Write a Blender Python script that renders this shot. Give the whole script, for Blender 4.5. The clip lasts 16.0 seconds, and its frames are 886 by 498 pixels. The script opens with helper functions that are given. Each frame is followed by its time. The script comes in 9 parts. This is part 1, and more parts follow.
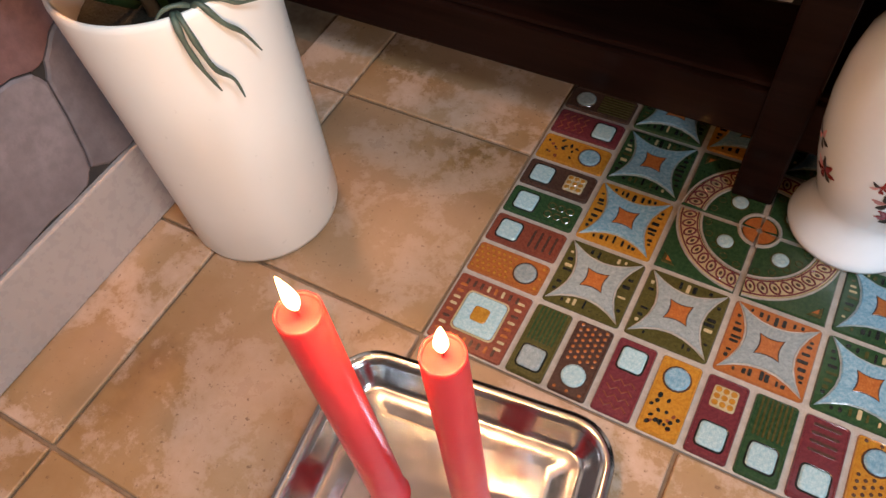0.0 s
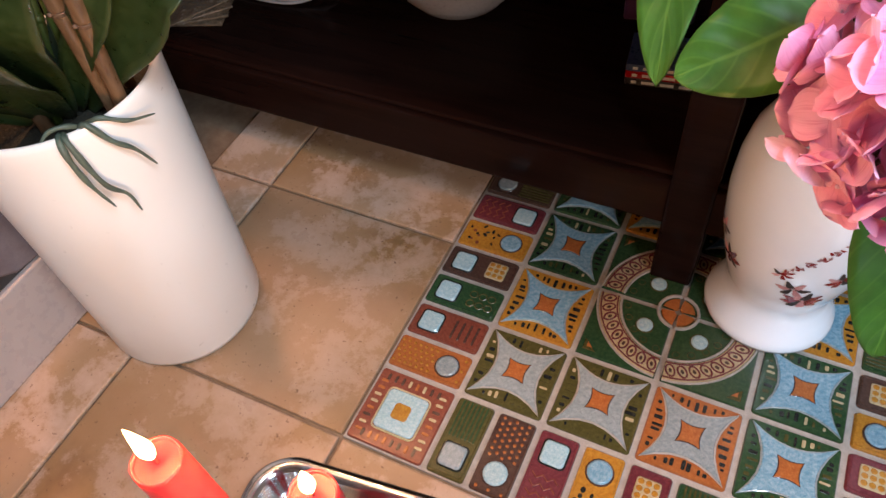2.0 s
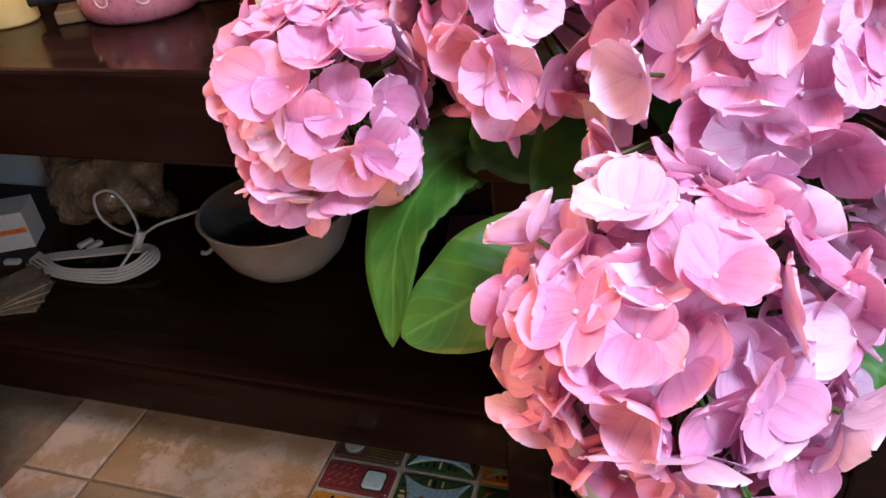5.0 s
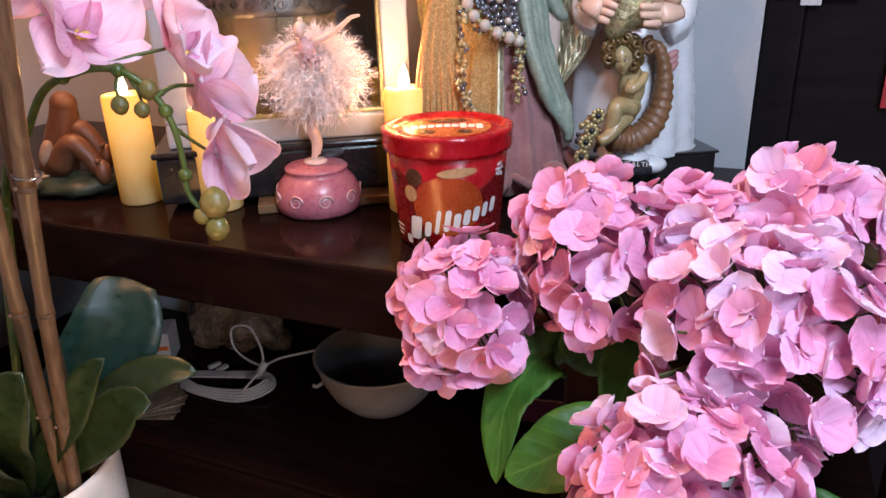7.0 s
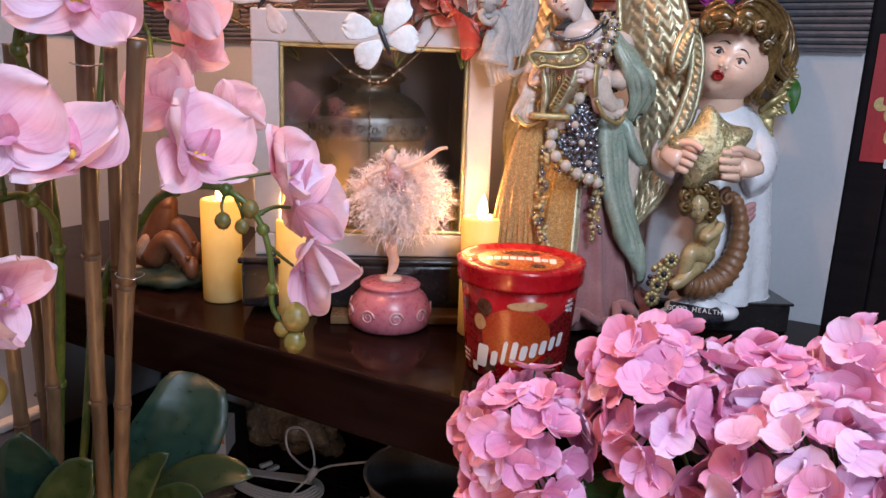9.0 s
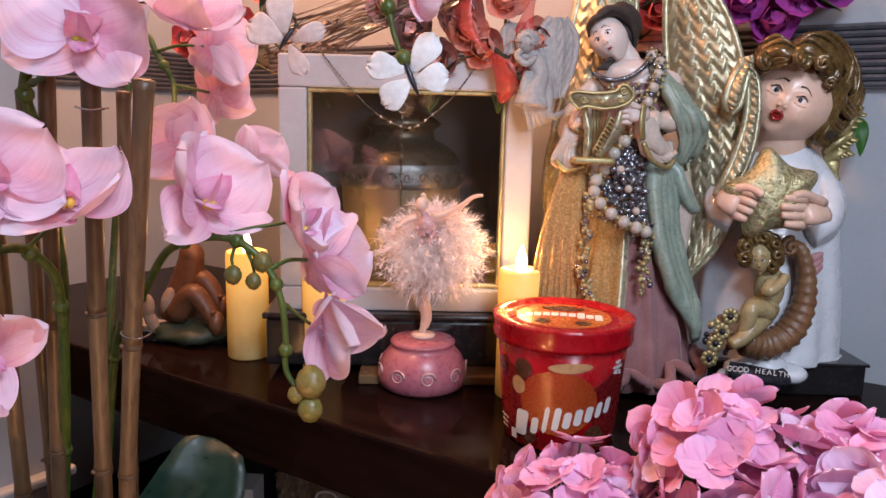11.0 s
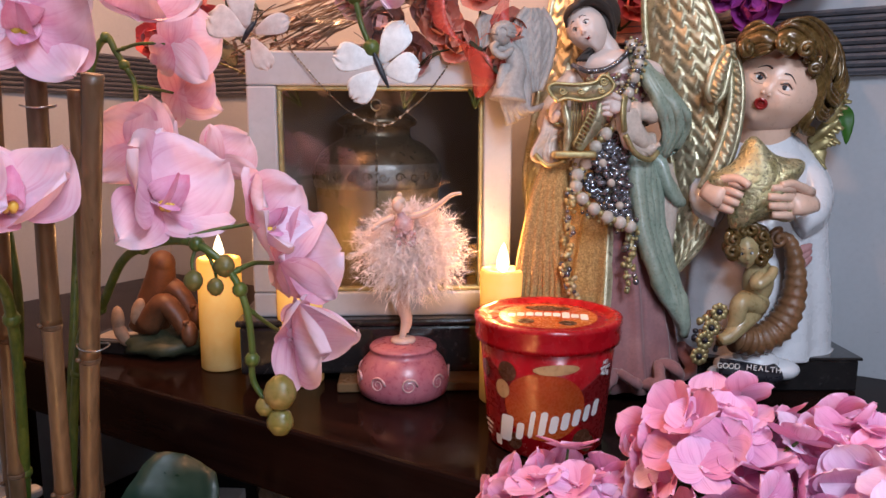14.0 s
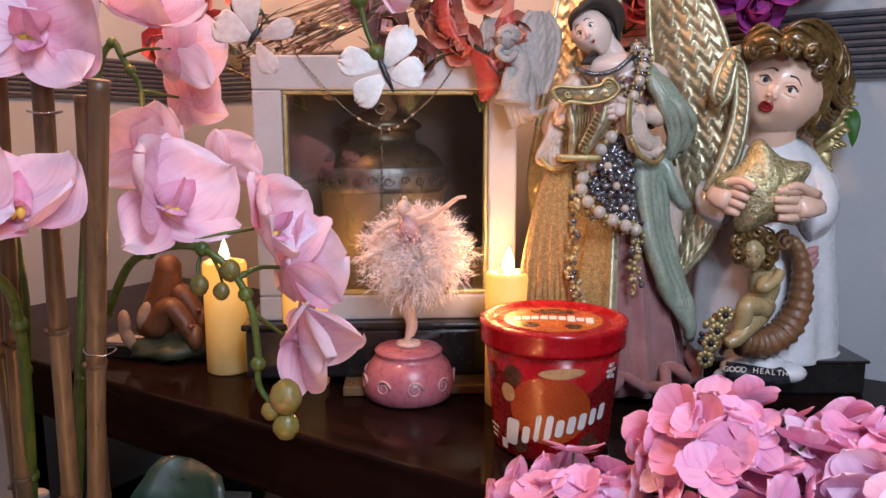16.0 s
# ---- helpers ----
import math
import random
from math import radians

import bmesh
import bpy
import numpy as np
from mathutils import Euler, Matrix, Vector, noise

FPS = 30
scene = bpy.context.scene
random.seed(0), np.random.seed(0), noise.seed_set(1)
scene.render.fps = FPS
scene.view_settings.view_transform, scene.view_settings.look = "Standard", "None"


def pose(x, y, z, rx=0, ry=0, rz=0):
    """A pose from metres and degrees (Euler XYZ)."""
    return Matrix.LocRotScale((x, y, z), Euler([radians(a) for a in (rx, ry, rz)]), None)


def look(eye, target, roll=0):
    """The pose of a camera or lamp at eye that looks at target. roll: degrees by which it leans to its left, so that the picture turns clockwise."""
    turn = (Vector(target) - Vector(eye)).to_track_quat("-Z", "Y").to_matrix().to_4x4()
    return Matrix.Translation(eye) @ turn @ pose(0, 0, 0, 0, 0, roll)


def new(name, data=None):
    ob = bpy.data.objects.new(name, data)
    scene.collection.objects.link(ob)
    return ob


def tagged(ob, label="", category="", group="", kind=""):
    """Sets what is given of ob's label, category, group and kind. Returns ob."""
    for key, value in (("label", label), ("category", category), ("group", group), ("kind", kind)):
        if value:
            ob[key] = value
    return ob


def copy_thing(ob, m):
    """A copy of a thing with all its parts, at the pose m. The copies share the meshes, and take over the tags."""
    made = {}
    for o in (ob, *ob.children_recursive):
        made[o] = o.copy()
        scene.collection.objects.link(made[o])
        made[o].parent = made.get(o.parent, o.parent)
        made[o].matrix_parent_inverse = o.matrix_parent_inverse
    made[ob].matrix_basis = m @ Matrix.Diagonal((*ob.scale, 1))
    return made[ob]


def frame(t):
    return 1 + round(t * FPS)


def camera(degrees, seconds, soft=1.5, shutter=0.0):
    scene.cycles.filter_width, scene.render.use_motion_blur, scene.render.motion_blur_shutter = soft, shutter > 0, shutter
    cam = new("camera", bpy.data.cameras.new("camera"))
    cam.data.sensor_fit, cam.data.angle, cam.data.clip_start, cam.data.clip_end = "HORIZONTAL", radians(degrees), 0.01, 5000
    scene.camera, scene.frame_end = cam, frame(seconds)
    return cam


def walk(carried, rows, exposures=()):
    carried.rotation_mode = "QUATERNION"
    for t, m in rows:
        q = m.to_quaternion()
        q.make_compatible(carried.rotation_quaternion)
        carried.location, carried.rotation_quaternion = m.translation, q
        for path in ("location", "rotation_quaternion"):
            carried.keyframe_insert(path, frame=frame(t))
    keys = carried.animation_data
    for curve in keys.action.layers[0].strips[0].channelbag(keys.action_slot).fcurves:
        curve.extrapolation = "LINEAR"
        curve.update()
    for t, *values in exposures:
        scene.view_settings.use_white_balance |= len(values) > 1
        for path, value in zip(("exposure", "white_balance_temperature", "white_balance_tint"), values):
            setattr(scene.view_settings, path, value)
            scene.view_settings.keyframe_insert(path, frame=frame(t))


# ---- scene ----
cam = camera(62.5, 16.0)
PATH = [
    (0, (0.269, -0.304, 0.743), (-0.402, 0.622, -0.898), -8.9),
    (0.5, (0.269, -0.305, 0.744), (-0.417, 0.623, -0.89), -8.5),
    (1, (0.264, -0.306, 0.759), (-0.438, 0.642, -0.856), -8.1),
    (1.5, (0.266, -0.313, 0.753), (-0.428, 0.652, -0.856), -7.4),
    (2, (0.31, -0.239, 0.759), (-0.344, 0.835, -0.797), -7.6),
    (2.5, (0.372, -0.159, 0.722), (-0.14, 1.058, -0.781), -5.8),
    (3, (0.387, -0.146, 0.717), (-0.031, 1.178, -0.722), -4.7),
    (3.1, (0.389, -0.144, 0.717), (-0.021, 1.188, -0.717), -5.2),
    (5.5, (0.38, -0.186, 0.749), (-0.22, 1.471, -0.195), -5.4),
    (6, (0.375, -0.217, 0.78), (-0.283, 1.489, -0.031), -4.2),
    (6.5, (0.401, -0.259, 0.843), (-0.315, 1.449, 0.088), -3.1),
    (7, (0.405, -0.329, 0.864), (-0.33, 1.374, 0.117), -1.8),
    (7.5, (0.376, -0.355, 0.858), (-0.392, 1.345, 0.138), -0.7),
    (8, (0.376, -0.343, 0.873), (-0.435, 1.363, 0.214), 0.3),
    (8.5, (0.394, -0.35, 0.895), (-0.484, 1.362, 0.347), 1.2),
    (9, (0.403, -0.342, 0.888), (-0.526, 1.367, 0.423), 2.2),
    (9.5, (0.384, -0.33, 0.891), (-0.607, 1.363, 0.503), 2.8),
    (12, (0.379, -0.265, 0.872), (-0.671, 1.405, 0.546), 1.0),
    (12.5, (0.375, -0.261, 0.872), (-0.663, 1.417, 0.542), 0.6),
    (13, (0.378, -0.26, 0.873), (-0.652, 1.422, 0.542), 0.4),
    (13.5, (0.378, -0.26, 0.873), (-0.644, 1.427, 0.545), 0.2),
    (14, (0.373, -0.258, 0.869), (-0.642, 1.436, 0.551), 0.1),
    (14.5, (0.38, -0.256, 0.873), (-0.634, 1.44, 0.562), -0.1),
    (15, (0.379, -0.256, 0.873), (-0.638, 1.438, 0.565), -0.2),
    (15.5, (0.374, -0.259, 0.871), (-0.648, 1.433, 0.563), -0.2),
    (16, (0.373, -0.258, 0.87), (-0.655, 1.43, 0.559), -0.1),
]
walk(cam, [(t, look(eye, target, roll)) for t, eye, target, roll in PATH], [(0.0, -0.4, 6700, 8), (1.5, -0.35, 6700, 7), (2.0, -0.3, 6350, 11), (3.0, -0.3, 6000, 12), (5.5, -0.5, 6400, 11), (6.5, -0.7, 6200, 14), (9.0, -1.0, 6250, 15), (12.0, -1.15, 6450, 17), (16.0, -1.15, 6450, 17)])

# ---- light ----
world = bpy.data.worlds.new("room_air")
scene.world = world
world.use_nodes = True
world.node_tree.nodes["Background"].inputs[0].default_value = (0.55, 0.62, 0.75, 1)
world.node_tree.nodes["Background"].inputs[1].default_value = 0.02


def lamp(name, kind, where, watts, colour, size, target=None):
    data = bpy.data.lights.new(name, kind)
    data.energy, data.color = watts, colour
    if kind == "AREA":
        data.size = size
    else:
        data.shadow_soft_size = size
    ob = new(name, data)
    ob.matrix_world = look(where, target) if target else Matrix.Translation(where)
    return ob


COOL, WARM, FLAME = (0.70, 0.84, 1.0), (1.0, 0.47, 0.22), (1.0, 0.50, 0.16)
# Unseen low cool lamp, added to brighten the vase and flowers.
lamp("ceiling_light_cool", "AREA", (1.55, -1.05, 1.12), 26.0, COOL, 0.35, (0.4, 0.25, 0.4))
# Unseen second cool lamp, added close above the hydrangeas.
lamp("ceiling_light_cool", "AREA", (0.78, -0.34, 1.55), 30.0, COOL, 0.35, (0.36, 0.05, 0.45))
# Unseen warm point lamp in mid-air, added for the wall's warm tone.
lamp("wall_lamp_warm", "POINT", (-0.40, 0.34, 1.36), 40.0, WARM, 0.04)
# Unseen warm lamp overhead, added to brighten floor tiles and orchids.
lamp("ceiling_light_warm", "AREA", (-0.30, -0.30, 2.10), 17.0, WARM, 0.12, (-0.2, 0.4, 0.8))


# ---- materials ----
def material(name):
    m = bpy.data.materials.new(name)
    m.use_nodes = True
    nodes, links = m.node_tree.nodes, m.node_tree.links
    return m, nodes, links, nodes["Principled BSDF"]


def node(nodes, kind, **values):
    n = nodes.new(kind)
    for key, value in values.items():
        n.inputs[key.replace("_", " ")].default_value = value
    return n


def noise_of(nodes, links, coords, scale, detail=4.0, rough=0.6, distort=0.0):
    n = node(nodes, "ShaderNodeTexNoise", Scale=scale, Detail=detail, Roughness=rough, Distortion=distort)
    links.new(coords, n.inputs["Vector"])
    return n.outputs["Fac"]


def ramp(nodes, links, fac, stops):
    r = nodes.new("ShaderNodeValToRGB")
    r.color_ramp.elements[0].position, r.color_ramp.elements[1].position = stops[0][0], stops[-1][0]
    r.color_ramp.elements[0].color, r.color_ramp.elements[1].color = (*stops[0][1], 1), (*stops[-1][1], 1)
    for at, colour in stops[1:-1]:
        r.color_ramp.elements.new(at).color = (*colour, 1)
    links.new(fac, r.inputs["Fac"])
    return r.outputs["Color"]


def mix(nodes, links, fac, a, b, blend="MIX"):
    m = nodes.new("ShaderNodeMix")
    m.data_type, m.blend_type = "RGBA", blend
    for socket, value in ((m.inputs["Factor"], fac), (m.inputs["A"], a), (m.inputs["B"], b)):
        if isinstance(value, (int, float)):
            socket.default_value = value
        elif isinstance(value, tuple):
            socket.default_value = (*value, 1)
        else:
            links.new(value, socket)
    return m.outputs["Result"]


def bump(nodes, links, bsdf, height, strength, distance):
    b = node(nodes, "ShaderNodeBump", Strength=strength, Distance=distance)
    links.new(height, b.inputs["Height"])
    links.new(b.outputs["Normal"], bsdf.inputs["Normal"])


def surf(name, a, b, scale=30.0, rough=0.5, metal=0.0, grain=200.0, relief=0.2, depth=0.001, coat=0.0, sheen=0.0,
         sss=0.0, sss_radius=(0.01, 0.004, 0.002), vary=0.0, rough_vary=0.15, spec=0.5, stretch=(1, 1, 1), speck=0.45):
    """A surface of two tones at a large scale, with grain and fine relief at a small one."""
    m, nodes, links, bsdf = material(name)
    tc = nodes.new("ShaderNodeTexCoord")
    mp = nodes.new("ShaderNodeMapping")
    mp.inputs["Scale"].default_value = stretch
    links.new(tc.outputs["Object"], mp.inputs["Vector"])
    large = noise_of(nodes, links, mp.outputs["Vector"], scale, 3.0)
    small = noise_of(nodes, links, mp.outputs["Vector"], grain, 4.0)
    col = ramp(nodes, links, large, [(0.3, a), (0.7, b)])
    dark = tuple(c * 0.72 for c in a)
    col = mix(nodes, links, ramp(nodes, links, small, [(0.35, (speck,) * 3), (0.6, (0, 0, 0))]), col, dark)
    if vary:
        info = nodes.new("ShaderNodeObjectInfo")
        col = mix(nodes, links, ramp(nodes, links, info.outputs["Random"], [(0, (1 - vary,) * 3), (1, (1, 1, 1))]), (0, 0, 0), col)
    links.new(col, bsdf.inputs["Base Color"])
    links.new(ramp(nodes, links, small, [(0.3, (max(rough - rough_vary, 0.02),) * 3), (0.7, (min(rough + rough_vary, 1),) * 3)]), bsdf.inputs["Roughness"])
    bsdf.inputs["Metallic"].default_value, bsdf.inputs["Coat Weight"].default_value = metal, coat
    bsdf.inputs["Coat Roughness"].default_value = 0.08
    bsdf.inputs["Specular IOR Level"].default_value, bsdf.inputs["Sheen Weight"].default_value = spec, sheen
    if sss:
        bsdf.inputs["Subsurface Weight"].default_value, bsdf.inputs["Subsurface Radius"].default_value = sss, sss_radius
        bsdf.inputs["Subsurface Scale"].default_value = 1.0
    if relief:
        bump(nodes, links, bsdf, small, relief, depth)
    return m


def glow(name, colour, strength):
    m, nodes, links, bsdf = material(name)
    bsdf.inputs["Base Color"].default_value = (*colour, 1)
    bsdf.inputs["Emission Color"].default_value, bsdf.inputs["Emission Strength"].default_value = (*colour, 1), strength
    return m


def petal_material(name, edge, middle, heart, vein, rough=0.55, vary=0.25, second=None, clear=0.25, veins=3.6):
    """Petal tissue: tones from heart to rim, fanning veins, see-through against light. UV: u across, v from heart to rim."""
    m, nodes, links, bsdf = material(name)
    uv = nodes.new("ShaderNodeUVMap")
    sep = nodes.new("ShaderNodeSeparateXYZ")
    links.new(uv.outputs["UV"], sep.inputs["Vector"])
    col = ramp(nodes, links, sep.outputs["Y"], [(0.02, heart), (0.4, middle), (0.95, edge)])
    info = nodes.new("ShaderNodeObjectInfo")
    if second:
        col = mix(nodes, links, ramp(nodes, links, info.outputs["Random"], [(0.3, (0, 0, 0)), (0.95, (0.85, 0.85, 0.85))]), col, second)
    tc = nodes.new("ShaderNodeTexCoord")
    blotch = noise_of(nodes, links, tc.outputs["Object"], 70.0, 3.0)
    col = mix(nodes, links, ramp(nodes, links, blotch, [(0.4, (0, 0, 0)), (0.75, (0.5, 0.5, 0.5))]), col, tuple(min(1, c * 1.5 + 0.05) for c in middle))
    # veins that fan out from the heart
    sub = nodes.new("ShaderNodeMath"); sub.operation = "SUBTRACT"; sub.inputs[1].default_value = 0.5
    links.new(sep.outputs["X"], sub.inputs[0])
    com = nodes.new("ShaderNodeCombineXYZ")
    across = nodes.new("ShaderNodeMath"); across.operation = "MULTIPLY"; across.inputs[1].default_value = veins * 6.0
    links.new(sub.outputs[0], across.inputs[0])
    links.new(across.outputs[0], com.inputs["X"])
    links.new(sep.outputs["Y"], com.inputs["Y"])
    links.new(info.outputs["Random"], com.inputs["Z"])
    wig = node(nodes, "ShaderNodeTexNoise", Scale=1.0, Detail=4.0, Roughness=0.55, Distortion=0.35)
    links.new(com.outputs[0], wig.inputs["Vector"])
    lines = ramp(nodes, links, wig.outputs["Fac"], [(0.48, (0, 0, 0)), (0.70, (0.50, 0.50, 0.50))])
    fade = ramp(nodes, links, sep.outputs["Y"], [(0.25, (1, 1, 1)), (0.9, (0.15, 0.15, 0.15))])
    col = mix(nodes, links, mix(nodes, links, 1.0, lines, fade, "MULTIPLY"), col, vein)
    col = mix(nodes, links, ramp(nodes, links, info.outputs["Random"], [(0, (1 - vary,) * 3), (1, (1, 1, 1))]), tuple(c * 0.5 for c in edge), col)
    links.new(col, bsdf.inputs["Base Color"])
    bsdf.inputs["Roughness"].default_value = rough
    bsdf.inputs["Sheen Weight"].default_value = 0.15
    bump(nodes, links, bsdf, wig.outputs["Fac"], 0.15, 0.0006)
    trans = nodes.new("ShaderNodeBsdfTranslucent")
    links.new(col, trans.inputs["Color"])
    both = nodes.new("ShaderNodeMixShader")
    both.inputs[0].default_value = clear
    links.new(bsdf.outputs[0], both.inputs[1])
    links.new(trans.outputs[0], both.inputs[2])
    links.new(both.outputs[0], nodes["Material Output"].inputs["Surface"])
    return m


def leaf_material(name, deep, pale, vein):
    """A leaf with a pale midrib and slanting side veins. UV: u across, v from base to tip."""
    m, nodes, links, bsdf = material(name)
    uv = nodes.new("ShaderNodeUVMap")
    sep = nodes.new("ShaderNodeSeparateXYZ")
    links.new(uv.outputs["UV"], sep.inputs["Vector"])
    off = nodes.new("ShaderNodeMath"); off.operation = "SUBTRACT"; off.inputs[1].default_value = 0.5
    links.new(sep.outputs["X"], off.inputs[0])
    wide = nodes.new("ShaderNodeMath"); wide.operation = "ABSOLUTE"
    links.new(off.outputs[0], wide.inputs[0])
    slant = nodes.new("ShaderNodeMath"); slant.operation = "MULTIPLY_ADD"; slant.inputs[1].default_value = -0.45
    links.new(wide.outputs[0], slant.inputs[0]); links.new(sep.outputs["Y"], slant.inputs[2])
    com = nodes.new("ShaderNodeCombineXYZ")
    links.new(slant.outputs[0], com.inputs["X"])
    wave = node(nodes, "ShaderNodeTexWave", Scale=2.6, Distortion=0.5, Detail=2.0)
    links.new(com.outputs[0], wave.inputs["Vector"])
    tc = nodes.new("ShaderNodeTexCoord")
    blotch = noise_of(nodes, links, tc.outputs["Object"], 40.0, 5.0)
    col = ramp(nodes, links, blotch, [(0.3, deep), (0.7, pale)])
    side = ramp(nodes, links, wave.outputs["Fac"], [(0.90, (0, 0, 0)), (1.0, (0.28, 0.28, 0.28))])
    rib = ramp(nodes, links, wide.outputs[0], [(0.012, (0.7, 0.7, 0.7)), (0.035, (0, 0, 0))])
    col = mix(nodes, links, side, col, vein)
    col = mix(nodes, links, rib, col, vein)
    links.new(col, bsdf.inputs["Base Color"])
    bsdf.inputs["Roughness"].default_value = 0.48
    bump(nodes, links, bsdf, wave.outputs["Fac"], 0.25, 0.0012)
    trans = nodes.new("ShaderNodeBsdfTranslucent")
    links.new(col, trans.inputs["Color"])
    both = nodes.new("ShaderNodeMixShader")
    both.inputs[0].default_value = 0.18
    links.new(bsdf.outputs[0], both.inputs[1])
    links.new(trans.outputs[0], both.inputs[2])
    links.new(both.outputs[0], nodes["Material Output"].inputs["Surface"])
    return m


def glass(name, tint=(1, 1, 1), rough=0.02):
    """A thin pane: mostly clear, with a mirror's share at a slant."""
    m, nodes, links, bsdf = material(name)
    clear = nodes.new("ShaderNodeBsdfTransparent")
    clear.inputs[0].default_value = (*tint, 1)
    gloss = node(nodes, "ShaderNodeBsdfGlossy", Roughness=rough)
    fres = node(nodes, "ShaderNodeFresnel", IOR=1.75)
    both = nodes.new("ShaderNodeMixShader")
    links.new(fres.outputs[0], both.inputs[0])
    links.new(clear.outputs[0], both.inputs[1])
    links.new(gloss.outputs[0], both.inputs[2])
    links.new(both.outputs[0], nodes["Material Output"].inputs["Surface"])
    return m


def terracotta(name):
    """Glazed cotto tile: tan with orange clouds, pale pink bloom and small pits, each tile of its own tone."""
    m, nodes, links, bsdf = material(name)
    tc = nodes.new("ShaderNodeTexCoord")
    info = nodes.new("ShaderNodeObjectInfo")
    shift = nodes.new("ShaderNodeVectorMath"); shift.operation = "ADD"
    links.new(tc.outputs["Object"], shift.inputs[0])
    scaled = nodes.new("ShaderNodeMath"); scaled.operation = "MULTIPLY"; scaled.inputs[1].default_value = 40.0
    links.new(info.outputs["Random"], scaled.inputs[0])
    links.new(scaled.outputs[0], shift.inputs[1])
    v = shift.outputs[0]
    clouds = noise_of(nodes, links, v, 5.0, 7.0, 0.62, 0.1)
    bloom = noise_of(nodes, links, v, 11.0, 9.0, 0.72, 0.1)
    pits = noise_of(nodes, links, v, 160.0, 3.0)
    col = ramp(nodes, links, clouds, [(0.28, (0.17, 0.088, 0.036)), (0.42, (0.255, 0.145, 0.060)), (0.58, (0.31, 0.195, 0.095)), (0.75, (0.37, 0.255, 0.155))])
    some = ramp(nodes, links, info.outputs["Random"], [(0.15, (0.65,) * 3), (0.85, (1, 1, 1))])
    haze = noise_of(nodes, links, v, 3.4, 4.0, 0.55, 0.2)
    col = mix(nodes, links, mix(nodes, links, 1.0, ramp(nodes, links, haze, [(0.40, (0, 0, 0)), (0.62, (0.45, 0.45, 0.45))]), some, "MULTIPLY"), col, (0.50, 0.345, 0.265))
    col = mix(nodes, links, mix(nodes, links, 1.0, ramp(nodes, links, bloom, [(0.48, (0, 0, 0)), (0.535, (0.52, 0.52, 0.52)), (0.66, (0.85, 0.85, 0.85))]), some, "MULTIPLY"), col, (0.54, 0.405, 0.33))
    col = mix(nodes, links, ramp(nodes, links, pits, [(0.28, (0.8, 0.8, 0.8)), (0.36, (0, 0, 0))]), col, (0.12, 0.06, 0.03))
    col = mix(nodes, links, ramp(nodes, links, info.outputs["Random"], [(0, (0.78,) * 3), (1, (1, 1, 1))]), (0.1, 0.05, 0.02), col)
    links.new(col, bsdf.inputs["Base Color"])
    links.new(ramp(nodes, links, bloom, [(0.4, (0.42,) * 3), (0.65, (0.26,) * 3)]), bsdf.inputs["Roughness"])
    both = nodes.new("ShaderNodeMath"); both.operation = "MULTIPLY_ADD"
    both.inputs[1].default_value = 0.25
    links.new(pits, both.inputs[0]); links.new(bloom, both.inputs[2])
    bump(nodes, links, bsdf, both.outputs[0], 0.25, 0.002)
    return m


def glaze(name, a, b, scale=220.0, rough=0.16):
    a, b = (tuple(0.90 * c for c in q) for q in (a, b))
    m = surf(name, a, b, scale, rough, grain=scale * 2.2, relief=0.35, depth=0.0006, coat=0.35, rough_vary=0.08, vary=0.2)
    return m


def wood(name, a, b, rough, coat=0.0, rings=9.0):
    m, nodes, links, bsdf = material(name)
    tc = nodes.new("ShaderNodeTexCoord")
    mp = nodes.new("ShaderNodeMapping")
    mp.inputs["Scale"].default_value = (0.6, 7.0, 7.0)
    links.new(tc.outputs["Object"], mp.inputs["Vector"])
    grain = noise_of(nodes, links, mp.outputs["Vector"], rings, 8.0, 0.65, 0.6)
    dust = noise_of(nodes, links, tc.outputs["Object"], 25.0, 5.0)
    col = ramp(nodes, links, grain, [(0.3, a), (0.7, b)])
    links.new(col, bsdf.inputs["Base Color"])
    links.new(ramp(nodes, links, dust, [(0.35, (max(rough - 0.06, 0.03),) * 3), (0.7, (rough + 0.14,) * 3)]), bsdf.inputs["Roughness"])
    bsdf.inputs["Coat Weight"].default_value, bsdf.inputs["Specular IOR Level"].default_value = coat, 0.06
    bump(nodes, links, bsdf, grain, 0.08, 0.0006)
    return m


M_TILE = terracotta("terracotta_tile")
M_GROUT = surf("cement_grout", (0.16, 0.10, 0.06), (0.24, 0.17, 0.11), 60, 0.85, grain=500, relief=0.4)
M_MGROUT = surf("pale_grout", (0.27, 0.24, 0.21), (0.38, 0.345, 0.305), 90, 0.8, grain=600, relief=0.4)
M_WALL = surf("white_wall_paint", (0.36, 0.37, 0.39), (0.42, 0.43, 0.45), 5, 0.42, grain=160, relief=0.06, depth=0.0008, speck=0.12)
M_ROOM = surf("room_plaster", (0.5, 0.5, 0.5), (0.6, 0.6, 0.6), 4, 0.8, grain=120, relief=0.1)
M_STONE = surf("mauve_slate", (0.165, 0.078, 0.074), (0.27, 0.140, 0.130), 9, 0.62, grain=70, relief=0.5, depth=0.003, vary=0.45)
M_STONE_B = surf("grey_slate", (0.19, 0.150, 0.155), (0.30, 0.245, 0.25), 9, 0.62, grain=70, relief=0.5, depth=0.003, vary=0.35)
M_JOINT = surf("dark_joint", (0.025, 0.02, 0.018), (0.05, 0.04, 0.035), 60, 0.95, grain=300, relief=0.5)
M_SKIRT = surf("skirting_tile", (0.36, 0.295, 0.27), (0.42, 0.345, 0.315), 6, 0.3, grain=60, relief=0.03, speck=0.04)
M_STRIP = surf("grey_ribbed_trim", (0.075, 0.075, 0.088), (0.115, 0.115, 0.13), 30, 0.4, grain=200, relief=0.1)
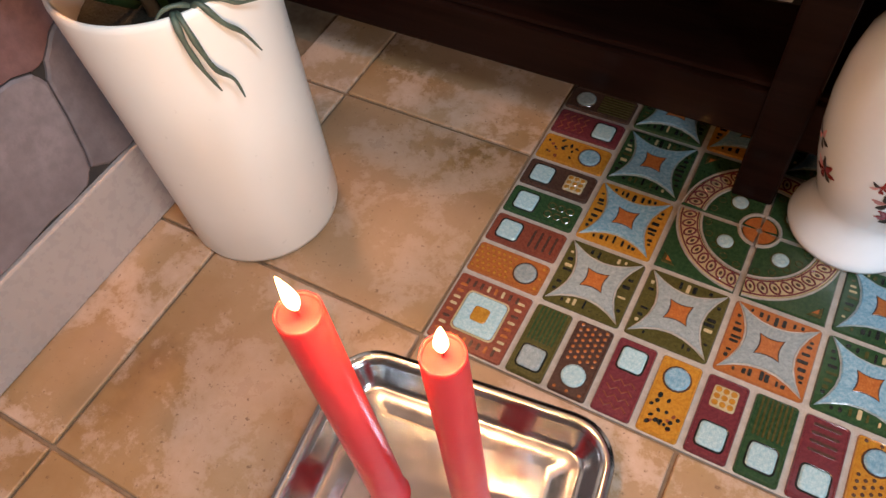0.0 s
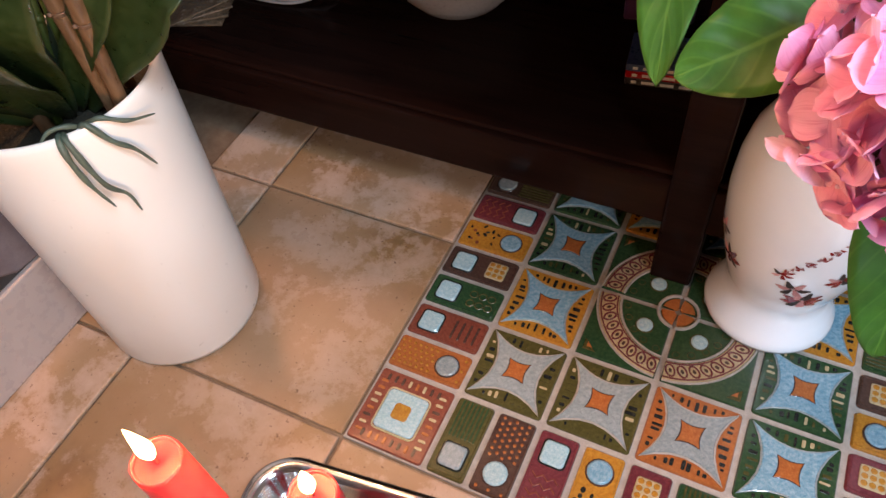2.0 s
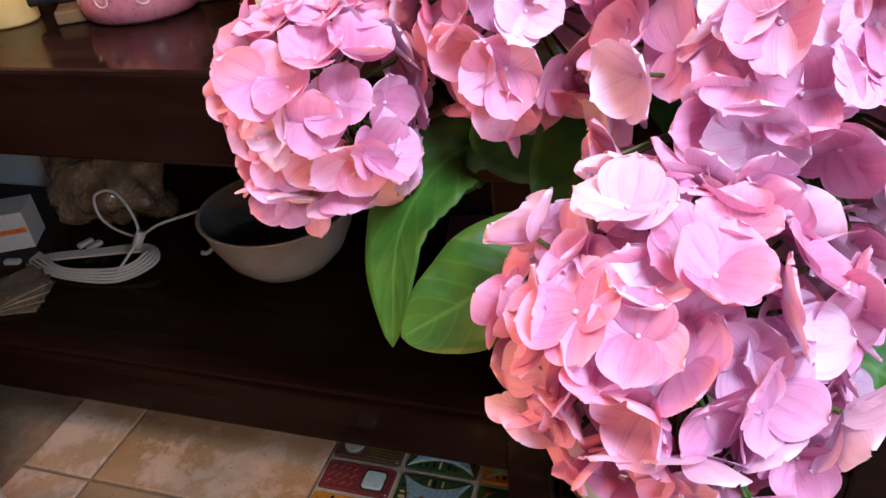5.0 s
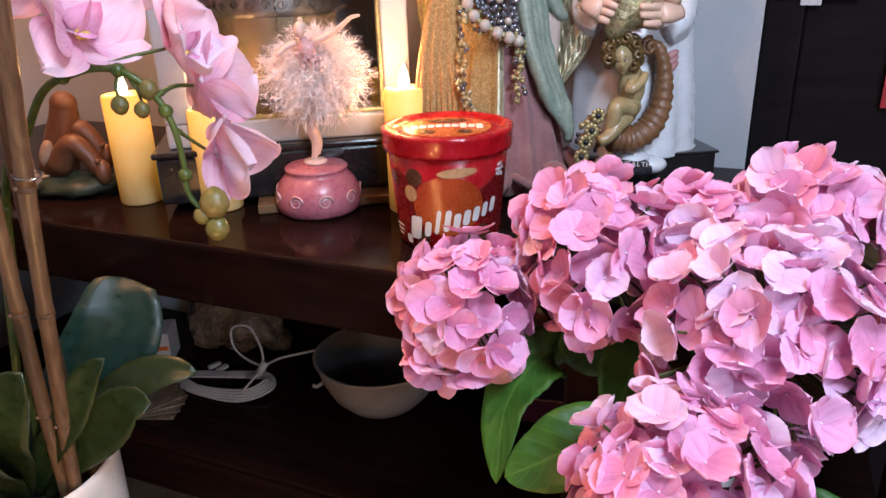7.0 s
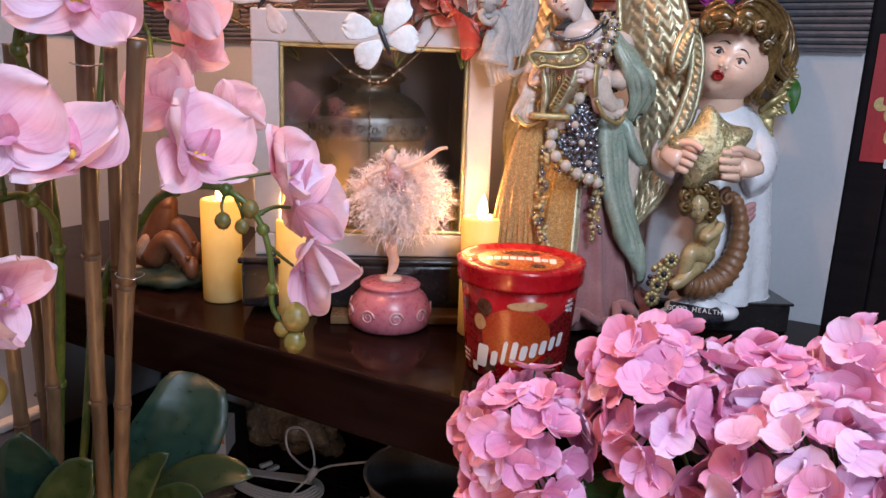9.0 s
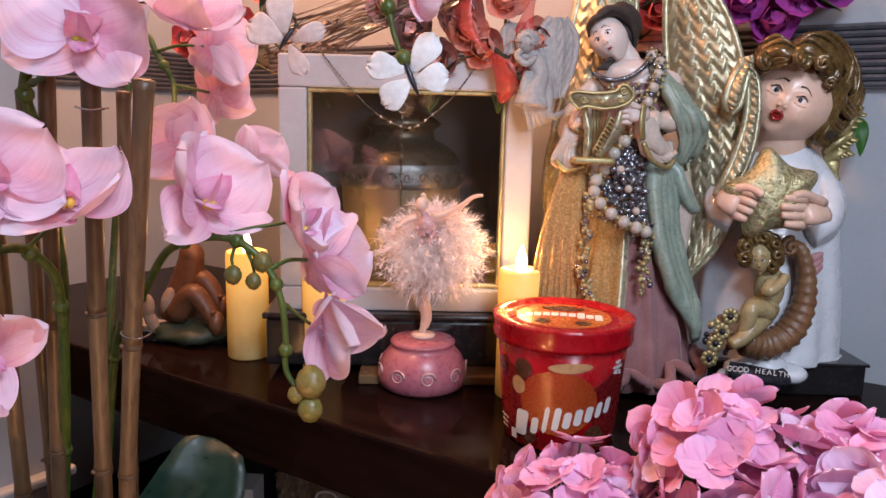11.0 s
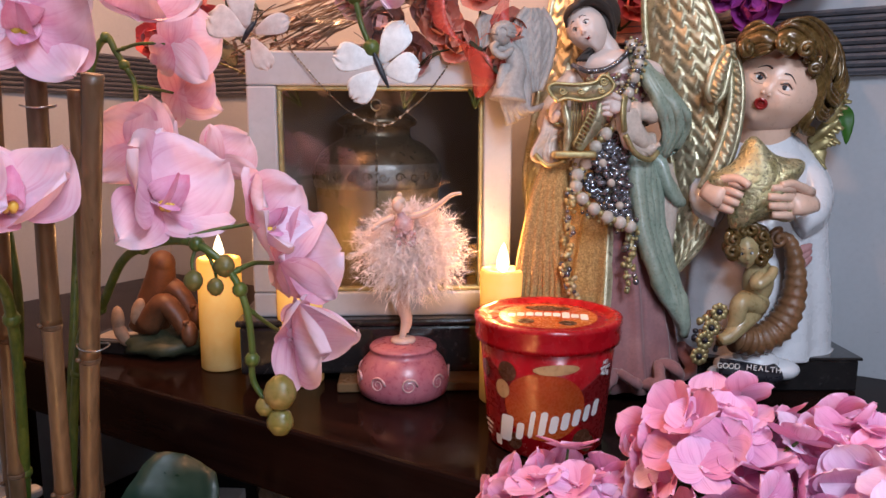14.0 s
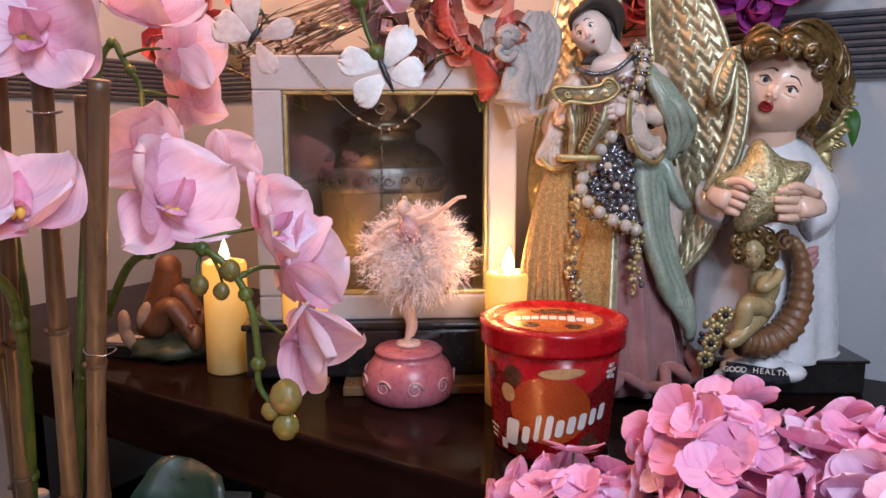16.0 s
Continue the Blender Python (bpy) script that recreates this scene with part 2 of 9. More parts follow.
M_DARK = wood("dark_stained_wood", (0.007, 0.0030, 0.0024), (0.016, 0.0066, 0.0048), 0.11, 0.0)
M_DOOR = wood("black_lacquered_wood", (0.008, 0.006, 0.007), (0.013, 0.010, 0.011), 0.35)
M_BOARD = wood("brown_board", (0.10, 0.055, 0.028), (0.20, 0.12, 0.06), 0.3, 0.2)
M_STEEL = surf("stainless_steel", (0.42, 0.435, 0.45), (0.50, 0.515, 0.53), 25, 0.20, 1.0, grain=60, relief=0.0, rough_vary=0.05, speck=0.03)
M_POT = surf("white_glazed_ceramic", (0.77, 0.73, 0.68), (0.79, 0.75, 0.70), 6, 0.42, grain=50, relief=0.0, coat=0.1, speck=0.0)
M_PORC = surf("white_porcelain", (0.78, 0.80, 0.84), (0.84, 0.85, 0.88), 14, 0.12, grain=150, relief=0.0, coat=0.6, rough_vary=0.03, speck=0.02)
M_SOIL = surf("dark_moss_soil", (0.012, 0.010, 0.006), (0.03, 0.028, 0.015), 60, 0.95, grain=250, relief=1.0, depth=0.004)
M_REDWAX = surf("red_candle_wax", (0.64, 0.026, 0.032), (0.68, 0.036, 0.042), 14, 0.36, grain=40, relief=0.0, sss=0.85, sss_radius=(0.03, 0.007, 0.005), speck=0.0, rough_vary=0.04, spec=0.3)
M_WICK = surf("burnt_wick", (0.10, 0.02, 0.02), (0.2, 0.05, 0.05), 200, 0.9)
M_FLAME = glow("candle_flame", (1.0, 0.66, 0.28), 26.0)
M_LEDFLAME = glow("led_flame", (1.0, 0.80, 0.50), 9.0)
M_RED = surf("red_plastic", (0.36, 0.004, 0.009), (0.41, 0.006, 0.012), 12, 0.26, grain=80, relief=0.03, coat=0.2)
M_DEEPRED = surf("deep_red_print", (0.16, 0.008, 0.010), (0.22, 0.012, 0.012), 20, 0.3, relief=0)
M_ORANGE = surf("orange_print", (0.62, 0.12, 0.02), (0.75, 0.22, 0.03), 25, 0.3, relief=0)
M_CREAM = surf("cream_print", (0.46, 0.24, 0.10), (0.56, 0.34, 0.16), 90, 0.35, relief=0)
M_CHOC = surf("brown_print", (0.075, 0.025, 0.012), (0.14, 0.055, 0.03), 90, 0.25, relief=0)
M_WHITE = surf("white_print", (0.74, 0.72, 0.70), (0.80, 0.79, 0.77), 20, 0.4, relief=0, speck=0.1)
M_PINKCER = surf("pink_ceramic", (0.36, 0.10, 0.135), (0.46, 0.15, 0.18), 40, 0.34, grain=160, relief=0.08, coat=0.15, speck=0.2)
M_PINKPALE = surf("pale_pink_relief", (0.56, 0.30, 0.31), (0.66, 0.42, 0.40), 60, 0.25, relief=0.05, coat=0.3)
M_SKIN = surf("pale_doll_resin", (0.62, 0.40, 0.33), (0.70, 0.50, 0.42), 60, 0.35, relief=0.03, speck=0.1)
M_FEATHER = surf("pale_pink_down", (0.90, 0.74, 0.71), (0.94, 0.85, 0.82), 80, 0.8, relief=0, sheen=0.3, speck=0.05)
M_BAMBOO = surf("dry_bamboo", (0.105, 0.056, 0.027), (0.235, 0.132, 0.064), 22, 0.42, grain=190, relief=0.35, stretch=(1, 1, 0.10), vary=0.35, speck=0.65)
M_NODE = surf("bamboo_node", (0.05, 0.026, 0.014), (0.16, 0.09, 0.05), 90, 0.6, relief=0.4)
M_STEM = surf("green_plastic_stem", (0.028, 0.060, 0.008), (0.11, 0.135, 0.022), 70, 0.42, grain=240, relief=0.4, stretch=(1, 1, 0.5))
M_LEAF = surf("orchid_leaf", (0.013, 0.027, 0.007), (0.030, 0.047, 0.011), 14, 0.38, grain=90, relief=0.15, coat=0.1, stretch=(1, 1, 1))
M_LEAFDK = surf("dark_orchid_leaf", (0.007, 0.028, 0.019), (0.012, 0.040, 0.028), 14, 0.40, grain=90, relief=0.1, coat=0.0)
M_HLEAF = leaf_material("hydrangea_leaf", (0.020, 0.095, 0.008), (0.048, 0.165, 0.014), (0.085, 0.22, 0.030))
M_ROOT = surf("plastic_air_root", (0.055, 0.070, 0.050), (0.10, 0.135, 0.10), 60, 0.5, grain=300, relief=0.3)
M_BUD = surf("orchid_bud", (0.15, 0.135, 0.024), (0.27, 0.18, 0.06), 60, 0.4, relief=0.1)
M_BUDDK = surf("green_bud", (0.10, 0.085, 0.02), (0.17, 0.14, 0.035), 60, 0.45, relief=0.1)
M_HYD = petal_material("hydrangea_petal", (0.87, 0.50, 0.67), (0.80, 0.28, 0.48), (0.70, 0.24, 0.42), (0.56, 0.12, 0.33), 0.58, 0.10, (0.86, 0.55, 0.78), 0.24, 3.4)
M_HYDPALE = petal_material("pale_hydrangea_petal", (0.86, 0.66, 0.80), (0.82, 0.50, 0.71), (0.74, 0.40, 0.62), (0.62, 0.28, 0.54), 0.58, 0.08, (0.86, 0.64, 0.82), 0.24, 3.4)
M_ORCH = petal_material("orchid_petal", (0.88, 0.66, 0.74), (0.84, 0.46, 0.57), (0.76, 0.26, 0.40), (0.62, 0.15, 0.33), 0.5, 0.08, (0.84, 0.68, 0.82), 0.26, 4.0)
M_LIP = petal_material("orchid_lip", (0.70, 0.20, 0.40), (0.82, 0.44, 0.58), (0.88, 0.74, 0.74), (0.45, 0.04, 0.16), 0.45, 0.1, None, 0.25, 5.0)
M_CALLUS = surf("orchid_callus", (0.66, 0.40, 0.03), (0.78, 0.54, 0.10), 300, 0.45, relief=0.1)
M_EYE = surf("floret_eye", (0.70, 0.45, 0.58), (0.78, 0.58, 0.68), 200, 0.6, relief=0.1)
M_COLUMN = surf("orchid_column", (0.72, 0.50, 0.60), (0.76, 0.60, 0.68), 150, 0.5, relief=0.1)
M_FRAMEW = surf("white_painted_frame", (0.42, 0.405, 0.42), (0.50, 0.48, 0.49), 12, 0.4, grain=120, relief=0.08, speck=0.15)
M_GOLD = surf("gold_leaf_paint", (0.33, 0.255, 0.105), (0.54, 0.45, 0.23), 60, 0.44, 0.62, grain=260, relief=0.35, rough_vary=0.12)
M_GLITTER = surf("crusted_gold_glitter", (0.40, 0.34, 0.15), (0.72, 0.66, 0.42), 90, 0.32, 0.65, grain=220, relief=0.8, depth=0.003, rough_vary=0.15)
M_DULLGOLD = surf("antique_gold", (0.33, 0.285, 0.165), (0.62, 0.56, 0.39), 75, 0.36, 0.6, grain=220, relief=0.5, rough_vary=0.12)
M_LIDBRASS = surf("tarnished_brass", (0.075, 0.055, 0.036), (0.15, 0.115, 0.072), 30, 0.36, 0.7, grain=180, relief=0.06, speck=0.15)
M_BRASS = surf("brushed_brass", (0.21, 0.16, 0.088), (0.28, 0.225, 0.13), 12, 0.5, 0.7, grain=180, relief=0.06, speck=0.15)
M_PEWTER = surf("engraved_pewter", (0.15, 0.14, 0.13), (0.28, 0.27, 0.25), 120, 0.4, 0.8, grain=320, relief=0.5)
M_BOXIN = surf("grey_brown_velvet", (0.13, 0.115, 0.11), (0.19, 0.17, 0.165), 15, 0.8, grain=300, relief=0.2, sheen=0.3)
M_GLASS = glass("window_pane")
M_BLACK = surf("black_gloss_base", (0.012, 0.011, 0.012), (0.02, 0.018, 0.018), 25, 0.16, grain=150, relief=0.03, coat=0.3)
M_RESINW = surf("white_statue_glaze", (0.60, 0.60, 0.62), (0.68, 0.68, 0.70), 14, 0.3, grain=60, relief=0.0, coat=0.25, speck=0.04)
M_FACE = surf("painted_flesh", (0.72, 0.46, 0.34), (0.74, 0.49, 0.37), 30, 0.36, grain=180, relief=0.02, coat=0.12, speck=0.04)
M_FACEP = surf("pale_painted_flesh", (0.68, 0.53, 0.47), (0.70, 0.56, 0.50), 30, 0.4, grain=180, relief=0.03, speck=0.04)
M_HAIR = surf("bronze_brown_hair", (0.075, 0.040, 0.012), (0.21, 0.125, 0.038), 45, 0.24, 0.25, grain=160, relief=0.4, coat=0.3)
M_HAIRDK = surf("dark_brown_hair", (0.020, 0.014, 0.012), (0.045, 0.030, 0.024), 60, 0.7, relief=0.4)
M_LIPRED = surf("lip_red", (0.22, 0.010, 0.012), (0.30, 0.016, 0.016), 80, 0.2, relief=0, coat=0.4)
M_INK = surf("dark_paint", (0.012, 0.012, 0.018), (0.03, 0.03, 0.04), 80, 0.35, relief=0)
M_SAGE = surf("sage_green_drape", (0.20, 0.26, 0.20), (0.32, 0.37, 0.30), 40, 0.36, grain=260, relief=0.2)
M_ROSECLOTH = surf("dusty_rose_cloth", (0.24, 0.10, 0.105), (0.34, 0.16, 0.155), 30, 0.7, grain=300, relief=0.3, sheen=0.3)
# The candle's warm light on the lace is put into this gold colour.
M_LACE = surf("golden_lace", (0.42, 0.23, 0.07), (0.68, 0.43, 0.17), 260, 0.6, grain=520, relief=1.0, depth=0.003, speck=0.9)
M_CREAMCLOTH = surf("cream_drape", (0.56, 0.44, 0.36), (0.64, 0.52, 0.44), 40, 0.4, grain=260, relief=0.2)
M_PEARL = surf("pearl_bead", (0.46, 0.40, 0.33), (0.56, 0.50, 0.43), 40, 0.15, relief=0, coat=0.6)
M_CRYSTAL = surf("silver_rhinestone", (0.10, 0.10, 0.115), (0.46, 0.45, 0.48), 170, 0.12, 0.75, relief=0, vary=0.3)
M_GREYRESIN = surf("grey_white_resin", (0.32, 0.29, 0.27), (0.48, 0.45, 0.43), 50, 0.6, grain=240, relief=0.4)
M_IVORY = surf("ivory_resin", (0.30, 0.22, 0.10), (0.42, 0.32, 0.16), 50, 0.35, relief=0.1, coat=0.2, speck=0.15)
M_HORN = surf("brown_wicker_resin", (0.16, 0.07, 0.03), (0.26, 0.13, 0.06), 70, 0.4, grain=260, relief=0.4)
M_TERRA = surf("terracotta_figure", (0.085, 0.030, 0.012), (0.15, 0.058, 0.024), 40, 0.5, relief=0.3)
M_BOWLOUT = surf("white_plastic_bowl", (0.34, 0.32, 0.31), (0.40, 0.38, 0.36), 20, 0.4, relief=0.03)
M_BOWLIN = surf("grey_liner", (0.12, 0.125, 0.13), (0.17, 0.175, 0.18), 20, 0.45, relief=0.03)
M_CABLE = surf("white_cable", (0.46, 0.44, 0.43), (0.52, 0.50, 0.49), 60, 0.45, relief=0)
M_BAG = surf("brown_plastic_bag", (0.10, 0.07, 0.045), (0.22, 0.15, 0.095), 30, 0.2, grain=90, relief=1.0, depth=0.006, coat=0.5)
M_CARD = surf("white_card_box", (0.52, 0.50, 0.50), (0.58, 0.56, 0.56), 30, 0.6, relief=0.05)
M_BLUE = surf("dark_blue_print", (0.03, 0.05, 0.14), (0.05, 0.07, 0.18), 40, 0.35, relief=0)
M_BUTTER = surf("white_feather_wing", (0.72, 0.70, 0.69), (0.80, 0.79, 0.78), 70, 0.6, relief=0.2)
M_BUTTERP = surf("pale_pink_wing", (0.66, 0.50, 0.46), (0.74, 0.62, 0.58), 120, 0.6, relief=0.2)
M_ROSE = surf("red_fabric_petal", (0.42, 0.016, 0.022), (0.56, 0.05, 0.04), 60, 0.6, relief=0.2, sheen=0.3, vary=0.3)
M_CORAL = surf("coral_fabric_petal", (0.84, 0.20, 0.13), (0.88, 0.38, 0.26), 60, 0.6, relief=0.2, sheen=0.3, vary=0.3)
M_DUSKROSE = surf("dusky_dried_petal", (0.66, 0.27, 0.27), (0.80, 0.46, 0.44), 60, 0.7, relief=0.3, vary=0.4)
M_PURPLE = surf("purple_orchid_petal", (0.30, 0.03, 0.24), (0.44, 0.07, 0.36), 60, 0.5, relief=0.2, vary=0.2)
M_DRY = surf("dried_grass", (0.34, 0.21, 0.14), (0.50, 0.35, 0.25), 60, 0.7, relief=0.2, vary=0.4)
M_DARKLEAF = surf("dusky_leaf", (0.020, 0.030, 0.014), (0.05, 0.055, 0.03), 60, 0.6, relief=0.3)
M_RIBBON = surf("red_ribbon", (0.72, 0.07, 0.055), (0.80, 0.14, 0.10), 60, 0.3, relief=0.1)
M_CARAMEL = surf("caramel_print", (0.33, 0.022, 0.010), (0.45, 0.095, 0.018), 9, 0.28, grain=400, relief=0, speck=0.1)
# Orange mixed into the red paints in the candle's glow on the lid.
M_LIDPRINT = surf("lid_print", (0.46, 0.016, 0.010), (0.60, 0.20, 0.03), 18, 0.24, grain=400, relief=0, speck=0.05, coat=0.3)
M_POSTER = surf("red_paper", (0.30, 0.010, 0.014), (0.36, 0.015, 0.02), 30, 0.5, relief=0.05)
M_FOIL = surf("gold_foil_print", (0.48, 0.34, 0.14), (0.58, 0.44, 0.20), 40, 0.4, 0.4, relief=0.05)
M_TAPE = surf("clear_tape", (0.5, 0.5, 0.52), (0.56, 0.56, 0.58), 40, 0.3, relief=0.05)
M_PURPLEBOX = surf("purple_wrapper", (0.05, 0.015, 0.055), (0.075, 0.024, 0.085), 40, 0.4, relief=0.1)
M_CHAIN = surf("bead_chain", (0.14, 0.11, 0.08), (0.3, 0.26, 0.2), 200, 0.3, 0.8, relief=0.1)


def wax_lit(name, low, high, strength, z0, z1):
    """Wax of a candle with an electric flame inside: it gives off light towards its top."""
    m, nodes, links, bsdf = material(name)
    tc = nodes.new("ShaderNodeTexCoord")
    sep = nodes.new("ShaderNodeSeparateXYZ")
    links.new(tc.outputs["Object"], sep.inputs["Vector"])
    rng = node(nodes, "ShaderNodeMapRange")
    rng.inputs["From Min"].default_value, rng.inputs["From Max"].default_value = z0, z1
    links.new(sep.outputs["Z"], rng.inputs["Value"])
    grain = noise_of(nodes, links, tc.outputs["Object"], 60.0, 4.0)
    base = ramp(nodes, links, grain, [(0.3, (0.56, 0.38, 0.15)), (0.7, (0.64, 0.47, 0.21))])
    links.new(base, bsdf.inputs["Base Color"])
    links.new(ramp(nodes, links, rng.outputs["Result"], [(0.0, low), (0.55, tuple((a + b) / 3 for a, b in zip(low, high))), (1.0, high)]), bsdf.inputs["Emission Color"])
    bsdf.inputs["Emission Strength"].default_value = strength
    bsdf.inputs["Roughness"].default_value = 0.5
    return m


M_LEDWAX = wax_lit("electric_candle_wax", (0.06, 0.026, 0.004), (1.0, 0.42, 0.03), 1.8, 0.0, 0.13)

# glazes of the mosaic
G_SKY = glaze("sky_blue_glaze", (0.12, 0.28, 0.38), (0.34, 0.48, 0.56), 260)
G_GREYBLUE = glaze("grey_blue_glaze", (0.22, 0.27, 0.28), (0.36, 0.40, 0.40), 260)
G_ICE = glaze("ice_blue_glaze", (0.28, 0.46, 0.50), (0.52, 0.64, 0.66), 300)
G_GREEN = glaze("bottle_green_glaze", (0.016, 0.050, 0.020), (0.045, 0.085, 0.035), 200)
G_OLIVE = glaze("olive_glaze", (0.055, 0.052, 0.014), (0.10, 0.085, 0.028), 220)
G_AMBER = glaze("amber_glaze", (0.38, 0.15, 0.018), (0.52, 0.25, 0.035), 220)
G_ORANGE = glaze("orange_glaze", (0.34, 0.095, 0.025), (0.44, 0.16, 0.045), 240)
G_BROWN = glaze("umber_glaze", (0.060, 0.030, 0.022), (0.10, 0.055, 0.040), 220)
G_RUST = glaze("rust_glaze", (0.17, 0.040, 0.025), (0.25, 0.075, 0.045), 220)
G_MAROON = glaze("maroon_glaze", (0.12, 0.022, 0.030), (0.18, 0.040, 0.045), 220)
G_CREAM = glaze("cream_glaze", (0.44, 0.34, 0.18), (0.54, 0.44, 0.26), 220)
G_BLACK = glaze("black_glaze", (0.012, 0.014, 0.012), (0.03, 0.03, 0.026), 220)


# ---- shaping helpers ----
IDENT = Matrix.Identity(4)


def part(name, bm, mats, parent=None, label="", smooth=True, kind=""):
    """Links a bmesh as one mesh object, under a thing or a part."""
    me = bpy.data.meshes.new(name)
    bm.normal_update()
    bm.to_mesh(me)
    bm.free()
    for m in mats if isinstance(mats, (list, tuple)) else [mats]:
        me.materials.append(m)
    if smooth:
        me.polygons.foreach_set("use_smooth", [True] * len(me.polygons))
    return placed(name, me, parent, IDENT, label, kind)


def placed(name, me, parent, m=IDENT, label="", kind=""):
    ob = new(name, me)
    ob.parent = parent
    ob.matrix_basis = m
    return tagged(ob, label, kind=kind)


def thing(name, label, category, at=(0, 0, 0), turn=0.0, group="", kind=""):
    ob = new(name)
    ob.empty_display_size = 0.02
    ob.location, ob.rotation_euler.z = at, radians(turn)
    return tagged(ob, label, category, group, kind)


def b_box(bm, lo, hi, bevel=0.0, mi=0, m=IDENT, seg=2):
    made = bmesh.ops.create_cube(bm, size=1.0)["verts"]
    c, s = [(a + b) / 2 for a, b in zip(lo, hi)], [b - a for a, b in zip(lo, hi)]
    for v in made:
        v.co = Vector((v.co.x * s[0] + c[0], v.co.y * s[1] + c[1], v.co.z * s[2] + c[2]))
    faces = list({f for v in made for f in v.link_faces})
    if bevel:
        edges = list({e for v in made for e in v.link_edges})
        out = bmesh.ops.bevel(bm, geom=edges, offset=min(bevel, min(s) * 0.49), segments=seg, affect="EDGES", profile=0.5)
        faces = list(set(out["faces"]) | {f for f in faces if f.is_valid})
        faces = list({f for v in {v for f in faces for v in f.verts} for f in v.link_faces})
    for f in faces:
        f.material_index = mi
    if m != IDENT:
        bmesh.ops.transform(bm, matrix=m, verts=list({v for f in faces for v in f.verts}))


def b_grid(bm, nu, nv, point, mi=0, uv=False, close_u=False, close_v=False):
    """A sheet of nu by nv cells through point(u, v), u and v from 0 to 1."""
    cu, cv = (nu if close_u else nu + 1), (nv if close_v else nv + 1)
    vs = [[bm.verts.new(point(i / nu, j / nv)) for j in range(cv)] for i in range(cu)]
    layer = (bm.loops.layers.uv.get("UVMap") or bm.loops.layers.uv.new("UVMap")) if uv else None
    for i in range(nu):
        for j in range(nv):
            ids = [(i, j), (i + 1, j), (i + 1, j + 1), (i, j + 1)]
            corners = [vs[a % cu][b % cv] for a, b in ids]
            if len(set(corners)) < 3:
                continue
            try:
                f = bm.faces.new(corners)
            except ValueError:
                continue
            f.material_index = mi
            if layer:
                for loop, (a, b) in zip(f.loops, ids):
                    loop[layer].uv = (a / nu, b / nv)
    return vs


def b_lathe(bm, profile, seg=40, mi=0, m=IDENT, wobble=None):
    """Turned solid through (radius, height) pairs; ends close to the axis."""
    rings = []
    for r, z in profile:
        if r < 1e-6:
            rings.append([bm.verts.new(m @ Vector((0, 0, z)))])
        else:
            ring = []
            for k in range(seg):
                a = 2 * math.pi * k / seg
                q = r * (wobble(a, z) if wobble else 1.0)
                ring.append(bm.verts.new(m @ Vector((q * math.cos(a), q * math.sin(a), z))))
            rings.append(ring)
    for lo, hi in zip(rings, rings[1:]):
        for k in range(seg):
            a, b, c, d = lo[k % len(lo)], lo[(k + 1) % len(lo)], hi[(k + 1) % len(hi)], hi[k % len(hi)]
            corners = list(dict.fromkeys((a, b, c, d)))
            if len(corners) > 2:
                bm.faces.new(corners).material_index = mi


def b_ball(bm, c, r, mi=0, m=IDENT, seg=18, rough=0.0, freq=30.0):
    r = (r, r, r) if isinstance(r, (int, float)) else r
    rows = max(seg // 2, 5)
    made = []
    for j in range(rows + 1):
        th = math.pi * j / rows
        n = 1 if j in (0, rows) else seg
        ring = []
        for k in range(n):
            a = 2 * math.pi * k / seg
            d = Vector((math.sin(th) * math.cos(a), math.sin(th) * math.sin(a), math.cos(th)))
            q = Vector((d.x * r[0], d.y * r[1], d.z * r[2]))
            if rough:
                q *= 1 + rough * noise.noise((q + Vector(c)) * freq)
            ring.append(bm.verts.new(m @ (q + Vector(c))))
        made.append(ring)
    for lo, hi in zip(made, made[1:]):
        for k in range(seg):
            corners = list(dict.fromkeys((hi[k % len(hi)], hi[(k + 1) % len(hi)], lo[(k + 1) % len(lo)], lo[k % len(lo)])))
            if len(corners) > 2:
                bm.faces.new(corners).material_index = mi


def smooth_path(points, steps=6):
    """Points of a curve that runs through the given ones."""
    p = [Vector(q) for q in points]
    p = [p[0] * 2 - p[1], *p, p[-1] * 2 - p[-2]]
    out = []
    for i in range(1, len(p) - 2):
        for k in range(steps):
            t = k / steps
            a, b, c, d = p[i - 1], p[i], p[i + 1], p[i + 2]
            out.append(0.5 * (2 * b + (c - a) * t + (2 * a - 5 * b + 4 * c - d) * t * t + (3 * b - a - 3 * c + d) * t ** 3))
    return out + [p[-2]]


def b_tube(bm, points, radius, seg=10, mi=0, m=IDENT, close=False, flat=1.0, caps=True):
    """A pipe along points; radius a number, or one for each point, or a function of 0 to 1."""
    n = len(points)
    pts = [Vector(p) for p in points]
    side = None
    rings = []
    for i, p in enumerate(pts):
        nxt, prv = (pts[(i + 1) % n], pts[i - 1]) if close else (pts[min(i + 1, n - 1)], pts[max(i - 1, 0)])
        along = (nxt - prv).normalized()
        if side is None:
            side = along.orthogonal().normalized()
        side = (side - along * side.dot(along)).normalized()
        up = along.cross(side)
        r = radius(i / max(n - 1, 1)) if callable(radius) else radius if isinstance(radius, (int, float)) else radius[i]
        rings.append([bm.verts.new(m @ (p + side * (r * math.cos(2 * math.pi * k / seg)) + up * (r * flat * math.sin(2 * math.pi * k / seg)))) for k in range(seg)])
    pairs = list(zip(rings, rings[1:])) + ([(rings[-1], rings[0])] if close else [])
    for lo, hi in pairs:
        for k in range(seg):
            bm.faces.new((lo[k], lo[(k + 1) % seg], hi[(k + 1) % seg], hi[k])).material_index = mi
    if caps and not close:
        bm.faces.new(rings[0][::-1]).material_index = mi
        bm.faces.new(rings[-1]).material_index = mi


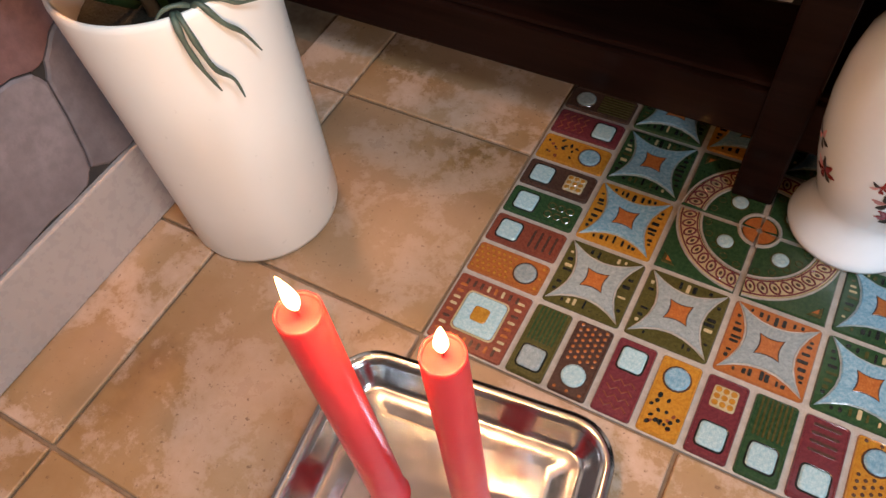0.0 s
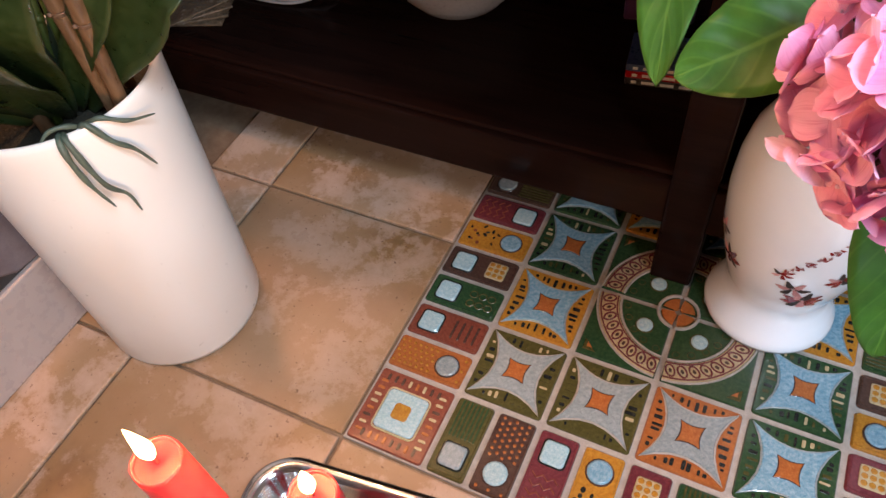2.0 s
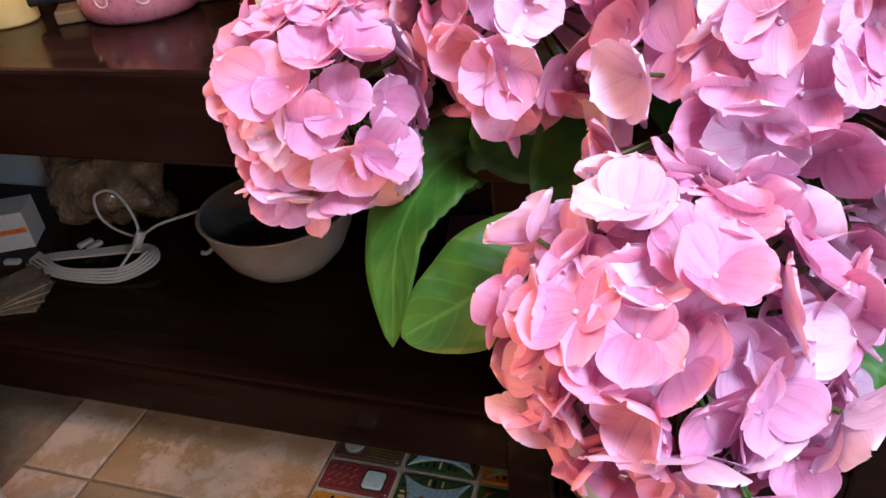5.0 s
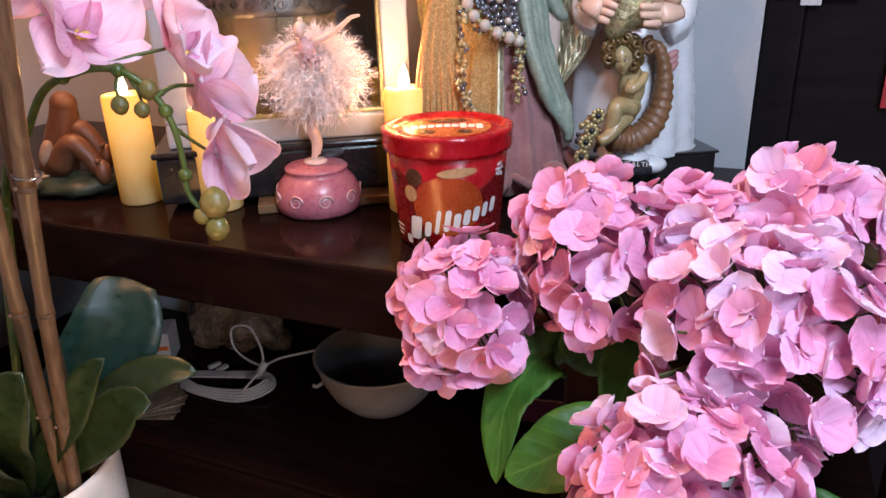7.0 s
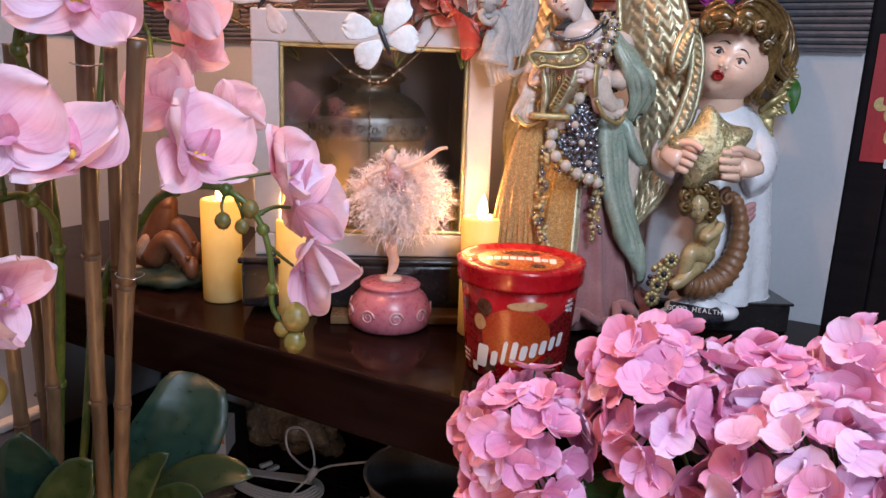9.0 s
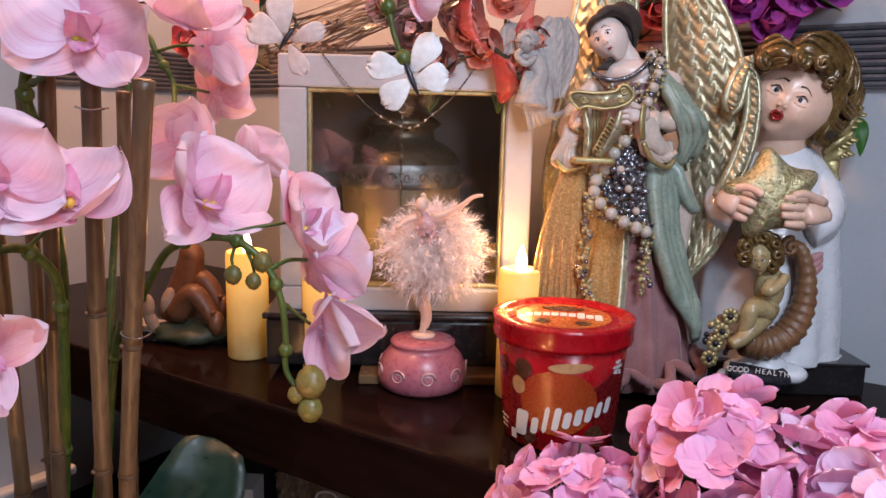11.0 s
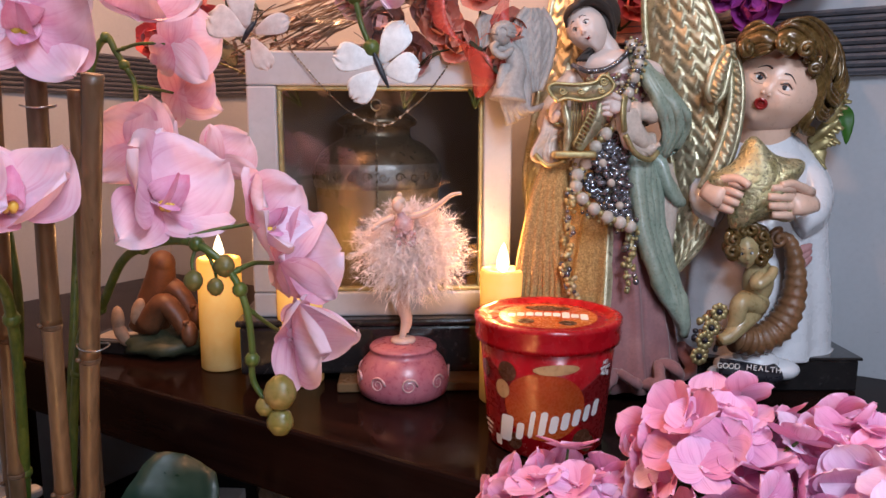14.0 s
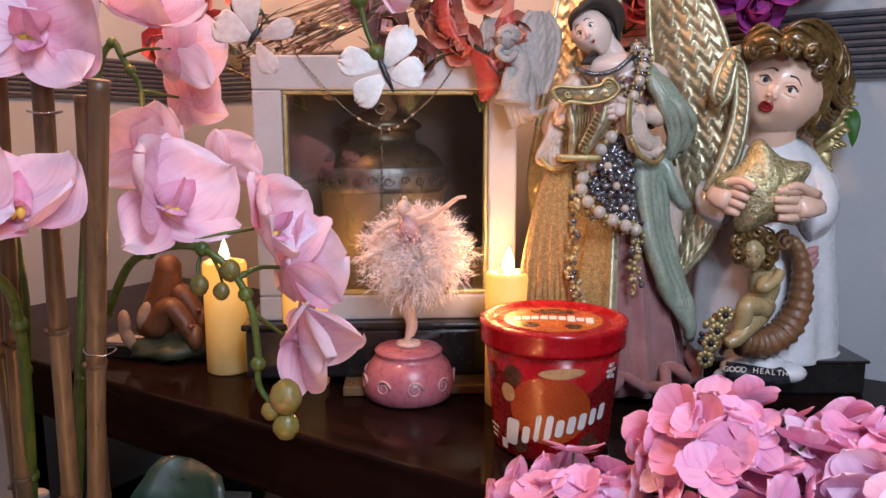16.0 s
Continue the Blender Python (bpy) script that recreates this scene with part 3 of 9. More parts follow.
def b_slab(bm, outline, z0, z1, mi=0, m=IDENT, inset=0.0):
    """A flat piece with the outline (x, y), from z0 to z1; inset rounds its upper rim."""
    low = [bm.verts.new(m @ Vector((x, y, z0))) for x, y in outline]
    cx, cy = sum(p[0] for p in outline) / len(outline), sum(p[1] for p in outline) / len(outline)
    rows = [low]
    if inset:
        rows.append([bm.verts.new(m @ Vector((x, y, z0 + (z1 - z0) * 0.6))) for x, y in outline])
        span = max(math.hypot(x - cx, y - cy) for x, y in outline)
        k = 1 - inset / span
        rows.append([bm.verts.new(m @ Vector((cx + (x - cx) * k, cy + (y - cy) * k, z1))) for x, y in outline])
    else:
        rows.append([bm.verts.new(m @ Vector((x, y, z1))) for x, y in outline])
    n = len(outline)
    for a, b in zip(rows, rows[1:]):
        for i in range(n):
            bm.faces.new((a[i], a[(i + 1) % n], b[(i + 1) % n], b[i])).material_index = mi
    bm.faces.new(rows[-1]).material_index = mi


def rounded(w, h, r, n=5, cx=0.0, cy=0.0):
    """The outline of a rectangle with round corners, counter-clockwise."""
    out = []
    for sx, sy, a0 in ((1, 1, 0), (-1, 1, 90), (-1, -1, 180), (1, -1, 270)):
        for k in range(n + 1):
            a = radians(a0 + 90 * k / n)
            out.append((cx + sx * (w / 2 - r) + r * math.cos(a), cy + sy * (h / 2 - r) + r * math.sin(a)))
    return out


def disc(r, n=20, cx=0.0, cy=0.0, ry=None, turn=0.0):
    c, s = math.cos(turn), math.sin(turn)
    out = []
    for k in range(n):
        a = 2 * math.pi * k / n
        x, y = r * math.cos(a), (ry or r) * math.sin(a)
        out.append((cx + c * x - s * y, cy + s * x + c * y))
    return out


def one(name, bm, mats, label, category, at=(0, 0, 0), turn=0.0, group="", kind="", smooth=True):
    """A thing that is a single mesh."""
    ob = part(name, bm, mats, None, smooth=smooth)
    ob.location, ob.rotation_euler.z = at, radians(turn)
    return tagged(ob, label, category, group, kind)


def bm_new():
    return bmesh.new()


# ---- the room ----
def block(name, lo, hi, mat, bevel=0.0, kind="structure", label="", category=""):
    bm = bm_new()
    b_box(bm, lo, hi, bevel)
    ob = part(name, bm, mat, None, smooth=False)
    return tagged(ob, label, category, kind=kind)


floor = block("floor", (-2.2, -2.6, -0.08), (2.6, 1.2, -0.006), M_GROUT)
wall_left = block("wall_left", (-2.2, -2.6, -0.006), (-0.412, 0.16, 2.5), M_WALL)
block("wall_alcove", (-1.05, 0.16, -0.006), (-0.90, 0.90, 2.5), M_WALL)
block("wall_north", (-0.90, 0.75, -0.006), (0.405, 0.90, 2.5), M_WALL)
block("wall_behind_door", (0.405, 0.90, -0.006), (2.6, 1.05, 2.5), M_ROOM)
block("wall_east", (2.5, -2.6, -0.006), (2.6, 0.90, 2.5), M_ROOM)
block("wall_south", (-0.412, -2.7, -0.006), (2.6, -2.6, 2.5), M_ROOM)
block("ceiling", (-2.2, -2.7, 2.5), (2.6, 1.05, 2.6), M_ROOM)


def ribbed_trim(name, a, b, out, z0, z1):
    """A ribbed rail on a wall from a to b, standing out from it."""
    bm = bm_new()
    n = 9
    d, o = Vector(b) - Vector(a), Vector(out)
    prof = [(0.0, z0), (0.010, z0)]
    for k in range(n):
        za, zb = z0 + (z1 - z0) * k / n, z0 + (z1 - z0) * (k + 1) / n
        prof += [(0.010, za + 0.001), (0.0125, (za + zb) / 2), (0.010, zb - 0.0012), (0.006, zb)]
    prof += [(0.0, z1)]
    rows = [[bm.verts.new(Vector(q) + o * r + Vector((0, 0, z))) for r, z in prof] for q in (a, Vector(a) + d)]
    for i in range(len(prof) - 1):
        bm.faces.new((rows[0][i], rows[1][i], rows[1][i + 1], rows[0][i + 1]))
    ob = part(name, bm, M_STRIP, None, smooth=False)
    return tagged(ob, kind="structure")


ribbed_trim("trim", (0.405, 0.75, 0), (-0.90, 0.75, 0), (0, -1, 0), 0.935, 1.012)
ribbed_trim("trim", (-0.90, 0.738, 0), (-0.90, 0.16, 0), (1, 0, 0), 0.935, 1.012)

# skirting of the stone wall
bm = bm_new()
b_box(bm, (-0.412, -2.6, 0.0), (-0.400, 0.16, 0.118), 0.003)
tagged(part("baseboard", bm, M_SKIRT, None, smooth=False), kind="structure")
bm = bm_new()
b_box(bm, (-0.414, -2.6, 0.468), (-0.396, 0.165, 0.480), 0.004)
tagged(part("trim", bm, M_WALL, None, smooth=False), kind="structure")

# the dark door beside the alcove
door = thing("door_1", "black lacquered door in its frame beside the white wall", "door", (0, 0, 0), kind="structure")
bm = bm_new()
b_box(bm, (0.455, 0.805, 0.0), (1.30, 0.845, 2.06), 0.004)
leaf = part("door_leaf", bm, M_DOOR, door, smooth=False)
for x0, x1 in ((0.56, 0.86), (0.92, 1.20)):
    for z0, z1 in ((0.16, 0.52), (0.98, 1.90)):
        bm = bm_new()
        b_box(bm, (x0, 0.797, z0), (x1, 0.806, z1), 0.006)
        part("panel", bm, M_DOOR, leaf, smooth=False)
bm = bm_new()
b_box(bm, (0.406, 0.797, 0.0), (0.455, 0.86, 2.12), 0.004)
b_box(bm, (1.30, 0.797, 0.0), (1.36, 0.86, 2.12), 0.004)
b_box(bm, (0.455, 0.797, 2.06), (1.30, 0.86, 2.12), 0.004)
part("door_frame", bm, M_DOOR, door, smooth=False)

# red paper sign on the door
sign = thing("paper_sign", "red paper sign with gold figure taped on black door", "sign", (0.468, 0.7955, 0.868), group="red paper signs on the door")
sign.scale = (0.66, 1, 0.66)
bm = bm_new()
b_box(bm, (-0.075, -0.001, -0.11), (0.075, 0.0, 0.14))
part("sheet", bm, M_POSTER, sign, smooth=False)
up = Matrix.Translation((0, -0.001, 0)) @ Matrix.Rotation(radians(90), 4, "X")
bm = bm_new()
for outline in (disc(0.034, 24, 0.0, 0.055, 0.030), disc(0.046, 24, 0.0, -0.015, 0.028), disc(0.014, 16, -0.052, 0.005), disc(0.014, 16, 0.052, 0.005), rounded(0.078, 0.030, 0.010, cy=-0.058)):
    b_slab(bm, outline, 0.0002, 0.0007, 0, up)
part("gold_figure", bm, M_FOIL, sign, "gold foil figure", smooth=False)
bm = bm_new()
b_slab(bm, rounded(0.10, 0.018, 0.004, cy=0.012), 0.0009, 0.0013, 0, up)
for k in range(4):
    b_slab(bm, rounded(0.012, 0.010, 0.002, cx=-0.033 + 0.022 * k, cy=0.012), 0.0014, 0.0017, 1, up)
part("banner", bm, [M_POSTER, M_FOIL], sign, smooth=False)
bm = bm_new()
b_slab(bm, rounded(0.038, 0.018, 0.001, cx=-0.012, cy=-0.112), 0.0011, 0.0015, 0, up)
part("tape", bm, M_TAPE, sign, "clear tape", smooth=False)
copy_thing(sign, Matrix.Translation((0.595, 0.7955, 0.705)) @ Matrix.Diagonal((0.66, 1, 0.66, 1)))


# ---- the cabinet ----
cabinet = thing("console_cabinet", "long dark-stained wooden console with an open lower shelf", "cabinet")
bm = bm_new()
b_box(bm, (-0.895, 0.255, 0.500), (0.62, 0.742, 0.575), 0.004)
part("top", bm, M_DARK, cabinet, smooth=False)
bm = bm_new()
b_box(bm, (-0.895, 0.346, 0.098), (0.62, 0.366, 0.168), 0.003)
part("front_rail", bm, M_DARK, cabinet, smooth=False)
bm = bm_new()
b_box(bm, (-0.895, 0.352, 0.1685), (0.62, 0.735, 0.176), 0.002)
part("lower_shelf", bm, M_DARK, cabinet, smooth=False)
bm = bm_new()
b_box(bm, (-0.62, 0.728, 0.176), (0.62, 0.742, 0.500))
part("back_panel", bm, M_DARK, cabinet, smooth=False)
for x in (0.252, -0.86, 0.57):
    bm = bm_new()
    b_box(bm, (x, 0.342, 0.0), (x + 0.05, 0.392, 0.500), 0.004)
    part("leg", bm, M_DARK, cabinet, smooth=False)
for x in (-0.86, 0.57):
    bm = bm_new()
    b_box(bm, (x, 0.690, 0.0), (x + 0.05, 0.735, 0.500), 0.004)
    part("leg", bm, M_DARK, cabinet, smooth=False)


# ---- on the floor: tray, candles, pots ----
def steel_tray():
    tray = thing("serving_tray", "shallow stainless steel tray with rounded corners on the floor", "tray", (0.110, -0.150, 0.0), 7.0)
    w, d = 0.305, 0.232

    def ring(bm, off, z, r):
        return [bm.verts.new((x, y, z)) for x, y in rounded(w - 2 * off, d - 2 * off, max(r - off, 0.012), 8)]

    bm = bm_new()
    levels = [(0.003, 0.031), (0.0, 0.034), (0.001, 0.0365), (0.006, 0.0375), (0.0125, 0.036), (0.016, 0.030), (0.026, 0.012), (0.030, 0.0085), (0.034, 0.0078),
              (0.046, 0.0078), (0.048, 0.0062), (0.053, 0.0062), (0.055, 0.0045)]
    rings = [ring(bm, off, z, 0.050) for off, z in levels]
    n = len(rings[0])
    for a, b in zip(rings, rings[1:]):
        for k in range(n):
            bm.faces.new((a[k], a[(k + 1) % n], b[(k + 1) % n], b[k]))
    bm.faces.new(rings[-1])
    rings = [ring(bm, off, z, 0.050) for off, z in ((0.003, 0.031), (0.014, 0.028), (0.026, 0.006), (0.036, 0.0015))]
    for a, b in zip(rings, rings[1:]):
        for k in range(n):
            bm.faces.new((a[k], b[k], b[(k + 1) % n], a[(k + 1) % n]))
    bm.faces.new(rings[-1][::-1])
    part("tray_body", bm, M_STEEL, tray)
    bm = bm_new()
    for k in range(5):
        b_ball(bm, (-0.012 + random.uniform(-0.012, 0.012), -0.045 + random.uniform(-0.01, 0.01), 0.0055), (random.uniform(0.003, 0.008), random.uniform(0.003, 0.006), 0.0011), 0, seg=8, rough=0.4, freq=200)
    part("wax_crumbs", bm, M_CREAM, tray, "spilled wax crumbs")
    return tray


def flame_mesh(bm, z, h=0.034, r=0.0072, lean=0.0):
    prof = [(0, 0), (0.55, 0.10), (0.92, 0.25), (1.0, 0.36), (0.86, 0.52), (0.58, 0.72), (0.26, 0.90), (0, 1.0)]
    rows = []
    for q, k in prof:
        c = Vector((lean * k * k, 0, z + h * k))
        rows.append([bm.verts.new(c + Vector((q * r * math.cos(a), q * r * math.sin(a), 0))) for a in [2 * math.pi * i / 14 for i in range(14)]] if q else [bm.verts.new(c)])
    for lo, hi in zip(rows, rows[1:]):
        for k in range(14):
            bm.faces.new(list(dict.fromkeys((lo[k % len(lo)], lo[(k + 1) % len(lo)], hi[(k + 1) % len(hi)], hi[k % len(hi)]))))


def taper_candle(x, y, h, dx, dy, lean):
    c = thing("taper_candle", "burning red taper candle standing in the steel tray", "candle", (x, y, 0.0062), group="candles in the tray")
    bm = bm_new()
    prof = [(0.0205, 0.0), (0.0195, 0.004), (0.0182, 0.012), (0.0176, 0.10), (0.0166, h * 0.6), (0.0156, h - 0.012), (0.0154, h - 0.003), (0.0150, h), (0.0138, h + 0.0004), (0.0128, h - 0.0022)]
    b_lathe(bm, prof, 32, wobble=lambda a, z: 1 + 0.012 * math.sin(3 * a + z * 60) + 0.008 * math.sin(7 * a))
    for v in bm.verts:
        k = v.co.z / h
        v.co += Vector((dx * k, dy * k, 0))
    part("wax_body", bm, M_REDWAX, c)
    top = Matrix.Translation((dx, dy, 0))
    bm = bm_new()
    b_lathe(bm, [(0.0130, h - 0.0022), (0.008, h - 0.0034), (0.003, h - 0.0030), (0, h - 0.0028)], 24, m=top)
    part("molten_pool", bm, M_REDWAX, c, "molten red wax")
    bm = bm_new()
    b_tube(bm, [top @ Vector((0, 0, h - 0.004)), top @ Vector((0.0006, 0, h + 0.004)), top @ Vector((0.0022, 0.0005, h + 0.010))], 0.0011, 8)
    part("wick", bm, M_WICK, c)
    bm = bm_new()
    flame_mesh(bm, h + 0.003, 0.033, 0.0047, lean)
    bmesh.ops.translate(bm, verts=bm.verts, vec=(dx, dy, 0))
    part("flame", bm, M_FLAME, c, "yellow flame")
    lamp("candle_light", "POINT", (x + dx, y + dy, 0.0062 + h + 0.048), 2.1, FLAME, 0.009)


steel_tray()
taper_candle(0.062, -0.172, 0.372, 0.002, -0.002, -0.005)
taper_candle(0.142, -0.146, 0.336, 0.0, 0.0, 0.002)

POT = Vector((-0.284, 0.080, 0.0))


def tall_pot():
    pot = thing("plant_pot", "tall white glazed ceramic pot on the tiled floor", "plant pot", POT)
    bm = bm_new()
    b_lathe(bm, [(0, 0.0015), (0.090, 0.0), (0.0955, 0.003), (0.0975, 0.010), (0.099, 0.10), (0.1015, 0.24), (0.104, 0.352), (0.1045, 0.363), (0.1032, 0.369), (0.1008, 0.3705),
                 (0.0985, 0.368), (0.0968, 0.358), (0.0955, 0.30), (0.0945, 0.26)], 72)
    part("pot_body", bm, M_POT, pot)
    bm = bm_new()
    b_lathe(bm, [(0.0950, 0.318), (0.07, 0.326), (0.03, 0.332), (0, 0.330)], 40, wobble=lambda a, z: 1.0 - 0.004 * math.sin(9 * a))
    part("soil", bm, M_SOIL, pot, "dark moss filling")
    return pot


tall_pot()


def ribbon_leaf(bm, spine, width, fold=0.25, mi=0, nu=6, nv=14, uv=False, tip=1.0, normal=None, ripple=0.0, teeth=0.0):
    """A leaf along a curved spine: broad in the middle, keeled, its ends pointed."""
    path = smooth_path(spine, 5)
    n = len(path) - 1

    def point(u, v):
        i = min(int(v * n), n - 1)
        p = path[i].lerp(path[i + 1], v * n - i)
        t = (path[min(i + 1, n)] - path[max(i - 1, 0)]).normalized()
        side = t.cross(Vector(normal)).normalized() if normal else t.cross(Vector((0, 0, 1))).normalized()
        upw = side.cross(t)
        w = width * (math.sin(math.pi * min(max(v, 0.0), 1.0) ** tip) ** 0.62 + 0.04 * (1 - v))
        if teeth:
            w *= 1 + teeth * ((v * 34) % 1.0 - 0.5) * abs(2 * u - 1)
        s = 2 * u - 1
        return p + side * (w * s) + upw * (fold * w * abs(s) ** 1.3 + ripple * w * math.sin(v * 21 + (3 if s > 0 else 0)) * abs(s))

    b_grid(bm, nu, nv, point, mi, uv)


def thick(ob, depth):
    mod = ob.modifiers.new("thickness", "SOLIDIFY")
    mod.thickness = depth
    return ob


# ---- the orchids ----
def petal_mesh(name, length, width, cup, bend, mat, notch=0.0, shape=0.75, ruffle=0.0, seed=0, nu=6, nv=7):
    """A petal from the origin along +Y, facing +Z."""
    bm = bm_new()

    def point(u, v):
        s = 2 * u - 1
        w = width * (math.sin(math.pi * v ** shape) ** 0.55) if 0 < v < 1 else (width * 0.10 if v == 0 else width * 0.05)
        y = length * v * (1 - notch * (1 - abs(s)) * v)
        z = cup * length * (v * v) * 0.6 - cup * width * (1 - s * s) * 0.5 * math.sin(math.pi * v) + bend * length * v * v
        z += ruffle * length * v * math.sin(5 * s + 7 * v + seed)
        return Vector((w * s, y, z))

    b_grid(bm, nu, nv, point, 0, True)
    me = bpy.data.meshes.new(name)
    bm.normal_update()
    bm.to_mesh(me)
    bm.free()
    me.materials.append(mat)
    me.polygons.foreach_set("use_smooth", [True] * len(me.polygons))
    return me


O_PETAL = [petal_mesh("petal", 0.047, 0.035, c, b, M_ORCH, 0.05, 0.80, r, s, 12, 12) for s, c, b, r in ((0, 0.40, -0.30, 0.075), (2, 0.15, 0.22, 0.09), (4, 0.50, -0.45, 0.07), (6, 0.30, 0.05, 0.10), (9, 0.55, 0.30, 0.08))]
O_SEPAL = [petal_mesh("sepal", 0.046, 0.0205, c, b, M_ORCH, 0, 0.80, 0.055, s, 8, 12) for s, c, b in ((1, 0.40, -0.1), (3, 0.25, -0.4), (5, 0.35, 0.2))]
O_LOBE = petal_mesh("lip_lobe", 0.019, 0.0115, 1.0, 0.35, M_LIP, 0, 0.75, 0.03, 0, 8, 8)
O_LIP = petal_mesh("lip", 0.021, 0.0085, -0.5, 0.55, M_LIP, 0.12, 0.62, 0.05, 0, 8, 8)


def column_mesh():
    """The pale column of a flower over its yellow callus."""
    bm = bm_new()
    b_tube(bm, smooth_path([(0, 0.002, 0.0), (0, 0.0035, 0.006), (0, 0.0005, 0.0115)], 4), lambda t: 0.0036 + 0.0014 * math.sin(math.pi * t), 12, 0)
    b_ball(bm, (0, -0.0002, 0.0125), (0.0050, 0.0042, 0.0036), 0, seg=12)
    b_ball(bm, (-0.0022, -0.0075, 0.0085), (0.0030, 0.0034, 0.0040), 1, seg=8, rough=0.2, freq=300)
    b_ball(bm, (0.0022, -0.0075, 0.0085), (0.0030, 0.0034, 0.0040), 1, seg=8, rough=0.2, freq=300)
    me = bpy.data.meshes.new("flower")
    bm.to_mesh(me)
    bm.free()
    me.materials.append(M_COLUMN)
    me.materials.append(M_CALLUS)
    me.polygons.foreach_set("use_smooth", [True] * len(me.polygons))
    return me


O_COLUMN = column_mesh()


def facing(at, ahead, roll=0.0, scale=1.0):
    """The pose of a flower at a place whose face looks along ahead."""
    q = Vector(ahead).to_track_quat("Z", "Y").to_matrix().to_4x4()
    return Matrix.Translation(at) @ q @ Matrix.Rotation(radians(roll), 4, "Z") @ Matrix.Scale(scale, 4)


def orchid_flower(parent, at, ahead, roll=0.0, scale=1.0, k=0, closed=0.0):
    rng = random.Random(int(1e4 * (at[0] + 2 * at[1] + 3 * at[2])))
    fl = placed("flower", O_COLUMN, parent, facing(at, Vector(ahead).normalized(), roll, scale))
    lift = 8 + 60 * closed

    def put(me, ang, tilt, z, wide=1.0):
        placed(me.name.split(".")[0], me, fl, Matrix.Translation((0, 0, z)) @ Matrix.Rotation(radians(ang + rng.uniform(-5, 5)), 4, "Z") @ Matrix.Rotation(radians(tilt + rng.uniform(-7, 7)), 4, "X") @ Matrix.Diagonal((wide, 1, 1, 1)))

    put(O_SEPAL[k % 3], 0, lift - 8, -0.001)
    put(O_SEPAL[(k + 1) % 3], 128, lift - 4, -0.0015)
    put(O_SEPAL[(k + 2) % 3], -128, lift - 4, -0.0020)
    put(O_PETAL[(k * 2) % 5], 66, lift + 14, 0.0015)
    put(O_PETAL[(k * 2 + 3) % 5], -66, lift + 8, 0.0020, -1.0)
    put(O_LOBE, 142, 58, 0.003)
    put(O_LOBE, -142, 58, 0.003, -1.0)
    put(O_LIP, 180, 34, 0.002)
    return fl


def bud(parent, at, r, mat=None, tilt=0.0):
    bm = bm_new()
    b_lathe(bm, [(0, -1.15 * r), (0.55 * r, -0.9 * r), (0.95 * r, -0.3 * r), (r, 0.15 * r), (0.8 * r, 0.7 * r), (0.4 * r, 1.05 * r), (0, 1.2 * r)], 14,
            m=Matrix.Translation(at) @ Matrix.Rotation(tilt, 4, "X"), wobble=lambda a, z: 1 + 0.06 * math.cos(3 * a))
    part("bud", bm, mat or M_BUD, parent, "yellow-green closed bud")


def spray(name_label, stems, flowers, buds, side=()):
    sp = thing("orchid_spray", name_label, "orchid", group="orchid sprays in the white pot")
    for pts, r0, r1 in stems:
        path = smooth_path(pts, 6)
        bm = bm_new()
        b_tube(bm, path, lambda t: r0 + (r1 - r0) * t, 10)
        for k in range(2, len(path) - 2, 11):
            b_ball(bm, path[k], r0 * 1.28, 0, seg=8)
        part("stem", bm, M_STEM, sp)
    for k, (at, ahead, roll, scale, closed) in enumerate(flowers):
        orchid_flower(sp, at, ahead, roll, scale, k, closed)
    for at, r, mat in buds:
        bud(sp, at, r, mat)
    return sp


# Axes of the camera's view, by which the flowers are turned.
VIEW_RIGHT, VIEW_UP, VIEW_BACK = Vector((0.850, 0.526, 0)), Vector((-0.087, 0.140, 0.986)), Vector((0.519, -0.839, 0.165))


def aim(x, y, z):
    """A direction by its shares along the camera's right, up and backward axes."""
    return VIEW_RIGHT * x + VIEW_UP * y + VIEW_BACK * z


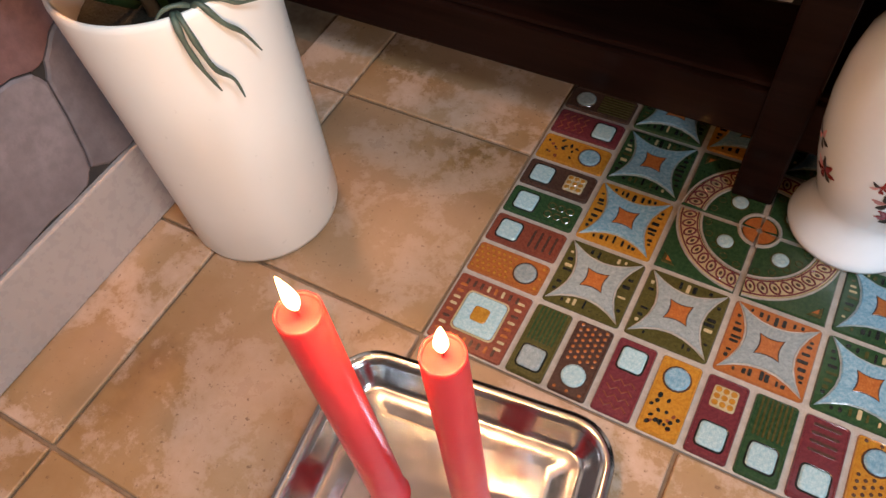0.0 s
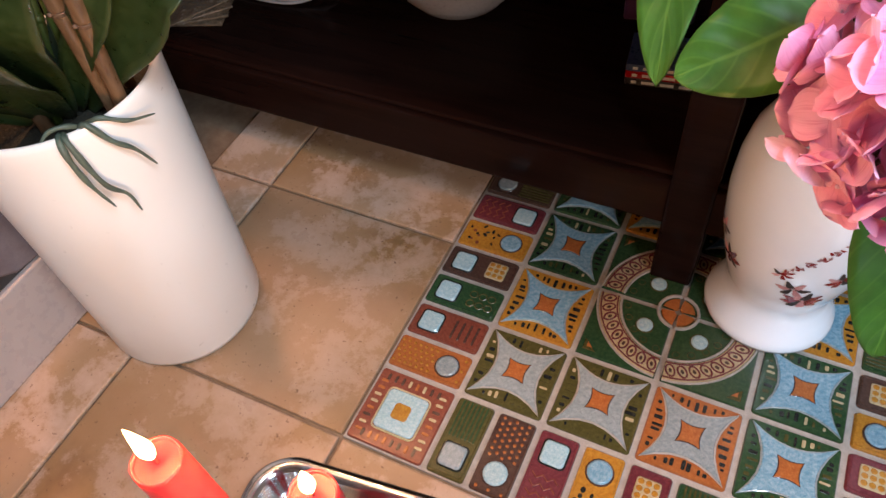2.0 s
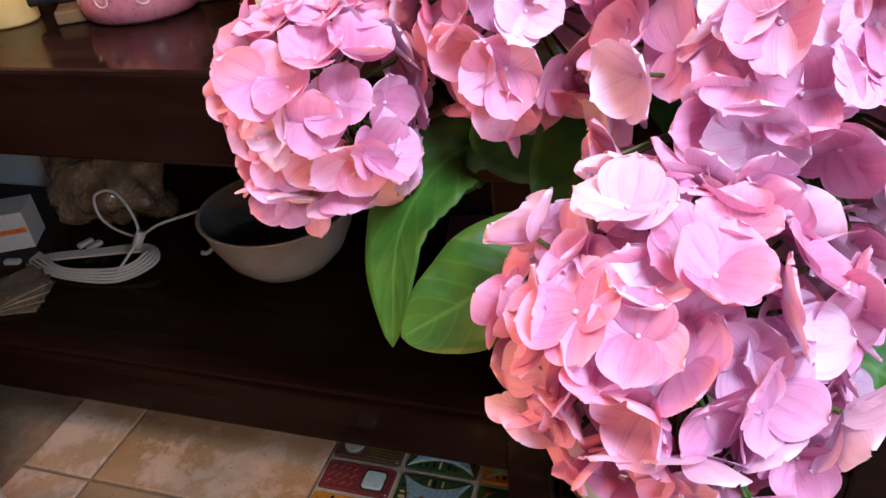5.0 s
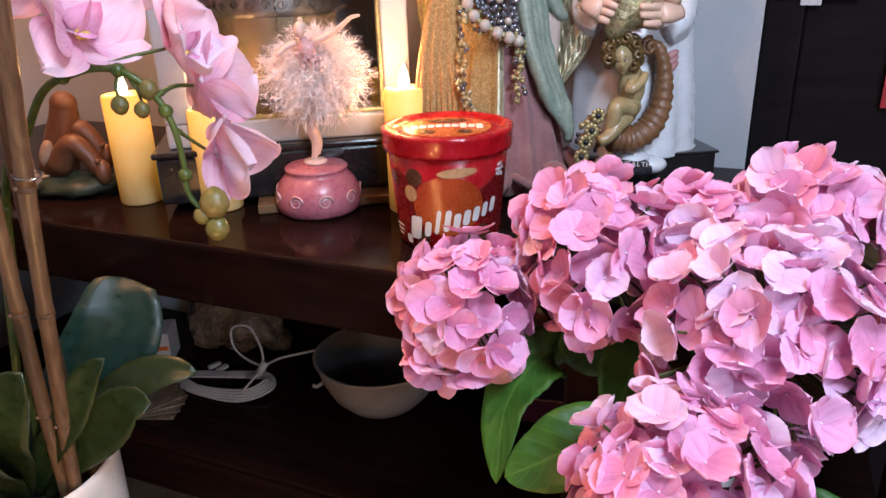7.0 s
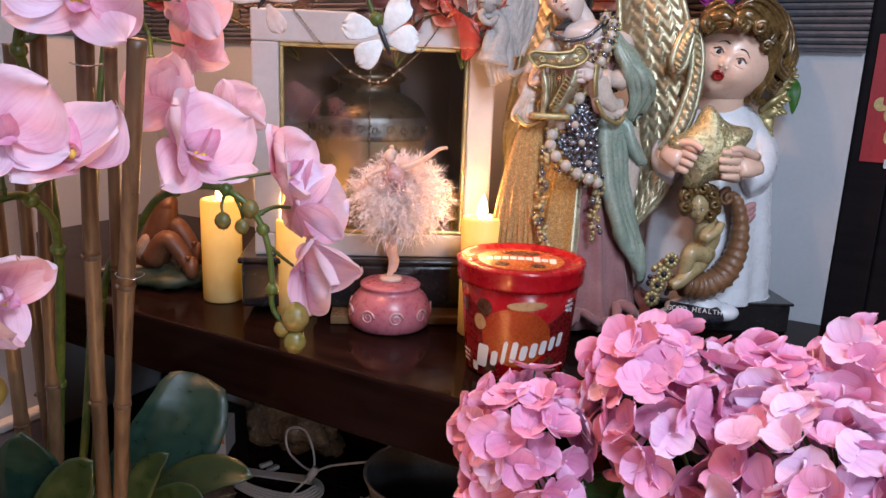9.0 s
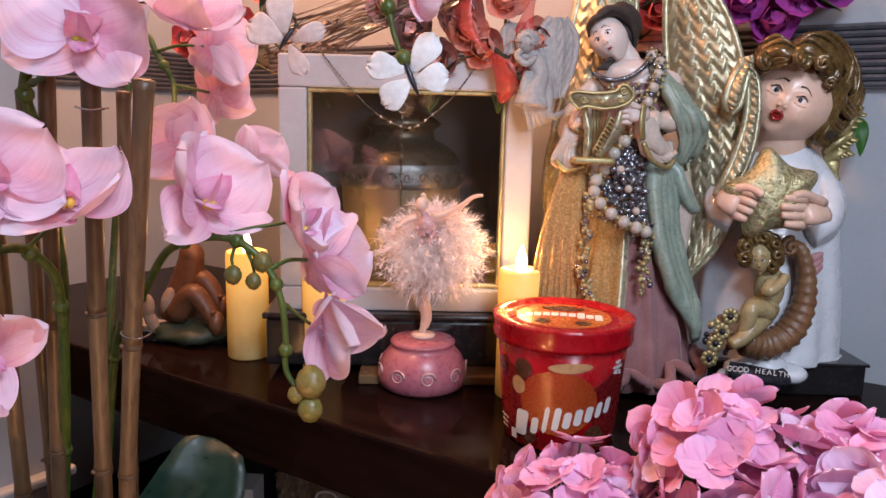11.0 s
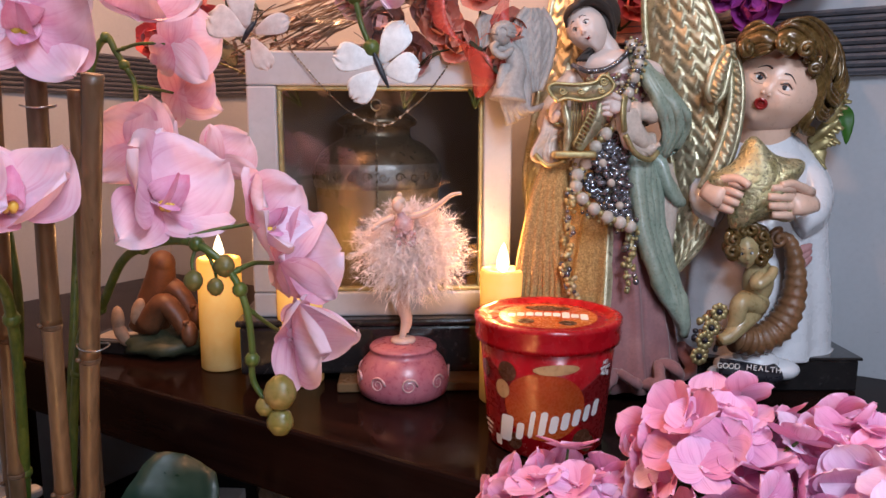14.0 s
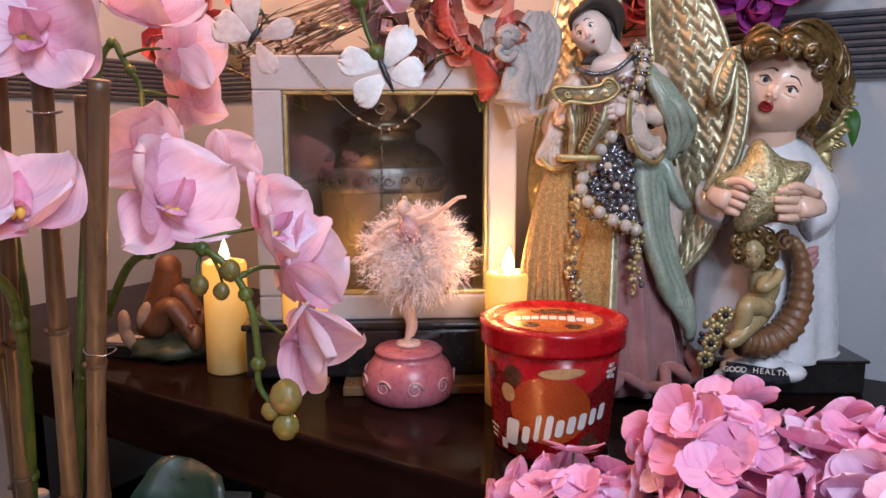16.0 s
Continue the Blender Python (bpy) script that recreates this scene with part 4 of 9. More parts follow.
spray("arching artificial orchid spray with large pale pink flowers and buds",
      [([(-0.262, 0.090, 0.325), (-0.250, 0.105, 0.50), (-0.243, 0.117, 0.637), (-0.205, 0.105, 0.70), (-0.172, 0.101, 0.724), (-0.11, 0.08, 0.772), (-0.067, 0.071, 0.789),
         (-0.031, 0.069, 0.796), (-0.008, 0.071, 0.792), (0.006, 0.08, 0.775), (0.014, 0.084, 0.752), (0.016, 0.086, 0.724), (0.016, 0.086, 0.70), (0.027, 0.092, 0.681)], 0.0042, 0.0020),
       ([(-0.067, 0.071, 0.789), (-0.062, 0.070, 0.802), (-0.050, 0.068, 0.816)], 0.0020, 0.0014),
       ([(-0.017, 0.072, 0.794), (-0.018, 0.068, 0.783), (-0.016, 0.067, 0.775)], 0.0014, 0.0010),
       ([(-0.008, 0.071, 0.792), (-0.004, 0.074, 0.779), (-0.003, 0.075, 0.771)], 0.0014, 0.0010),
       ([(0.006, 0.08, 0.775), (0.010, 0.095, 0.780), (0.013, 0.112, 0.778)], 0.0020, 0.0014),
       ([(0.014, 0.084, 0.752), (0.013, 0.102, 0.738), (0.011, 0.122, 0.724)], 0.0018, 0.0012),
       ([(-0.031, 0.069, 0.796), (-0.016, 0.085, 0.802), (0.002, 0.102, 0.806)], 0.0018, 0.0012)],
      [((-0.047, 0.064, 0.822), aim(0.80, 0.42, 0.42), -14, 1.10, 0.26),
       ((0.006, 0.106, 0.806), aim(0.92, 0.25, 0.35), 10, 0.86, 0.48),
       ((0.015, 0.118, 0.777), aim(0.62, 0.15, -0.72), 8, 1.02, 0.50),
       ((0.012, 0.129, 0.722), aim(0.80, -0.10, 0.50), 30, 1.0, 0.50)],
      [((0.032, 0.095, 0.692), 0.0112, M_BUD), ((0.031, 0.095, 0.671), 0.0092, M_BUD), ((0.022, 0.090, 0.682), 0.0064, M_BUD),
       ((-0.016, 0.067, 0.770), 0.0064, M_BUDDK), ((-0.003, 0.074, 0.766), 0.0056, M_BUDDK), ((0.002, 0.078, 0.780), 0.0070, M_BUDDK)])

spray("artificial orchid spray with lilac white open flowers",
      [([(-0.272, 0.060, 0.325), (-0.258, 0.064, 0.46), (-0.246, 0.066, 0.56), (-0.194, 0.042, 0.674), (-0.164, 0.025, 0.733), (-0.148, 0.011, 0.764), (-0.143, -0.010, 0.784),
         (-0.128, -0.035, 0.789), (-0.124, -0.056, 0.783), (-0.116, -0.070, 0.765), (-0.112, -0.078, 0.735)], 0.0052, 0.0024),
       ([(-0.143, -0.01, 0.784), (-0.125, -0.010, 0.795), (-0.101, -0.004, 0.812)], 0.0018, 0.0012),
       ([(-0.128, -0.035, 0.789), (-0.115, -0.044, 0.81), (-0.103, -0.050, 0.832)], 0.0018, 0.0012),
       ([(-0.112, -0.078, 0.735), (-0.115, -0.072, 0.70), (-0.12, -0.066, 0.660)], 0.0020, 0.0014)],
      [((-0.098, -0.006, 0.818), aim(0.25, 0.80, 0.50), 0, 1.10, 0.30),
       ((-0.099, -0.053, 0.840), aim(0.62, 0.15, 0.75), 15, 1.0, 0.2),
       ((-0.092, -0.072, 0.732), aim(0.75, -0.25, 0.55), 60, 0.92, 0.45)],
      [((-0.12, -0.065, 0.649), 0.0115, M_BUD)])

spray("tall artificial orchid spray with pink flowers above the others",
      [([(-0.298, 0.070, 0.325), (-0.262, 0.066, 0.52), (-0.232, 0.060, 0.66), (-0.211, 0.055, 0.74), (-0.206, 0.046, 0.822), (-0.192, 0.031, 0.866), (-0.178, 0.016, 0.90), (-0.150, 0.014, 0.93),
         (-0.118, 0.020, 0.952), (-0.09, 0.035, 0.962), (-0.06, 0.06, 0.975), (-0.01, 0.12, 0.99), (0.008, 0.19, 0.992), (0.012, 0.208, 0.976), (0.022, 0.206, 0.949), (0.028, 0.21, 0.932), (0.032, 0.212, 0.922)], 0.0056, 0.0017),
       ([(-0.176, 0.017, 0.901), (-0.140, 0.010, 0.907), (-0.112, 0.008, 0.925)], 0.0026, 0.0016),
       ([(-0.09, 0.035, 0.962), (-0.092, 0.060, 0.960), (-0.090, 0.082, 0.955)], 0.0018, 0.0012)],
      [((-0.099, 0.017, 0.939), aim(0.30, -0.15, 0.90), -10, 1.18, 0.12),
       ((-0.088, 0.089, 0.953), aim(0.40, 0.72, 0.55), 20, 1.02, 0.28),
       ((0.044, 0.205, 0.984), aim(0.9, -0.35, 0.5), 40, 0.62, 0.35)],
      [])

spray("artificial orchid spray with salmon pink flowers turned towards the wall",
      [([(-0.300, 0.100, 0.325), (-0.318, 0.150, 0.55), (-0.345, 0.200, 0.80), (-0.342, 0.222, 0.93), (-0.325, 0.230, 0.964), (-0.315, 0.233, 0.950), (-0.305, 0.237, 0.933), (-0.299, 0.242, 0.915),
         (-0.273, 0.222, 0.880), (-0.220, 0.190, 0.862), (-0.180, 0.210, 0.842)], 0.0046, 0.0020),
       ([(-0.315, 0.233, 0.950), (-0.275, 0.232, 0.955), (-0.238, 0.234, 0.953)], 0.0020, 0.0014),
       ([(-0.299, 0.242, 0.915), (-0.290, 0.262, 0.912), (-0.281, 0.275, 0.909)], 0.0020, 0.0014)],
      [((-0.233, 0.237, 0.952), aim(0.30, 0.25, -0.85), 12, 1.02, 0.15),
       ((-0.279, 0.278, 0.908), aim(0.40, 0.15, -0.82), -15, 1.0, 0.15),
       ((-0.171, 0.154, 0.851), aim(-0.30, 0.55, -0.60), 10, 0.98, 0.10),
       ((-0.162, 0.223, 0.838), aim(0.35, 0.55, -0.55), -10, 0.82, 0.40)],
      [])


def bamboo(a, b, r, group="bamboo stakes"):
    rng = random.Random(int(abs(a[0] * 9000)))
    st = thing("bamboo_stake", "dry tan bamboo stake stuck upright in the pot", "stake", group=group)
    a, b = Vector(a), Vector(b)
    bow = Vector((rng.uniform(-1, 1), rng.uniform(-1, 1), 0)) * 0.004
    cuts = [0.0]
    while cuts[-1] < 0.86:
        cuts.append(cuts[-1] + rng.uniform(0.16, 0.26))
    cuts[-1] = 1.0
    on = lambda t: a.lerp(b, t) + bow * math.sin(math.pi * t)
    for k, (t0, t1) in enumerate(zip(cuts, cuts[1:])):
        bm = bm_new()
        p, q = on(t0), on(t1)
        b_tube(bm, [p, p.lerp(q, 0.04), p.lerp(q, 0.12), p.lerp(q, 0.5), p.lerp(q, 0.9), p.lerp(q, 0.97), q], [r * 1.10, r * 1.05, r * 0.98, r * 0.97, r * 0.99, r * 1.04, r * 1.06], 14)
        part("cane", bm, M_BAMBOO, st)
        if k:
            bm = bm_new()
            d = (q - p).normalized()
            b_tube(bm, [p - d * 0.0022, p - d * 0.0008, p, p + d * 0.0012, p + d * 0.0026], [r * 1.06, r * 1.17, r * 1.08, r * 1.15, r * 1.05], 14)
            if rng.random() < 0.6:
                b_tube(bm, [p + Vector((0, -r, 0)), p + Vector((0.001, -r * 1.5, 0.002))], 0.0018, 8)
            part("joint", bm, M_NODE, st)
    return st


bamboo((-0.206, 0.086, 0.325), (-0.071, 0.041, 0.905), 0.0070)
bamboo((-0.220, 0.087, 0.325), (-0.113, 0.028, 0.915), 0.0070)
bamboo((-0.283, 0.075, 0.325), (-0.178, 0.034, 0.930), 0.0066)
bamboo((-0.248, 0.133, 0.325), (-0.164, 0.088, 0.900), 0.0056)
bamboo((-0.275, 0.050, 0.325), (-0.205, 0.000, 0.940), 0.0066)
bamboo((-0.312, 0.098, 0.325), (-0.262, 0.060, 0.900), 0.0062)

# wire rings that tie stems to the stakes
for at, k in (((-0.118, 0.031, 0.885), 0), ((-0.116, 0.056, 0.712), 1)):
    bm = bm_new()
    c = Vector(at)
    b_tube(bm, [c + Vector((0.013 * math.cos(a), 0.010 * math.sin(a), 0.001 * math.sin(2 * a))) for a in [2 * math.pi * q / 20 for q in range(20)]], 0.0007, 6, close=True)
    one("tie_wire", bm, M_STEEL, "thin silver wire tying the stem to a bamboo stake", "wire", group="tie wires")

plant = thing("orchid_foliage", "green artificial orchid leaves and grey-green air roots in the white pot", "plant", group="")
C = POT + Vector((0, 0, 0.325))
for tip, mid, w, mat, n in (
        ((-0.195, 0.196, 0.553), (-0.186, 0.166, 0.505), 0.046, M_LEAFDK, (0.5, -0.8, 0.35)),
        ((-0.126, 0.094, 0.523), (-0.170, 0.075, 0.455), 0.017, M_LEAF, (0.5, -0.6, 0.6)),
        ((-0.086, 0.165, 0.476), (-0.165, 0.138, 0.452), 0.024, M_LEAF, (0.2, -0.6, 0.8)),
        ((-0.098, 0.111, 0.469), (-0.160, 0.102, 0.432), 0.028, M_LEAF, (0.5, -0.7, 0.6)),
        ((-0.135, 0.020, 0.548), (-0.180, 0.012, 0.475), 0.026, M_LEAF, (0.6, -0.6, 0.4)),
        ((-0.182, -0.012, 0.575), (-0.222, 0.022, 0.470), 0.034, M_LEAFDK, (0.6, -0.7, 0.3)),
        ((-0.152, -0.052, 0.520), (-0.200, -0.008, 0.450), 0.030, M_LEAF, (0.6, -0.7, 0.5)),
        ((-0.345, -0.060, 0.470), (-0.335, -0.005, 0.425), 0.034, M_LEAF, (0.3, -0.5, 0.8)),
        ((-0.255, -0.060, 0.430), (-0.262, -0.010, 0.412), 0.026, M_LEAF, (0.2, -0.7, 0.7))):
    bm = bm_new()
    start = C + (Vector(mid) - C) * 0.12
    start.z = 0.322
    ribbon_leaf(bm, [start, start.lerp(Vector(mid), 0.5) + Vector((0, 0, 0.012)), mid, Vector(mid).lerp(Vector(tip), 0.55) + Vector((0, 0, 0.010)), tip], w, 0.22, normal=n, tip=0.9)
    thick(part("leaf", bm, mat, plant), 0.0016)
for pts, r in (
        ([(-0.208, 0.022, 0.368), (-0.196, 0.012, 0.372), (-0.190, 0.008, 0.352), (-0.186, 0.010, 0.325), (-0.181, 0.016, 0.296)], 0.0030),
        ([(-0.206, 0.024, 0.368), (-0.192, 0.016, 0.370), (-0.186, 0.016, 0.345), (-0.182, 0.020, 0.318), (-0.176, 0.030, 0.300), (-0.175, 0.033, 0.276)], 0.0028),
        ([(-0.200, 0.036, 0.366), (-0.188, 0.036, 0.374), (-0.178, 0.044, 0.352), (-0.172, 0.056, 0.334), (-0.168, 0.066, 0.308)], 0.0028),
        ([(-0.200, 0.040, 0.366), (-0.184, 0.048, 0.373), (-0.174, 0.064, 0.360), (-0.168, 0.088, 0.350)], 0.0024),
        ([(-0.205, 0.050, 0.350), (-0.200, 0.030, 0.374), (-0.210, 0.015, 0.376), (-0.222, 0.004, 0.360)], 0.0024)):
    bm = bm_new()
    path = smooth_path(pts, 6)
    b_tube(bm, path, lambda t, r=r: r * (1.0 - 0.75 * t ** 3) * (1 + 0.14 * math.sin(t * 22)), 8)
    part("air_root", bm, M_ROOT, plant, "grey-green plastic air root")


# ---- vase and hydrangeas ----
def painted_vase():
    v = thing("porcelain_vase", "white porcelain vase with painted red flowers, standing on the mosaic tiles", "vase", (0.392, 0.352, 0.0045))
    bm = bm_new()
    b_lathe(bm, [(0, 0.003), (0.066, 0.0), (0.0725, 0.002), (0.0735, 0.007), (0.0715, 0.014), (0.065, 0.026), (0.0585, 0.040), (0.0555, 0.052), (0.058, 0.064), (0.066, 0.088), (0.074, 0.118), (0.0805, 0.155),
                 (0.0835, 0.195), (0.082, 0.232), (0.076, 0.262), (0.064, 0.286), (0.050, 0.304), (0.042, 0.322), (0.041, 0.342), (0.046, 0.360), (0.052, 0.372), (0.0495, 0.374), (0.043, 0.360), (0.038, 0.340), (0.039, 0.31)], 64)
    part("vase_body", bm, M_PORC, v)

    def wall(a, z):
        for (r0, z0), (r1, z1) in zip([(0.0555, 0.052), (0.066, 0.088), (0.074, 0.118), (0.0805, 0.155), (0.0835, 0.195)], [(0.066, 0.088), (0.074, 0.118), (0.0805, 0.155), (0.0835, 0.195), (0.082, 0.232)]):
            if z0 <= z <= z1:
                r = r0 + (r1 - r0) * (z - z0) / (z1 - z0) + 0.0006
                return Vector((r * math.cos(a), r * math.sin(a), z))
        return Vector((0.0837 * math.cos(a), 0.0837 * math.sin(a), z))

    def blot(bm, a, z, ra, rz, turn, mi):
        ring, c, s = [], math.cos(turn), math.sin(turn)
        mid = bm.verts.new(wall(a, z))
        for k in range(12):
            q = 2 * math.pi * k / 12
            wob = 1 + 0.25 * math.sin(3 * q + turn)
            x, y = ra * math.cos(q) * wob, rz * math.sin(q) * wob
            ring.append(bm.verts.new(wall(a + (c * x - s * y) / 0.075, z + s * x + c * y)))
        for k in range(12):
            bm.faces.new((mid, ring[k], ring[(k + 1) % 12])).material_index = mi

    base = math.atan2(-0.60, -0.30)
    for a, z, n, mi, size in ((base + 0.75, 0.105, 9, 0, 0.017), (base + 1.05, 0.150, 7, 0, 0.012), (base + 0.55, 0.128, 6, 1, 0.013), (base + 0.35, 0.150, 5, 0, 0.008), (base - 0.45, 0.120, 7, 0, 0.014), (base - 0.7, 0.15, 5, 1, 0.012)):
        bm = bm_new()
        for k in range(n):
            q = 2 * math.pi * k / n
            blot(bm, a + math.cos(q) * size * 0.7 / 0.075, z + math.sin(q) * size * 0.6, size * 0.55, size * 0.26, q, (0, 0, 1, 2)[k % 4] if mi == 0 else (1, 2)[k % 2])
        part("painted_flower", bm, [M_LIPRED, M_HAIRDK, M_DUSKROSE], v, "painted red and brown flower")
    bm = bm_new()
    for k in range(26):
        blot(bm, base + 0.35 + 0.02 * k + 0.02 * math.sin(k * 2.1), 0.152 + 0.0022 * k + 0.004 * math.sin(k * 1.3), 0.0026, 0.0014, k * 0.9, k % 2)
    part("painted_twig", bm, [M_LIPRED, M_ROSECLOTH], v, "painted red twig")
    return v


painted_vase()


def floret_petal(seed, mat, size):
    """A rounded hydrangea petal from the origin along +Y, facing +Z."""
    rng = random.Random(seed)
    bm = bm_new()
    ln, wd = size * rng.uniform(0.95, 1.10), size * rng.uniform(0.56, 0.66)
    cup, bend, ruf, ph = rng.uniform(0.12, 0.50), rng.uniform(-0.26, 0.20), rng.uniform(0.01, 0.045), rng.uniform(0, 6)
    skew, point_tip = rng.uniform(-0.06, 0.06), rng.uniform(0.0, 0.05)

    def point(u, v):
        s = 2 * u - 1
        v = 1 - (1 - v) ** 1.7
        q = 0.09 + 0.91 * v
        w = wd * math.sqrt(max(0.0, 1 - ((q - 0.60) / (0.58 if q < 0.6 else 0.403)) ** 2)) if q < 1 else wd * 0.12
        y = ln * (v - 0.05 * s * s * v * v + point_tip * v ** 6 * (1 - abs(s)))
        z = cup * ln * (v * v * 0.5 + s * s * 0.34 * math.sin(math.pi * min(v, 0.9))) + bend * ln * v ** 3 + ruf * ln * v * math.sin(4 * s + ph) + ruf * 0.6 * ln * v * v * math.sin(9 * s + 2 * ph)
        return Vector((w * s + skew * ln * v * v, y, z))

    b_grid(bm, 8, 9, point, 0, True)
    me = bpy.data.meshes.new("petal")
    bm.normal_update()
    bm.to_mesh(me)
    bm.free()
    me.materials.append(mat)
    me.polygons.foreach_set("use_smooth", [True] * len(me.polygons))
    return me


def eye_mesh():
    bm = bm_new()
    b_ball(bm, (0, 0, 0.0012), (0.0013, 0.0013, 0.0012), 0, seg=8)
    me = bpy.data.meshes.new("floret")
    bm.to_mesh(me)
    bm.free()
    me.materials.append(M_EYE)
    me.polygons.foreach_set("use_smooth", [True] * len(me.polygons))
    return me


PETALS = [floret_petal(11 + k, M_HYD, 0.0222) for k in range(16)]
PALES = [floret_petal(61 + k, M_HYDPALE, 0.0230) for k in range(10)]
EYES = eye_mesh()


def hydrangea(at, r, ahead, count, seed, stem, leaves, pale=0.25, squash=0.86, size=0.92, low=-0.72):
    rng = random.Random(seed)
    at, ahead = Vector(at), Vector(ahead).normalized()
    h = thing("hydrangea", "artificial hydrangea with a round pink flower head in the vase", "hydrangea", group="hydrangeas in the vase")
    bm = bm_new()
    b_tube(bm, smooth_path(stem, 6), lambda t: 0.0042 - 0.0010 * t, 10)
    part("stem", bm, M_STEM, h)
    bm = bm_new()
    spots = []
    for k in range(count):
        z = 1 - 2 * (k + 0.5) / count
        if z < low:
            continue
        a = k * 2.399963 + rng.uniform(-0.2, 0.2)
        q = math.sqrt(max(0, 1 - z * z))
        d = Vector((q * math.cos(a), q * math.sin(a), z))
        d = ahead.to_track_quat("Z", "Y") @ d
        rad = r * (1 - (1 - squash) * abs(d.dot(ahead))) * rng.uniform(0.76, 1.01) * (1 + 0.10 * noise.noise(d * 1.9 + Vector((seed, 0, 0))))
        p = at + d * rad
        spots.append((p, d))
        b_tube(bm, [at - ahead * r * 0.45, at + d * rad * 0.45, p - d * 0.001], 0.0011, 5, caps=False)
    part("inflorescence", bm, M_STEM, h, "thin branching green flower stalk", kind="stuff")
    for p, d in spots:
        look_at = (d + Vector((rng.uniform(-0.6, 0.6), rng.uniform(-0.6, 0.6), rng.uniform(-0.4, 0.6)))).normalized()
        kinds = PALES if rng.random() < pale else PETALS
        fl = placed("floret", EYES, h, facing(p, look_at, rng.uniform(0, 360), size * rng.uniform(0.86, 1.12)))
        lift = rng.uniform(-4, 28)
        for k in range(4):
            placed("petal", rng.choice(kinds), fl, Matrix.Rotation(radians(90 * k + rng.uniform(-12, 12)), 4, "Z") @ Matrix.Translation((0, 0, 0.0008 * (k % 2))) @ Matrix.Rotation(radians(lift + rng.uniform(-16, 16)), 4, "X"))
    for spine, w, n in leaves:
        bm = bm_new()
        ribbon_leaf(bm, spine, w, 0.16, normal=n, tip=0.85, ripple=0.05, teeth=0.10, nv=34, nu=8, uv=True)
        thick(part("leaf", bm, M_HLEAF, h, "serrated green leaf"), 0.0008)
    return h


NECK = (0.392, 0.352, 0.34)
hydrangea((0.198, 0.190, 0.585), 0.063, (-0.45, -0.70, 0.25), 74, 3, [NECK, (0.365, 0.325, 0.43), (0.30, 0.262, 0.505), (0.215, 0.205, 0.565)],
          [([(0.305, 0.262, 0.528), (0.270, 0.205, 0.548), (0.250, 0.152, 0.526), (0.256, 0.105, 0.482)], 0.027, (-0.3, -0.9, 0.2)),
           ([(0.335, 0.280, 0.510), (0.300, 0.225, 0.555), (0.285, 0.20, 0.580)], 0.030, (0.1, -0.9, 0.4))], 0.12)
hydrangea((0.305, 0.229, 0.632), 0.071, (-0.15, -0.50, 0.70), 94, 5, [NECK, (0.388, 0.335, 0.45), (0.355, 0.29, 0.56), (0.318, 0.248, 0.63)],
          [([(0.365, 0.305, 0.53), (0.350, 0.240, 0.560), (0.338, 0.205, 0.535), (0.332, 0.18, 0.50)], 0.034, (0.3, -0.9, 0.2))], 0.15, low=-0.40)
hydrangea((0.378, 0.250, 0.642), 0.056, (0.0, -0.45, 0.80), 62, 21, [NECK, (0.394, 0.34, 0.45), (0.388, 0.29, 0.56), (0.380, 0.255, 0.64)],
          [([(0.385, 0.30, 0.55), (0.395, 0.23, 0.575), (0.400, 0.19, 0.56)], 0.026, (0.1, -0.8, 0.5))], 0.2, low=-0.10)
hydrangea((0.436, 0.165, 0.610), 0.082, (0.15, -0.70, 0.60), 122, 7, [NECK, (0.40, 0.33, 0.43), (0.42, 0.27, 0.53), (0.433, 0.20, 0.59)],
          [([(0.43, 0.25, 0.52), (0.47, 0.20, 0.60), (0.500, 0.16, 0.625), (0.52, 0.12, 0.62)], 0.034, (0.1, -0.3, 0.95))], 0.30, size=0.87)
hydrangea((0.396, 0.074, 0.538), 0.069, (-0.10, -0.80, 0.40), 122, 9, [NECK, (0.395, 0.33, 0.42), (0.398, 0.22, 0.47), (0.40, 0.12, 0.515)],
          [([(0.355, 0.160, 0.505), (0.325, 0.120, 0.530), (0.295, 0.105, 0.515), (0.266, 0.096, 0.498)], 0.030, (-0.3, -0.8, 0.45)),
           ([(0.400, 0.150, 0.450), (0.415, 0.125, 0.395), (0.428, 0.112, 0.345), (0.434, 0.104, 0.296)], 0.030, (0.1, -0.9, 0.35)),
           ([(0.440, 0.150, 0.480), (0.485, 0.130, 0.485), (0.520, 0.135, 0.455)], 0.030, (0.3, -0.8, 0.5))], 0.24, size=0.87)
hydrangea((0.456, 0.270, 0.660), 0.058, (0.10, -0.35, 0.85), 70, 13, [NECK, (0.40, 0.345, 0.45), (0.43, 0.32, 0.54), (0.453, 0.285, 0.635)],
          [([(0.43, 0.33, 0.60), (0.425, 0.28, 0.655), (0.432, 0.25, 0.66)], 0.026, (0.1, -0.6, 0.8))], 0.2, low=-0.35)


# ---- on the lower shelf ----
SHELF, TOP = 0.1765, 0.5755
bowl = thing("plastic_bowl", "white plastic bowl with a dark grey inside on the shelf", "bowl", (-0.108, 0.585, SHELF))
bm = bm_new()
b_lathe(bm, [(0, 0.002), (0.050, 0.0), (0.062, 0.004), (0.082, 0.026), (0.097, 0.058), (0.104, 0.086), (0.108, 0.090), (0.106, 0.092), (0.102, 0.090)], 56)
part("outer_shell", bm, M_BOWLOUT, bowl)
bm = bm_new()
b_lathe(bm, [(0.1035, 0.0895), (0.100, 0.084), (0.093, 0.056), (0.078, 0.026), (0.058, 0.008), (0, 0.006)], 56)
part("inner_shell", bm, M_BOWLIN, bowl, "dark grey liner")
bm = bm_new()
